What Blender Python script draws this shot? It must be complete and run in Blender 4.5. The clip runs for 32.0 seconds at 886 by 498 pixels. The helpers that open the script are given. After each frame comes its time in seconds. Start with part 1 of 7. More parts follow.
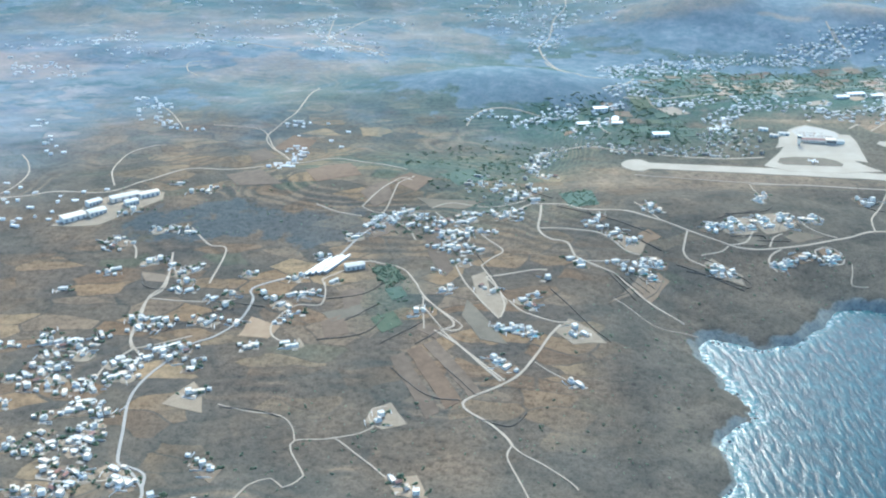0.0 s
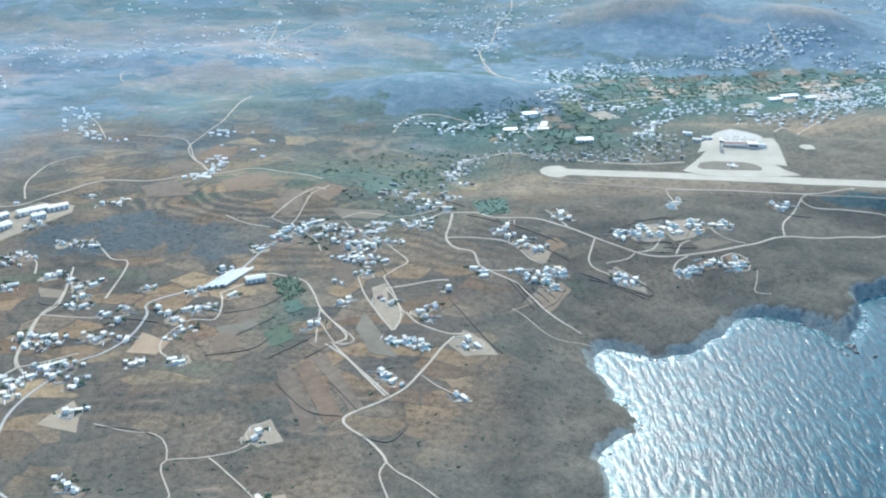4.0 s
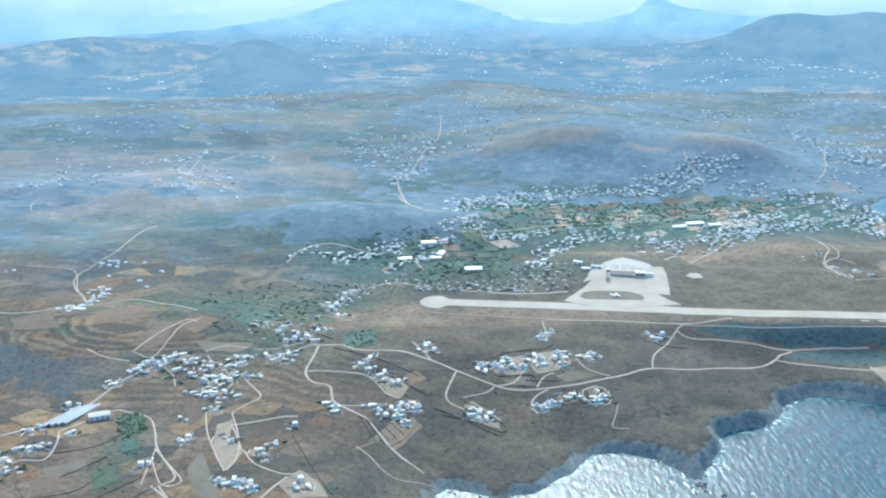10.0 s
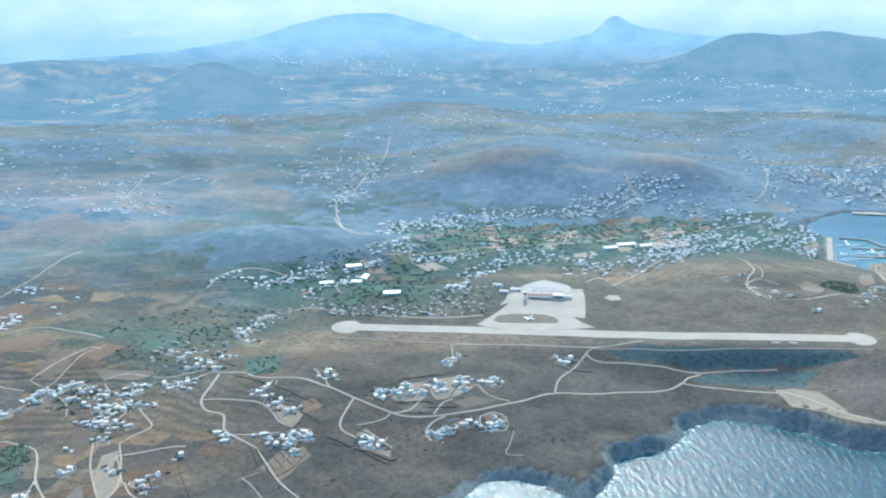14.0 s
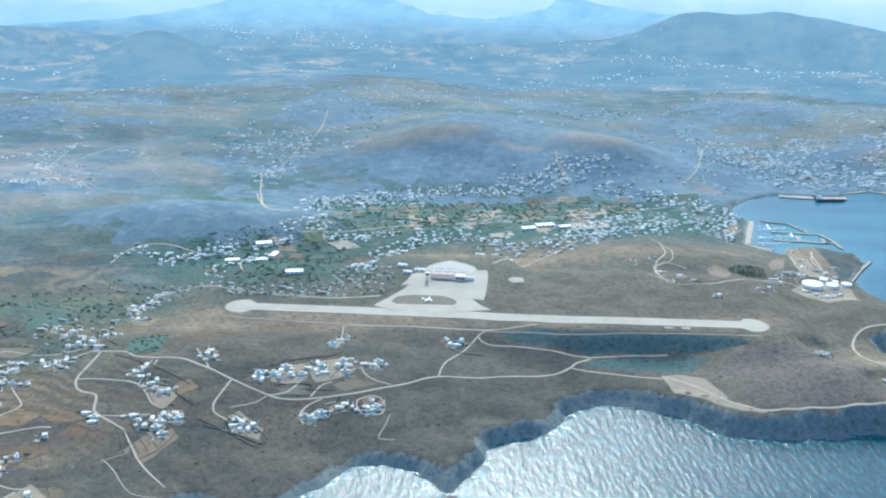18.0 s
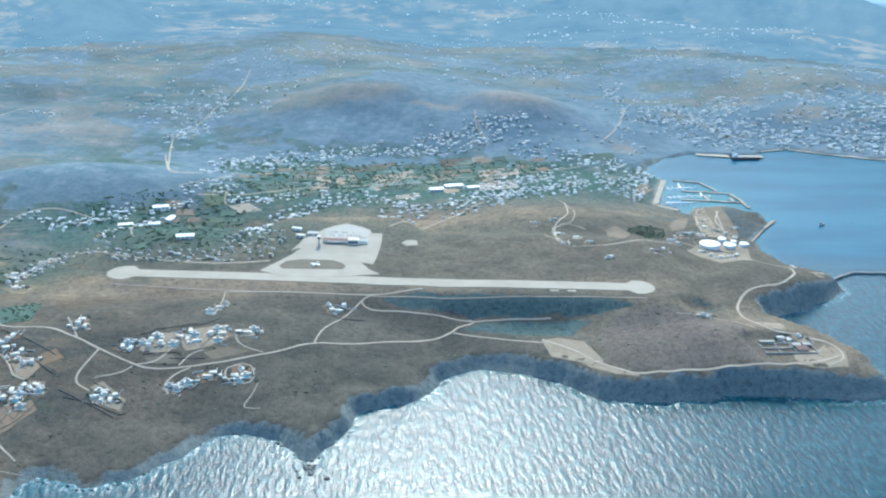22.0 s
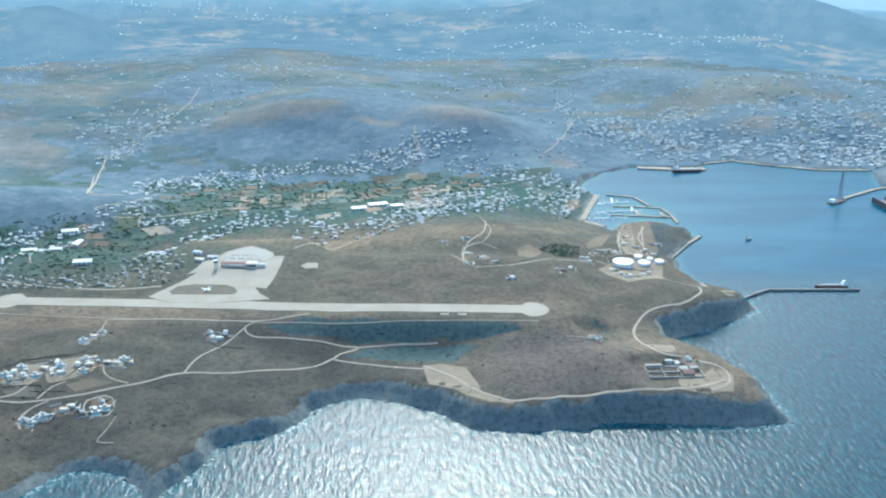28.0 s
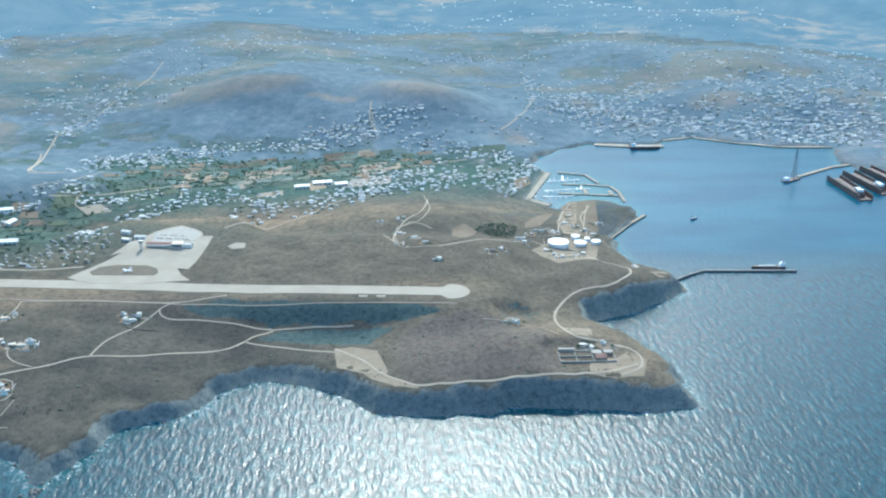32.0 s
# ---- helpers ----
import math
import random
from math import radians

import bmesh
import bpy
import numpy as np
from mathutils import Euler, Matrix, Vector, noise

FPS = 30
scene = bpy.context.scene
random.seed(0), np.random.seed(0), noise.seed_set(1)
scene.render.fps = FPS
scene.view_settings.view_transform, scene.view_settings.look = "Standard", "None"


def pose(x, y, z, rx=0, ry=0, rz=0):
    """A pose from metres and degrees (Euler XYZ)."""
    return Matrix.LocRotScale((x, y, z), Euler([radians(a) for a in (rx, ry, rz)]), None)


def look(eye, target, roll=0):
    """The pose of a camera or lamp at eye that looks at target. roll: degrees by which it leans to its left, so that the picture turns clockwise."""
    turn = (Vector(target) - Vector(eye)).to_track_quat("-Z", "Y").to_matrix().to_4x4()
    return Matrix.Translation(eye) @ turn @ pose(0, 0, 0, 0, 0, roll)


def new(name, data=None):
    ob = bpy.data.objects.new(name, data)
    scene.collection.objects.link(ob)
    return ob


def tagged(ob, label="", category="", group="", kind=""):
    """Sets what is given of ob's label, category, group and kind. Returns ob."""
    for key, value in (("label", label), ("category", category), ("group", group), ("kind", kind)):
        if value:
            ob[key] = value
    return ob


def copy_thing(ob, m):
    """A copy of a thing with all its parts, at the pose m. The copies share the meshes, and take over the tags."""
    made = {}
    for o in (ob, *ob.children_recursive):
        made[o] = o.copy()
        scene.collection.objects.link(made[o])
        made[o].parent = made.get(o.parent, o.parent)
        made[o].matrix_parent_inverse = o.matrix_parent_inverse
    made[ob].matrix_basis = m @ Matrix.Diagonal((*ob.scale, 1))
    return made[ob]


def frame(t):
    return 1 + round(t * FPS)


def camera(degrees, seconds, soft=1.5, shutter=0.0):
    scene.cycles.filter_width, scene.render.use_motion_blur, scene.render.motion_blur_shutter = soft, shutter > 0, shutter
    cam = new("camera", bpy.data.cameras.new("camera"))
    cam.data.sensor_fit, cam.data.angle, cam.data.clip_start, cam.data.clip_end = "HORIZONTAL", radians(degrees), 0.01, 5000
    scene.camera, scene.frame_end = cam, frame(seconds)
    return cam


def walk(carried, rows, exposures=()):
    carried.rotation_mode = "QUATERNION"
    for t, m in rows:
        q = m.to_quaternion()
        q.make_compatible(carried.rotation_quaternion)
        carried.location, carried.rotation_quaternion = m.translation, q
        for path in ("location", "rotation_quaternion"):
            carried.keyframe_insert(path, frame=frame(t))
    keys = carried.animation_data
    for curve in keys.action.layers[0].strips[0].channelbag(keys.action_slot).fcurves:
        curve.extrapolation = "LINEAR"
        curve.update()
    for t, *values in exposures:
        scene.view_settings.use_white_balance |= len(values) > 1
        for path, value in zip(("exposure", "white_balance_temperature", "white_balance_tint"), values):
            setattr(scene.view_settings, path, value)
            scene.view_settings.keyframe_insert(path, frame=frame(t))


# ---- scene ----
cam = camera(48.0, 32.0, 2.15)
METRES, EYE, TILT, LEAN, TURN = 1000.0, 588.26, -24.112, -0.544, 0.0
ROWS = [
    (0.0, 0.0, 0.0, 0.0, 0.0, 0.0, -0.0),
    (0.5, 0.0141, 0.0014, 0.0017, -0.11, -0.11, 0.09),
    (1.0, 0.0283, 0.0024, 0.0021, -0.2, -0.38, 0.18),
    (1.5, 0.0425, 0.0038, 0.0037, -0.41, -0.59, 0.18),
    (2.0, 0.0566, 0.0048, 0.0049, -0.59, -0.79, 0.21),
    (2.5, 0.0708, 0.0062, 0.0054, -0.7, -0.97, 0.52),
    (4.5, 0.1275, 0.011, 0.0132, -0.69, 0.83, 0.92),
    (5.0, 0.1421, 0.0121, 0.0121, -0.56, 1.54, 1.28),
    (5.5, 0.1571, 0.0134, 0.0136, -0.5, 1.64, 0.88),
    (6.0, 0.1719, 0.0149, 0.0139, -0.39, 1.98, 1.04),
    (6.5, 0.1864, 0.0159, 0.0148, -0.38, 2.46, 0.79),
    (7.0, 0.2016, 0.017, 0.0156, -0.37, 2.81, 0.9),
    (7.5, 0.2168, 0.0181, 0.0176, -0.48, 2.86, 1.15),
    (8.0, 0.2316, 0.0191, 0.0179, -0.64, 2.94, 1.33),
    (8.5, 0.2471, 0.0206, 0.02, -0.91, 3.23, 0.99),
    (9.0, 0.2613, 0.0219, 0.0218, -1.0, 4.08, 1.36),
    (9.5, 0.2764, 0.0235, 0.0233, -1.17, 5.82, 1.0),
    (10.0, 0.2915, 0.0249, 0.0256, -1.34, 7.03, 1.03),
    (10.5, 0.3071, 0.0251, 0.0253, -1.48, 8.01, 1.11),
    (11.0, 0.3221, 0.026, 0.0248, -1.63, 8.24, 1.19),
    (11.5, 0.3375, 0.0274, 0.0263, -1.82, 7.93, 1.23),
    (12.0, 0.3534, 0.0289, 0.027, -1.92, 7.75, 1.39),
    (12.5, 0.3687, 0.0305, 0.0281, -2.08, 7.84, 1.49),
    (13.0, 0.3839, 0.0318, 0.0298, -2.2, 7.88, 1.55),
    (13.5, 0.3994, 0.0332, 0.0309, -2.14, 7.92, 1.4),
    (14.0, 0.415, 0.0344, 0.032, -1.98, 8.13, 1.58),
    (14.5, 0.4315, 0.0357, 0.0331, -2.16, 8.58, 1.11),
    (16.5, 0.4945, 0.0403, 0.0394, -3.07, 6.9, 1.05),
    (17.0, 0.5107, 0.042, 0.0399, -3.18, 6.78, 0.9),
    (17.5, 0.527, 0.0428, 0.0406, -3.33, 6.38, 1.0),
    (18.0, 0.5425, 0.0446, 0.0436, -3.43, 6.53, 0.88),
    (18.5, 0.5576, 0.0452, 0.0436, -3.8, 7.44, 0.79),
    (19.0, 0.5738, 0.0454, 0.045, -4.24, 7.28, 0.76),
    (19.5, 0.5897, 0.0468, 0.0458, -4.77, 6.89, 0.92),
    (20.0, 0.6049, 0.0483, 0.0478, -5.03, 6.44, 0.9),
    (20.5, 0.6201, 0.0498, 0.0496, -4.87, 6.13, 1.11),
    (21.0, 0.6363, 0.0504, 0.0513, -4.82, 5.82, 1.13),
    (21.5, 0.6523, 0.0515, 0.0516, -5.06, 4.74, 1.24),
    (22.0, 0.6684, 0.0527, 0.0538, -5.31, 3.99, 1.53),
    (22.5, 0.6845, 0.0539, 0.0554, -5.49, 3.52, 1.34),
    (23.0, 0.6997, 0.055, 0.0571, -5.44, 3.63, 1.19),
    (23.5, 0.7164, 0.0562, 0.059, -5.49, 4.15, 1.07),
    (24.0, 0.7327, 0.0578, 0.0601, -5.57, 4.17, 1.44),
    (24.5, 0.7478, 0.0591, 0.0618, -5.77, 4.1, 1.1),
    (25.0, 0.764, 0.0604, 0.0633, -5.6, 4.03, 1.26),
    (25.5, 0.7797, 0.0618, 0.0644, -5.55, 4.14, 1.43),
    (27.5, 0.8438, 0.0698, 0.0699, -4.6, 4.9, 2.2),
    (28.0, 0.8599, 0.0709, 0.0705, -4.46, 4.56, 2.24),
    (28.5, 0.8769, 0.0725, 0.071, -4.27, 4.18, 2.32),
    (29.0, 0.8931, 0.074, 0.0725, -4.2, 3.7, 2.11),
    (29.5, 0.9095, 0.0754, 0.0734, -4.12, 3.35, 2.23),
    (30.0, 0.9265, 0.0767, 0.0745, -4.18, 3.02, 2.14),
    (30.5, 0.9429, 0.0781, 0.076, -4.26, 2.92, 2.11),
    (31.0, 0.9593, 0.0794, 0.0774, -4.12, 2.77, 1.97),
    (31.5, 0.9754, 0.0808, 0.0784, -4.19, 3.01, 1.95),
    (32.0, 0.9922, 0.0821, 0.0795, -4.01, 3.01, 2.14),
]
walk(cam, [(t, pose(0, 0, EYE, TILT, LEAN, TURN) @ pose(METRES * x, METRES * y, METRES * z, 90 + pitch, roll, yaw)) for t, x, y, z, yaw, pitch, roll in ROWS],
     exposures=[(0.0, 1.24, 5270, -3), (7.0, 1.24, 5210, -3), (13.0, 1.13, 5130, -3), (20.0, 1.09, 5150, -4), (26.0, 1.04, 5210, -5), (32.0, 1.02, 5250, -5)])
# ---------------------------------------------------------------- daylight
SUN_UP, SUN_TURN = 40.0, 5.0          # degrees over the horizon; degrees right of the view's north
world = bpy.data.worlds.new("sky")
scene.world = world
world.use_nodes = True
wn = world.node_tree.nodes
sky_tex = wn.new("ShaderNodeTexSky")
sky_tex.sky_type, sky_tex.sun_disc = "NISHITA", False
sky_tex.sun_elevation, sky_tex.sun_rotation = radians(SUN_UP), radians(SUN_TURN)
sky_tex.air_density, sky_tex.dust_density, sky_tex.ozone_density = 1.0, 2.0, 1.6
wn["Background"].inputs["Strength"].default_value = 0.15
world.node_tree.links.new(sky_tex.outputs["Color"], wn["Background"].inputs["Color"])
sun_data = bpy.data.lights.new("sun", "SUN")
sun_data.energy, sun_data.angle, sun_data.color = 2.05, radians(0.6), (1.0, 0.90, 0.74)
sun = new("sun", sun_data)
a, e = radians(SUN_TURN), radians(SUN_UP)
sun.matrix_world = look((500, 1500, 900), (500 - 900 * math.sin(a) * math.cos(e), 1500 - 900 * math.cos(a) * math.cos(e), 900 - 900 * math.sin(e)))
# ---------------------------------------------------------------- materials
def nodes_of(name):
    m = bpy.data.materials.new(name)
    m.use_nodes = True
    t = m.node_tree
    return m, t.nodes, t.links, t.nodes["Principled BSDF"]


def noise_of(n, l, src, scale, detail=4.0, rough_=0.55, stretch=None):
    tex = n.new("ShaderNodeTexNoise")
    tex.inputs["Scale"].default_value, tex.inputs["Detail"].default_value, tex.inputs["Roughness"].default_value = scale, detail, rough_
    if stretch:
        mp = n.new("ShaderNodeMapping")
        mp.inputs["Scale"].default_value = stretch
        l.new(src, mp.inputs["Vector"])
        src = mp.outputs["Vector"]
    l.new(src, tex.inputs["Vector"])
    return tex.outputs["Fac"]


def ramp_of(n, l, fac, stops):
    r = n.new("ShaderNodeValToRGB")
    while len(r.color_ramp.elements) < len(stops):
        r.color_ramp.elements.new(0.5)
    for el, (p, c) in zip(r.color_ramp.elements, stops):
        el.position, el.color = p, (*c, 1) if len(c) == 3 else c
    l.new(fac, r.inputs["Fac"])
    return r.outputs["Color"]


def mixed(n, l, fac, a, b, mode="MIX"):
    m = n.new("ShaderNodeMix")
    m.data_type, m.blend_type = "RGBA", mode
    if isinstance(fac, float):
        m.inputs[0].default_value = fac
    else:
        l.new(fac, m.inputs[0])
    for v, s in ((a, m.inputs[6]), (b, m.inputs[7])):
        if isinstance(v, tuple):
            s.default_value = (*v, 1)
        else:
            l.new(v, s)
    return m.outputs[2]


def sums(n, l, op, a, b, clamp=False):
    m = n.new("ShaderNodeMath")
    m.operation, m.use_clamp = op, clamp
    for v, s in ((a, m.inputs[0]), (b, m.inputs[1])):
        if isinstance(v, (int, float)):
            s.default_value = v
        else:
            l.new(v, s)
    return m.outputs[0]


def bumped(n, l, bsdf, fac, strength, dist):
    b = n.new("ShaderNodeBump")
    b.inputs["Strength"].default_value, b.inputs["Distance"].default_value = strength, dist
    l.new(fac, b.inputs["Height"])
    l.new(b.outputs["Normal"], bsdf.inputs["Normal"])


def place_of(n):
    return n.new("ShaderNodeNewGeometry").outputs["Position"]


def mask_of(n, name):
    at = n.new("ShaderNodeAttribute")
    at.attribute_name = name
    return at.outputs["Fac"]


def grained(name, dark, light, scale=0.3, roughness=0.9, bump=0.3, random_tint=0.0, fine=None):
    """A plain mineral or painted surface: two scales of grain, and a tint that differs from object to object."""
    m, n, l, b = nodes_of(name)
    pos = place_of(n)
    f1, f2 = noise_of(n, l, pos, scale, 5), noise_of(n, l, pos, fine or scale * 9, 3)
    col = ramp_of(n, l, sums(n, l, "ADD", sums(n, l, "MULTIPLY", f1, 0.6), sums(n, l, "MULTIPLY", f2, 0.4)), [(0.33, dark), (0.67, light)])
    if random_tint:
        info = n.new("ShaderNodeObjectInfo")
        tone = ramp_of(n, l, info.outputs["Random"], [(0, (1 - random_tint, 1 - random_tint, 1 - random_tint)), (0.6, (1, 1, 1)), (1, (1, 1 - random_tint * 0.5, 1 - random_tint))])
        col = mixed(n, l, 1.0, col, tone, "MULTIPLY")
    l.new(col, b.inputs["Base Color"])
    b.inputs["Roughness"].default_value = roughness
    bumped(n, l, b, f2, bump, 0.1)
    return m


def speckled(name, tones, roughness=0.9, see_through=0.0):
    """For joined pieces: each island takes a tone of its own."""
    m, n, l, b = nodes_of(name)
    geo = n.new("ShaderNodeNewGeometry")
    col = ramp_of(n, l, geo.outputs["Random Per Island"], tones)
    f = noise_of(n, l, geo.outputs["Position"], 0.8, 3)
    col = mixed(n, l, 1.0, col, ramp_of(n, l, f, [(0.3, (0.78, 0.78, 0.78)), (0.7, (1, 1, 1))]), "MULTIPLY")
    l.new(col, b.inputs["Base Color"])
    b.inputs["Roughness"].default_value = roughness
    if see_through:
        thin = n.new("ShaderNodeBsdfTranslucent")
        l.new(col, thin.inputs["Color"])
        mix = n.new("ShaderNodeMixShader")
        mix.inputs[0].default_value = see_through
        l.new(b.outputs[0], mix.inputs[1])
        l.new(thin.outputs[0], mix.inputs[2])
        l.new(mix.outputs[0], n["Material Output"].inputs["Surface"])
    return m


def ground_material():
    m, n, l, b = nodes_of("dry_ground")
    pos = place_of(n)
    big, mid, fine = noise_of(n, l, pos, 0.004, 5), noise_of(n, l, pos, 0.018, 6, 0.62), noise_of(n, l, pos, 0.13, 6, 0.7)
    scrub = mixed(n, l, ramp_of(n, l, mid, [(0.35, (0, 0, 0)), (0.65, (1, 1, 1))]), (0.078, 0.076, 0.065), (0.138, 0.123, 0.099))
    soil = mixed(n, l, ramp_of(n, l, fine, [(0.35, (0, 0, 0)), (0.7, (1, 1, 1))]), (0.150, 0.104, 0.068), (0.262, 0.190, 0.128))
    green = mixed(n, l, ramp_of(n, l, fine, [(0.35, (0, 0, 0)), (0.65, (1, 1, 1))]), (0.046, 0.098, 0.084), (0.106, 0.152, 0.122))
    # contour terraces on the hillsides
    sep = n.new("ShaderNodeSeparateXYZ")
    l.new(pos, sep.inputs[0])
    wob = sums(n, l, "ADD", sums(n, l, "MULTIPLY", sep.outputs["Z"], 0.48), sums(n, l, "MULTIPLY", mid, 1.1))
    rung = sums(n, l, "ABSOLUTE", sums(n, l, "SUBTRACT", sums(n, l, "FRACT", wob, 0), 0.5), 0)
    ledge = sums(n, l, "MULTIPLY", ramp_of(n, l, rung, [(0.12, (1, 1, 1)), (0.22, (0, 0, 0))]), mask_of(n, "terrace"))
    tread = sums(n, l, "MULTIPLY", sums(n, l, "MULTIPLY", ramp_of(n, l, rung, [(0.32, (0, 0, 0)), (0.42, (1, 1, 1))]), sums(n, l, "MULTIPLY", mask_of(n, "terrace"), sums(n, l, "SUBTRACT", 1.0, sums(n, l, "MULTIPLY", mask_of(n, "inland_haze"), 0.75)))), ramp_of(n, l, noise_of(n, l, pos, 0.009, 3, 0.5), [(0.44, (0, 0, 0)), (0.62, (0.5, 0.5, 0.5))]))
    patch = ramp_of(n, l, noise_of(n, l, pos, 0.0062, 5, 0.55), [(0.42, (0, 0, 0)), (0.62, (0.80, 0.80, 0.80))])
    ochre = sums(n, l, "MULTIPLY", patch, mask_of(n, "ochre"))
    leafy = sums(n, l, "MULTIPLY", ramp_of(n, l, noise_of(n, l, pos, 0.02, 6, 0.7), [(0.30, (0, 0, 0)), (0.48, (1, 1, 1))]), mask_of(n, "green"))
    tawny = sums(n, l, "MULTIPLY", mask_of(n, "tawny"), ramp_of(n, l, noise_of(n, l, pos, 0.03, 5, 0.65), [(0.33, (0.25, 0.25, 0.25)), (0.55, (1, 1, 1))]))
    # small fields of the inland country, each cell a tone of its own, with dark walls between
    cells, walls = n.new("ShaderNodeTexVoronoi"), n.new("ShaderNodeTexVoronoi")
    bent = n.new("ShaderNodeVectorMath")
    bent.operation = "ADD"
    warp = n.new("ShaderNodeTexNoise")
    warp.inputs["Scale"].default_value = 0.012
    stretch = n.new("ShaderNodeVectorMath")
    stretch.operation = "MULTIPLY"
    stretch.inputs[1].default_value = (60, 60, 0)
    l.new(pos, warp.inputs["Vector"])
    l.new(warp.outputs["Color"], stretch.inputs[0])
    l.new(pos, bent.inputs[0])
    l.new(stretch.outputs["Vector"], bent.inputs[1])
    for v in (cells, walls):
        v.voronoi_dimensions = "2D"
        v.inputs["Scale"].default_value = 0.021
        mp = n.new("ShaderNodeMapping")
        mp.inputs["Rotation"].default_value = (0, 0, 0.35)
        mp.inputs["Scale"].default_value = (0.75, 1.5, 1)
        l.new(bent.outputs["Vector"], mp.inputs["Vector"])
        l.new(mp.outputs["Vector"], v.inputs["Vector"])
    walls.feature = "DISTANCE_TO_EDGE"
    tone = n.new("ShaderNodeSeparateColor")
    l.new(cells.outputs["Color"], tone.inputs[0])
    # field tones shifted to blue, distance haze mixed into the base colour
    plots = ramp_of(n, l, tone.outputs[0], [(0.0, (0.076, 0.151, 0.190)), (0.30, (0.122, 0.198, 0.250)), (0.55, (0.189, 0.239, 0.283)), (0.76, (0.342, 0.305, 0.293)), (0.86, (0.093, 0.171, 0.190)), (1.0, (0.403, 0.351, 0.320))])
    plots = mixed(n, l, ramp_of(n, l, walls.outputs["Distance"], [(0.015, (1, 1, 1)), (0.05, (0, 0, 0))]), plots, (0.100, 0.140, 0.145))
    tilled = sums(n, l, "MULTIPLY", ramp_of(n, l, noise_of(n, l, pos, 0.0045, 4, 0.6), [(0.46, (0, 0, 0)), (0.60, (0.8, 0.8, 0.8))]), mask_of(n, "inland_haze"))
    # back-country palette holds painted haze: bluer and paler than near scrub
    hazed_upland = mixed(n, l, ramp_of(n, l, mid, [(0.32, (0, 0, 0)), (0.68, (1, 1, 1))]), (0.168, 0.212, 0.254), (0.240, 0.262, 0.290))
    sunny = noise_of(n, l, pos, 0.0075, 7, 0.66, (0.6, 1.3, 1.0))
    hazed_upland = mixed(n, l, ramp_of(n, l, sunny, [(0.52, (0, 0, 0)), (0.62, (0.75, 0.75, 0.75))]), hazed_upland, (0.366, 0.332, 0.332))
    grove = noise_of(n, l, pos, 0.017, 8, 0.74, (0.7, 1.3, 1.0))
    hazed_upland = mixed(n, l, ramp_of(n, l, grove, [(0.36, (1, 1, 1)), (0.48, (0, 0, 0))]), hazed_upland, (0.100, 0.160, 0.184))
    scrub = mixed(n, l, mask_of(n, "inland_haze"), scrub, hazed_upland)
    col = mixed(n, l, ochre, scrub, soil)
    col = mixed(n, l, tilled, col, plots)
    # tawny soil has a second, paler copy with haze in it for the distance
    col = mixed(n, l, tawny, col, mixed(n, l, mask_of(n, "inland_haze"), mixed(n, l, fine, (0.225, 0.165, 0.110), (0.345, 0.270, 0.195)), mixed(n, l, fine, (0.250, 0.215, 0.195), (0.380, 0.325, 0.290))))
    tilth = ramp_of(n, l, tone.outputs[2], [(0.0, (0.086, 0.084, 0.078)), (0.22, (0.185, 0.124, 0.078)), (0.40, (0.128, 0.112, 0.090)), (0.52, (0.290, 0.195, 0.112)), (0.64, (0.110, 0.100, 0.086)), (0.74, (0.215, 0.165, 0.118)), (0.88, (0.350, 0.250, 0.145)), (0.95, (0.105, 0.120, 0.085))])
    tilth.node.color_ramp.interpolation = "CONSTANT"
    furrow = noise_of(n, l, pos, 0.09, 5, 0.6, (0.25, 1.0, 1.0))
    tilth = mixed(n, l, 1.0, tilth, ramp_of(n, l, furrow, [(0.35, (0.80, 0.80, 0.80)), (0.65, (1.12, 1.10, 1.06))]), "MULTIPLY")
    tilth = mixed(n, l, ramp_of(n, l, walls.outputs["Distance"], [(0.018, (1, 1, 1)), (0.045, (0, 0, 0))]), tilth, (0.085, 0.080, 0.068))
    open_ = sums(n, l, "MULTIPLY", mask_of(n, "farm"), ramp_of(n, l, noise_of(n, l, pos, 0.007, 4, 0.6), [(0.36, (0.10, 0.10, 0.10)), (0.50, (0.78, 0.78, 0.78))]))
    col = mixed(n, l, open_, col, tilth)
    col = mixed(n, l, leafy, col, green)
    ragged = sums(n, l, "MULTIPLY", sums(n, l, "SUBTRACT", noise_of(n, l, pos, 0.017, 7, 0.66), 0.5), 1.7)
    thick = ramp_of(n, l, sums(n, l, "ADD", mask_of(n, "maquis"), ragged), [(0.40, (0, 0, 0)), (0.54, (0.92, 0.92, 0.92))])
    thick = sums(n, l, "MULTIPLY", thick, sums(n, l, "SUBTRACT", 1.0, sums(n, l, "MULTIPLY", mask_of(n, "tawny"), 0.9), True))
    # maquis, treads and ledges likewise: the far copies carry painted haze
    col = mixed(n, l, thick, col, mixed(n, l, mask_of(n, "inland_haze"), mixed(n, l, fine, (0.066, 0.082, 0.088), (0.108, 0.120, 0.120)), ramp_of(n, l, noise_of(n, l, pos, 0.035, 6, 0.68), [(0.34, (0.112, 0.168, 0.200)), (0.5, (0.158, 0.208, 0.242)), (0.66, (0.220, 0.260, 0.286))])))
    col = mixed(n, l, tread, col, mixed(n, l, mask_of(n, "inland_haze"), (0.270, 0.200, 0.135), (0.400, 0.350, 0.300)))
    col = mixed(n, l, sums(n, l, "MULTIPLY", ledge, sums(n, l, "SUBTRACT", 0.48, sums(n, l, "MULTIPLY", mask_of(n, "inland_haze"), 0.30))), col, mixed(n, l, mask_of(n, "inland_haze"), (0.066, 0.072, 0.066), (0.105, 0.150, 0.165)))
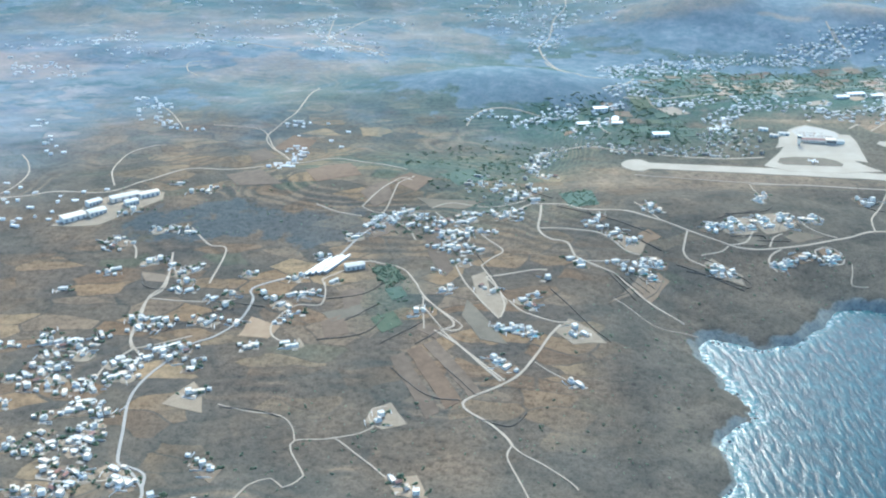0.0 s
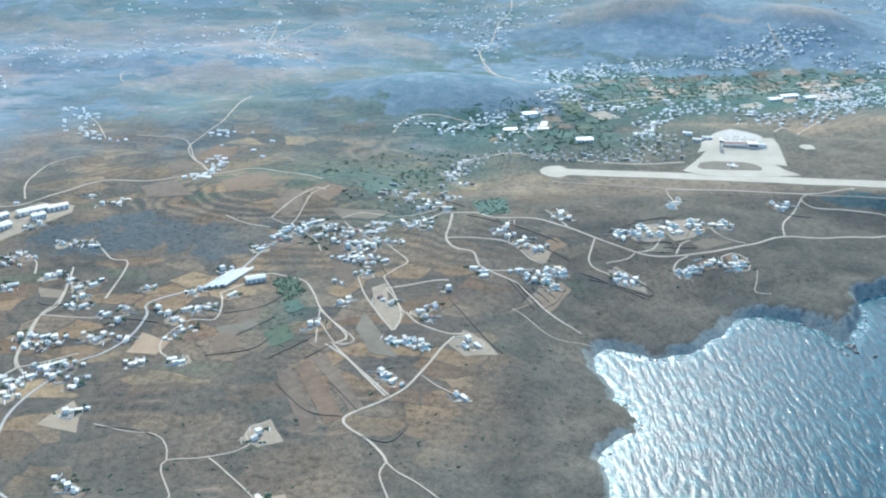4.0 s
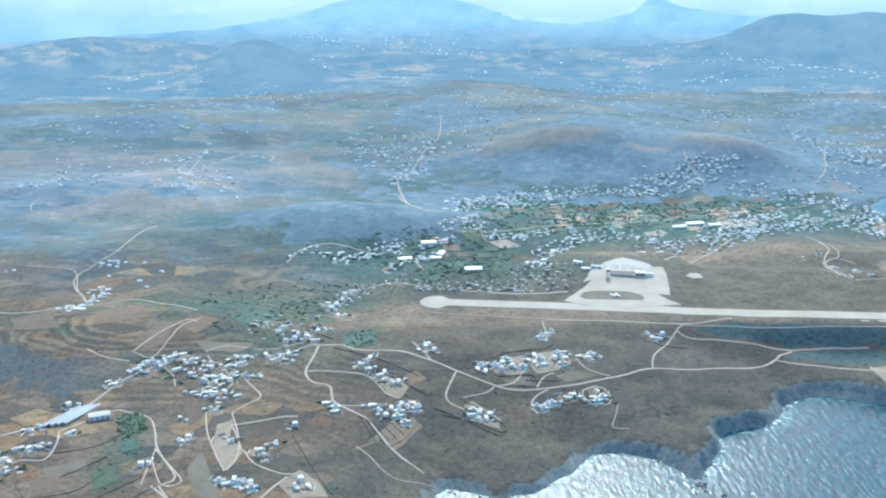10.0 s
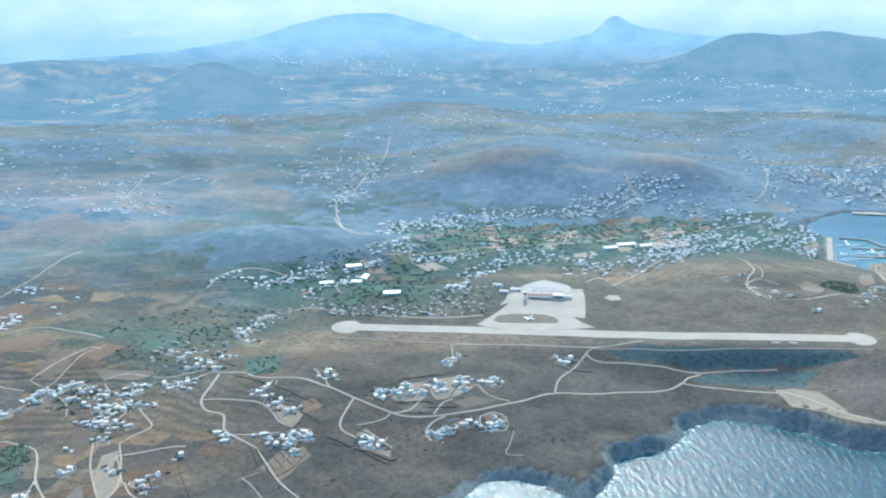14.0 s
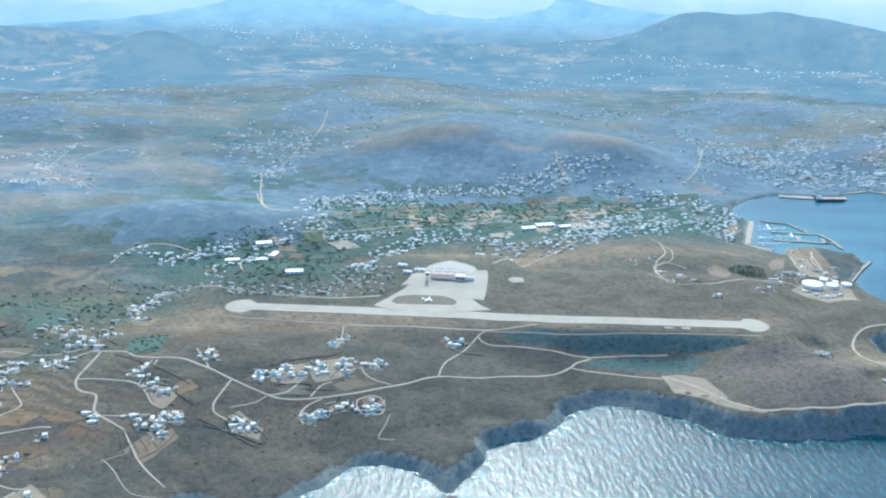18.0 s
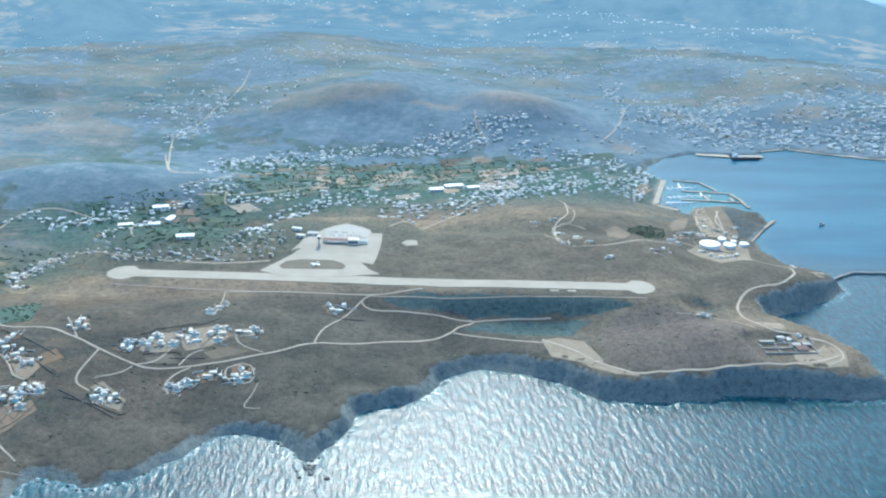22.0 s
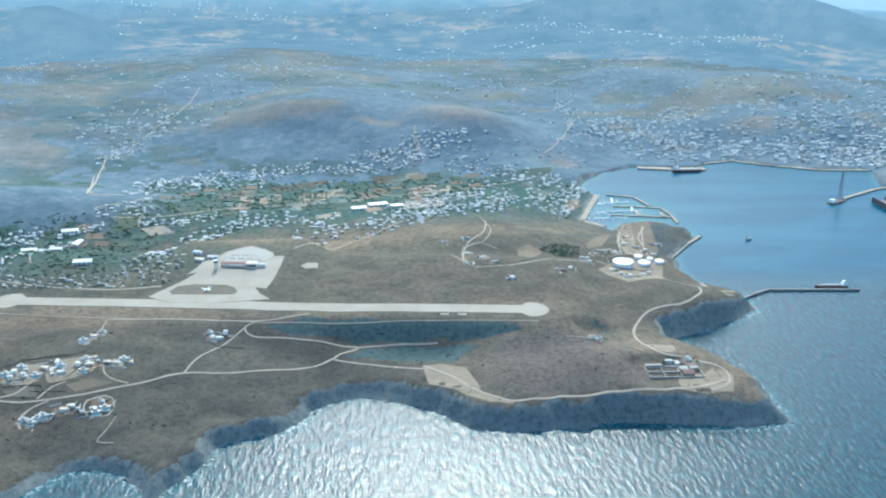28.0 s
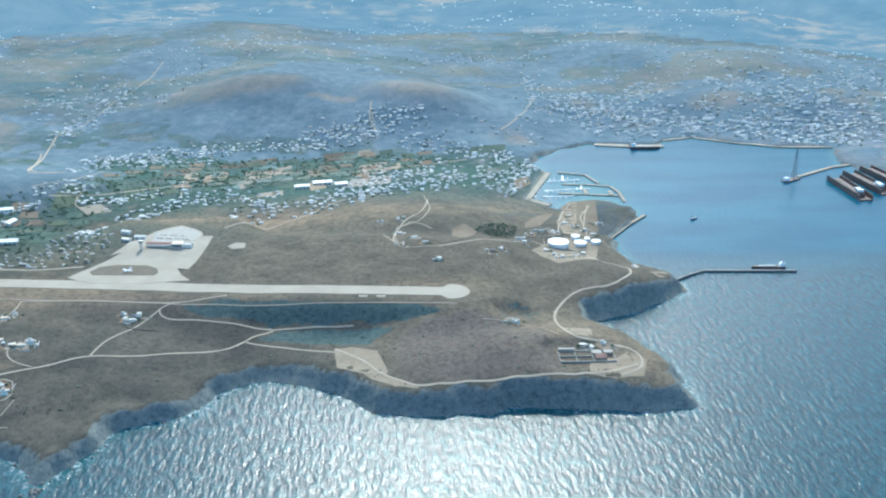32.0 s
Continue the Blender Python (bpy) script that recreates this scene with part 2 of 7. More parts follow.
    col = mixed(n, l, sums(n, l, "MULTIPLY", mask_of(n, "rock"), ramp_of(n, l, sums(n, l, "ADD", mask_of(n, "rock"), sums(n, l, "MULTIPLY", sums(n, l, "SUBTRACT", noise_of(n, l, pos, 0.06, 6, 0.7), 0.5), 1.6)), [(0.38, (0, 0, 0)), (0.52, (1, 1, 1))])), col, mixed(n, l, fine, (0.130, 0.166, 0.174), (0.275, 0.272, 0.236)))
    brush = mixed(n, l, fine, (0.054, 0.090, 0.094), (0.104, 0.134, 0.128))
    dell = sums(n, l, "ADD", mask_of(n, "ravine"), sums(n, l, "MULTIPLY", sums(n, l, "SUBTRACT", noise_of(n, l, pos, 0.05, 7, 0.7), 0.5), 1.1))
    col = mixed(n, l, ramp_of(n, l, dell, [(0.46, (0, 0, 0)), (0.56, (0.94, 0.94, 0.94))]), col, brush)
    umber = mixed(n, l, fine, (0.120, 0.100, 0.087), (0.182, 0.154, 0.132))
    col = mixed(n, l, sums(n, l, "MULTIPLY", mask_of(n, "umber"), ramp_of(n, l, mid, [(0.30, (0.45, 0.45, 0.45)), (0.60, (1, 1, 1))])), col, umber)
    col = mixed(n, l, mask_of(n, "beach"), col, (0.38, 0.34, 0.27))
    tuft = ramp_of(n, l, noise_of(n, l, pos, 0.42, 4, 0.65), [(0.34, (0.66, 0.68, 0.68)), (0.46, (1, 1, 1)), (0.70, (1.10, 1.08, 1.05))])
    close = sums(n, l, "SUBTRACT", 1.0, sums(n, l, "MULTIPLY", mask_of(n, "inland_haze"), 0.75))
    col = mixed(n, l, close, col, tuft, "MULTIPLY")
    spot = ramp_of(n, l, fine, [(0.30, (0.62, 0.62, 0.62)), (0.5, (1, 1, 1)), (0.72, (1.16, 1.12, 1.06))])
    col = mixed(n, l, close, col, spot, "MULTIPLY")
    col = mixed(n, l, 1.0, col, ramp_of(n, l, big, [(0.3, (0.82, 0.82, 0.84)), (0.7, (1.12, 1.1, 1.06))]), "MULTIPLY")
    l.new(col, b.inputs["Base Color"])
    b.inputs["Roughness"].default_value = 0.95
    b.inputs["Specular IOR Level"].default_value = 0.04
    bumped(n, l, b, fine, 0.5, 2.5)
    return m


def sea_material():
    m, n, l, b = nodes_of("sea_water")
    pos = place_of(n)
    swell = noise_of(n, l, pos, 0.15, 3, 0.5, (1.0, 0.34, 1.0))
    chop = noise_of(n, l, pos, 0.42, 4, 0.62, (1.0, 0.6, 1.0))
    gust = noise_of(n, l, pos, 0.006, 3, 0.5, (0.6, 1.6, 1.0))
    tall = sums(n, l, "ADD", sums(n, l, "MULTIPLY", swell, 1.4), sums(n, l, "MULTIPLY", chop, 0.34))
    deep = mixed(n, l, gust, (0.004, 0.028, 0.040), (0.007, 0.044, 0.060))
    deep = mixed(n, l, mask_of(n, "calm"), deep, mixed(n, l, ramp_of(n, l, gust, [(0.40, (0, 0, 0)), (0.62, (1, 1, 1))]), (0.008, 0.076, 0.126), (0.020, 0.108, 0.162)))
    # light through the wave tops, painted as paler teal by the swell noise
    lit_crest = sums(n, l, "MULTIPLY", ramp_of(n, l, sums(n, l, "ADD", sums(n, l, "MULTIPLY", swell, 0.7), sums(n, l, "MULTIPLY", chop, 0.3)), [(0.44, (0, 0, 0)), (0.62, (1, 1, 1))]), sums(n, l, "SUBTRACT", 1.0, mask_of(n, "calm")))
    deep = mixed(n, l, lit_crest, deep, (0.016, 0.078, 0.098))
    col = mixed(n, l, mask_of(n, "shallow"), deep, (0.030, 0.150, 0.160))
    lace = sums(n, l, "MULTIPLY", ramp_of(n, l, noise_of(n, l, pos, 0.16, 5, 0.7), [(0.50, (0, 0, 0)), (0.62, (1, 1, 1))]), mask_of(n, "surf"))
    col = mixed(n, l, lace, col, (0.75, 0.78, 0.78))
    l.new(col, b.inputs["Base Color"])
    b.inputs["IOR"].default_value = 1.33
    l.new(sums(n, l, "SUBTRACT", 0.30, sums(n, l, "MULTIPLY", mask_of(n, "calm"), 0.16)), b.inputs["Specular IOR Level"])
    b.inputs["Roughness"].default_value = 0.22
    bump = n.new("ShaderNodeBump")
    bump.inputs["Distance"].default_value = 1.0
    l.new(tall, bump.inputs["Height"])
    l.new(sums(n, l, "SUBTRACT", 1.0, sums(n, l, "MULTIPLY", mask_of(n, "calm"), 0.45)), bump.inputs["Strength"])
    l.new(bump.outputs["Normal"], b.inputs["Normal"])
    return m


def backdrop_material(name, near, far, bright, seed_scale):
    """Plain glow of the hazy distance: haze painted into the emission by depth, varied by patches of land."""
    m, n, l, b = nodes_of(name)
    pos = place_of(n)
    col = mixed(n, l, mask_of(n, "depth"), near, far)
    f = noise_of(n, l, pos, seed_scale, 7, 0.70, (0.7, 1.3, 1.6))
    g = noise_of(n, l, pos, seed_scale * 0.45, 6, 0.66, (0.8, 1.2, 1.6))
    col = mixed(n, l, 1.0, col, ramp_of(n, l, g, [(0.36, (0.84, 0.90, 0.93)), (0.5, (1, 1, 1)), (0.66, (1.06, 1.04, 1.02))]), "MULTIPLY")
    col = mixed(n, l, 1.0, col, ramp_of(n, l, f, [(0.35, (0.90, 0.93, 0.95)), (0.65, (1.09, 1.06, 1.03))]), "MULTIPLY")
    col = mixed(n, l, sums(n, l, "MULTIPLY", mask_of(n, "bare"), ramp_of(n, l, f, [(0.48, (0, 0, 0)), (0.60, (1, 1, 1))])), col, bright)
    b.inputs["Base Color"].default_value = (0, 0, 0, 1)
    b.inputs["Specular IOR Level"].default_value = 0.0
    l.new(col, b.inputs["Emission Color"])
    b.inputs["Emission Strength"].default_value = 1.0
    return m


GROUND, SEA = ground_material(), sea_material()
# land and sea past 3.9 km glow by themselves, aerial haze in their colours
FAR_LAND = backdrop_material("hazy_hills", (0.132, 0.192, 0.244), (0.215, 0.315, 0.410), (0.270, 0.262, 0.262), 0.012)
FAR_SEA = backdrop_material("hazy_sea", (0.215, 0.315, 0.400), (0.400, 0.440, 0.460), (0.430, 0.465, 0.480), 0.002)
CONCRETE = grained("pale_concrete", (0.310, 0.262, 0.196), (0.395, 0.340, 0.262), 0.03, 0.9, 0.2, fine=0.5)
TARMAC = grained("worn_tarmac", (0.17, 0.165, 0.155), (0.25, 0.24, 0.22), 0.05, 0.9)
DUST = grained("dusty_track", (0.32, 0.256, 0.184), (0.46, 0.380, 0.284), 0.04, 0.95, fine=0.4)
WHITE = grained("white_plaster", (0.76, 0.72, 0.63), (0.90, 0.86, 0.77), 0.15, 0.85, 0.2, 0.2)
TARMAC_PALE = grained("bleached_asphalt", (0.28, 0.255, 0.22), (0.38, 0.345, 0.295), 0.05, 0.9)
# backdrop house specks are no lamps: self-lit, with haze in the pale tone
FAR_HOUSE, fn, fl, fb = nodes_of("glowing_hazy_walls")
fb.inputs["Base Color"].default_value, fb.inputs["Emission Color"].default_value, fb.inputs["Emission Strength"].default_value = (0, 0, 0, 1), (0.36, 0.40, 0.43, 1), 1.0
STONE_DARK = grained("dark_dry_stone", (0.075, 0.068, 0.055), (0.14, 0.12, 0.095), 0.4, 0.95)
STONE = grained("tan_stone", (0.26, 0.22, 0.17), (0.42, 0.36, 0.28), 0.25, 0.9, 0.4, 0.15)
ROOFING = grained("pale_roof_screed", (0.62, 0.58, 0.50), (0.84, 0.795, 0.71), 0.2, 0.9, 0.2, 0.32)
PANE = grained("dark_window_glass", (0.05, 0.065, 0.075), (0.09, 0.11, 0.125), 0.4, 0.15, 0.0)
SHUTTER = grained("painted_wood_blue", (0.14, 0.24, 0.34), (0.24, 0.36, 0.46), 0.8, 0.6, 0.2, 0.3)
PAVING = grained("terrace_paving", (0.30, 0.27, 0.225), (0.44, 0.40, 0.34), 0.3, 0.85)
POOL = grained("pool_water", (0.03, 0.28, 0.38), (0.06, 0.38, 0.46), 0.5, 0.08, 0.1)
TILE = grained("red_roof_tiles", (0.24, 0.13, 0.10), (0.33, 0.19, 0.15), 0.4, 0.85, 0.4, 0.2)
METAL = grained("grey_painted_steel", (0.20, 0.21, 0.22), (0.32, 0.33, 0.34), 0.3, 0.5, 0.1)
RUST = grained("rusty_hull_steel", (0.10, 0.07, 0.06), (0.20, 0.13, 0.10), 0.2, 0.7, 0.2)
TANK = grained("white_tank_paint", (0.78, 0.78, 0.76), (0.88, 0.88, 0.86), 0.1, 0.5, 0.05)
POLY = grained("greenhouse_film", (0.17, 0.19, 0.20), (0.30, 0.32, 0.33), 0.3, 0.35, 0.1, 0.15)
BARK = grained("bark", (0.06, 0.05, 0.04), (0.12, 0.10, 0.08), 2.0, 0.95)
LEAF = speckled("leaves", [(0.0, (0.140, 0.215, 0.150)), (0.5, (0.200, 0.275, 0.185)), (1.0, (0.280, 0.335, 0.215))], see_through=0.6)
TOWNWALL = speckled("town_walls", [(0.0, (0.90, 0.88, 0.82)), (0.45, (0.84, 0.81, 0.75)), (0.68, (0.72, 0.68, 0.61)), (0.82, (0.58, 0.52, 0.45)), (0.88, (0.90, 0.88, 0.83)), (1.0, (0.70, 0.70, 0.68))])
PATIO = speckled("patio_paving", [(0.0, (0.42, 0.35, 0.27)), (0.5, (0.52, 0.45, 0.36)), (1.0, (0.30, 0.24, 0.18))])
SOIL_OCHRE = grained("ochre_soil", (0.25, 0.165, 0.095), (0.33, 0.235, 0.145), 0.06, 0.95)
SOIL_TAN = grained("stubble_field", (0.150, 0.110, 0.072), (0.235, 0.176, 0.118), 0.06, 0.95, 0.3, 0.25)
SOIL_DUST = grained("bare_dust", (0.220, 0.170, 0.114), (0.33, 0.262, 0.182), 0.06, 0.95, 0.3, 0.12)
CROP = grained("green_crop", (0.044, 0.084, 0.060), (0.095, 0.132, 0.090), 0.08, 0.95, 0.4, 0.35)
GRASS_DRY = grained("dry_grass", (0.125, 0.104, 0.072), (0.190, 0.154, 0.108), 0.05, 0.95, 0.4, 0.2)
# stubble and orchard for the distance, base colours paled to include haze
FAR_TAN = grained("hazed_far_stubble", (0.250, 0.205, 0.150), (0.350, 0.290, 0.215), 0.03, 0.95, 0.3, 0.2)
FAR_GREEN = grained("hazed_far_orchard", (0.095, 0.150, 0.140), (0.150, 0.205, 0.180), 0.04, 0.95, 0.3, 0.2)
PALE_BED = grained("pale_beds", (0.27, 0.228, 0.185), (0.37, 0.315, 0.26), 0.05, 0.95, 0.3, 0.15)
SOIL_BROWN = grained("brown_soil", (0.105, 0.074, 0.049), (0.175, 0.126, 0.084), 0.09, 0.95, 0.4, 0.25)
ROCK = grained("wet_rock", (0.05, 0.055, 0.055), (0.13, 0.125, 0.115), 0.4, 0.7, 0.4)
# ---------------------------------------------------------------- the lie of the land
# Shoreline, metres, from the open south round the headland and the harbour to the east.
SHORE_SOUTH = [(-4600, -9000), (-1800, -3000), (-500, -1100), (0, -150), (170, 350), (235, 600), (272, 752), (288, 770),
               (291, 797), (285, 832), (306, 859), (335, 883), (334, 916), (322, 943), (312, 999), (311, 1035)]
SHORE_WEST_COVE = [(325, 1051), (354, 1037), (385, 1026), (426, 1037), (474, 1086), (509, 1127), (547, 1136),
                   (585, 1117), (610, 1081), (625, 1062), (654, 1100), (675, 1144), (683, 1180)]
SHORE_GREAT_COVE = [(721, 1191), (750, 1197), (780, 1218), (797, 1256), (822, 1280), (862, 1287), (899, 1277), (942, 1254),
                    (977, 1217), (991, 1194), (1027, 1188), (1077, 1180), (1110, 1189), (1138, 1180), (1165, 1194),
                    (1205, 1197), (1241, 1191), (1276, 1182), (1319, 1176), (1357, 1174), (1394, 1177), (1407, 1183)]
SHORE_CAPE = [(1403, 1227), (1406, 1255), (1390, 1300), (1378, 1343), (1346, 1382), (1327, 1412), (1331, 1441), (1365, 1458),
              (1404, 1472), (1458, 1505), (1504, 1546), (1500, 1581), (1470, 1612), (1455, 1638), (1443, 1674),
              (1436, 1728), (1449, 1800), (1476, 1844), (1520, 1900), (1524, 1950), (1490, 2005), (1455, 2022)]
SHORE_HARBOUR = [(1400, 2012), (1372, 1966), (1318, 2022), (1396, 2215), (1367, 2271), (1399, 2340), (1459, 2405), (1539, 2452),
                 (1640, 2440), (1710, 2440), (1735, 2473), (1811, 2500), (1903, 2440), (2000, 2395), (2125, 2383),
                 (2080, 2260), (2120, 2150), (2230, 2080), (2500, 2120), (2900, 2300), (3600, 2300), (9000, 2600)]
SHORE_FAR = [(9000, 5200), (5200, 5600), (3900, 6400), (3300, 8600), (2800, 9200), (2050, 9100), (1680, 8350), (1400, 7950), (1050, 8000), (900, 8600), (450, 9200), (-500, 9150), (-1000, 8300), (-1300, 7300),
             (-2600, 6200), (-9000, 6000), (-9000, -9000)]
SHORE = np.array(SHORE_SOUTH + SHORE_WEST_COVE + SHORE_GREAT_COVE + SHORE_CAPE + SHORE_HARBOUR + SHORE_FAR, float)

# Hills and hollows: x, y, reach along x, reach along y, height
HILLS_NEAR = [(370, 1350, 210, 120, 36), (140, 1050, 130, 90, 8), (-105, 1490, 170, 120, 24), (-450, 1430, 180, 150, 12),
              (140, 2070, 170, 115, 56), (-269, 1890, 150, 120, 22), (-350, 2430, 260, 150, 20), (1110, 1810, 150, 100, 24),
              (1215, 1290, 120, 70, 24), (1350, 1540, 80, 70, 22), (-150, 820, 260, 120, -8)]
HILLS_INLAND = [(750, 2820, 220, 185, 86), (1150, 2680, 120, 110, 58), (950, 2310, 330, 110, -16), (560, 1900, 250, 90, -6),
                (560, 3500, 700, 420, 46), (430, 4000, 350, 300, 42), (1930, 2660, 170, 160, 18), (1884, 3411, 200, 200, 30), (681, 3189, 200, 150, 25), (2250, 3100, 300, 260, 62),
                (2300, 4000, 420, 360, 80), (1290, 3330, 230, 180, 14), (-900, 3300, 420, 360, 44), (-380, 3150, 260, 150, 30)]
HILLS_FAR = [(-1300, 5200, 480, 260, 120), (-400, 4380, 190, 170, 185), (60, 8550, 470, 330, 165), (-330, 8500, 260, 250, 40), (420, 8500, 250, 250, 40),
             (2178, 8560, 95, 200, 95), (2230, 8520, 250, 250, 88), (2200, 5500, 190, 200, 150), (2730, 5480, 330, 240, 205), (3180, 5150, 330, 240, 130),
             (1500, 5300, 380, 300, 50), (700, 5100, 420, 300, 34), (1850, 4700, 260, 200, 50)]


RAVINE = np.array([(770, 1436), (861, 1442), (960, 1431), (1074, 1409), (1112, 1388), (1045, 1372), (1005, 1350), (975, 1338), (898, 1350), (815, 1378)], float)
GULLY_UPPER = np.array([(723, 1444), (779, 1457), (920, 1437), (1018, 1423), (1106, 1403), (1089, 1395), (1040, 1388), (967, 1399), (854, 1408), (822, 1420), (749, 1426)], float)
GULLY_LOWER = np.array([(831, 1377), (870, 1397), (951, 1393), (1039, 1379), (998, 1358), (992, 1338), (903, 1358), (840, 1368)], float)
DARK_SLOPE = np.array([(-452, 1348), (-412, 1373), (-336, 1392), (-306, 1408), (-213, 1372), (-110, 1351), (-118, 1305), (-154, 1283), (-190, 1270), (-242, 1293), (-274, 1295), (-301, 1254), (-362, 1299), (-391, 1269), (-426, 1279)], float)
CAPE_HILL = np.array([(1012, 1330), (1071, 1380), (1130, 1394), (1192, 1371), (1240, 1330), (1235, 1300), (1240, 1232), (1076, 1225), (1035, 1246)], float)
HOLLOW = np.array([(1150, 1415), (1219, 1457), (1250, 1425), (1227, 1384), (1180, 1375)], float)


def edge_distance(px, py, ring):
    """Distance from points to a closed ring, positive inside."""
    best = np.full(px.shape, 1e18)
    inside = np.zeros(px.shape, bool)
    for (ax, ay), (bx, by) in zip(ring, np.roll(ring, -1, 0)):
        dx, dy = bx - ax, by - ay
        k = np.clip(((px - ax) * dx + (py - ay) * dy) / (dx * dx + dy * dy + 1e-9), 0, 1)
        best = np.minimum(best, (px - ax - k * dx) ** 2 + (py - ay - k * dy) ** 2)
        if ay != by:
            inside ^= ((ay > py) != (by > py)) & (px < ax + (py - ay) / (by - ay) * dx)
    return np.where(inside, 1, -1) * np.sqrt(best)


def step(a, b, v):
    k = np.clip((v - a) / (b - a), 0, 1)
    return k * k * (3 - 2 * k)


def rough(px, py, size, seed):
    """Smooth value noise, about -1 to 1."""
    u, v = px / size + seed * 17.31, py / size - seed * 9.77
    i, j = np.floor(u), np.floor(v)
    f, g = u - i, v - j
    f, g = f * f * (3 - 2 * f), g * g * (3 - 2 * g)

    def cell(a, b):
        s = np.sin(a * 127.1 + b * 311.7 + seed * 74.7) * 43758.5453
        return (s - np.floor(s)) * 2 - 1
    return (cell(i, j) * (1 - f) + cell(i + 1, j) * f) * (1 - g) + (cell(i, j + 1) * (1 - f) + cell(i + 1, j + 1) * f) * g


def height(px, py):
    """Height of the ground over the sea at plan positions (arrays)."""
    px, py = np.asarray(px, float), np.asarray(py, float)
    shore = edge_distance(px, py, SHORE) + rough(px, py, 23, 1) * 4 + rough(px, py, 9, 2) * 2
    up = 22 + 10 * rough(px, py, 420, 3) * step(1900, 2700, py) + np.zeros(px.shape)
    for x, y, sx, sy, h in HILLS_NEAR + HILLS_INLAND + HILLS_FAR:
        up = up + h * np.exp(-0.5 * (((px - x) / sx) ** 2 + ((py - y) / sy) ** 2))
    # hillside folds and gullies, stronger away from the airfield
    wild = step(1900, 2500, py) + step(150, -250, px) * 0.6
    up = up + wild * (5 * rough(px, py, 160, 4) + 2.4 * rough(px, py, 75, 5)) + step(2500, 3000, py) * (14 * rough(px, py, 380, 14) + 4.5 * rough(px, py, 150, 15)) + 1.6 * rough(px, py, 48, 6)
    # harbour flats and the marina's low ground
    up = up * (1 - 0.72 * np.exp(-0.5 * (((px - 1400) / 130) ** 2 + ((py - 2010) / 130) ** 2)))
    up = up * (1 - 0.75 * step(1330, 1480, px) * step(2040, 2160, py) * step(330, 20, shore))
    # airfield shelf
    c, s = math.cos(math.radians(7.4)), math.sin(math.radians(7.4))
    al, ac = (px - 722) * c - (py - 1575) * s, (px - 722) * s + (py - 1575) * c
    out = np.hypot(np.maximum(np.abs(al) - 440, 0), np.maximum(np.abs(ac - 20) - 105, 0))
    up = up + (50 + al * 0.006 - up) * step(110, 15, out)
    out = np.hypot(np.maximum(np.abs(px - 665) - 90, 0), np.maximum(np.abs(py - 1690) - 95, 0))
    up = up + (54 - up) * step(70, 10, out) * step(1600, 1680, py)
    wob = 5 * rough(px, py, 30, 12)
    up = up - 12 * step(-4, 48, edge_distance(px, py, RAVINE) + wob) - 12 * step(-2, 30, edge_distance(px, py, HOLLOW) + wob)
    pad = np.hypot(np.maximum(np.abs(px - 1276) - 42, 0), np.maximum(np.abs(py - 1268) - 20, 0))
    up = up + (34 - up) * step(26, 4, pad)
    up = np.maximum(up, 4)
    bold = step(760, 1000, px) * step(1700, 1500, py)
    foot = 14 + 9 * bold + 6 * rough(px, py, 60, 8) + 3 * rough(px, py, 22, 18)
    steep = (0.22 + 0.34 * step(400, 540, px)) * (0.85 + 0.5 * rough(px, py, 48, 19)) * (1 - bold) + 0.85 * bold
    rise = steep * step(0, foot, shore) + (1 - steep) * (1 - np.exp(-np.maximum(shore - 3, 0) / (95 - 15 * bold)))
    rise = rise + 0.05 * step(3, 16, shore) * step(60, 25, shore) * (rough(px, py, 26, 9) + rough(px, py, 11, 10))
    return np.where(shore > 0, up * rise + 0.25, np.maximum(-2 - 0.25 * np.abs(shore), -12))


NEAR, DEEP, HUB, HUB_UP = 3900.0, 960.0, (470.0, 50.0), 612.0


def drawn_in(px, py, pz):
    """The far country and the open sea beyond 3.9 km form a backdrop at smaller scale, so that the whole world fits into 5 km."""
    dx, dy = px - HUB[0], py - HUB[1]
    d = np.hypot(dx, dy)
    e = np.where(d > NEAR, NEAR + DEEP * (1 - np.exp(-np.maximum(d - NEAR, 0) / DEEP)), d)
    k = e / np.maximum(d, 1)
    return HUB[0] + dx * k, HUB[1] + dy * k, np.where(d > NEAR, HUB_UP - (HUB_UP - pz) * k, pz)
# ---------------------------------------------------------------- ground and sea
def spread(core0, core1, stepw, lo, hi, grow):
    """Plan lines: even through the core, ever wider outside."""
    v = list(np.arange(core0, core1 + 0.1, stepw))
    w, x = stepw, v[-1]
    while x < hi:
        w *= grow
        x += w
        v.append(x)
    w, x = stepw, v[0]
    while x > lo:
        w *= grow
        x -= w
        v.insert(0, x)
    return np.array(v)


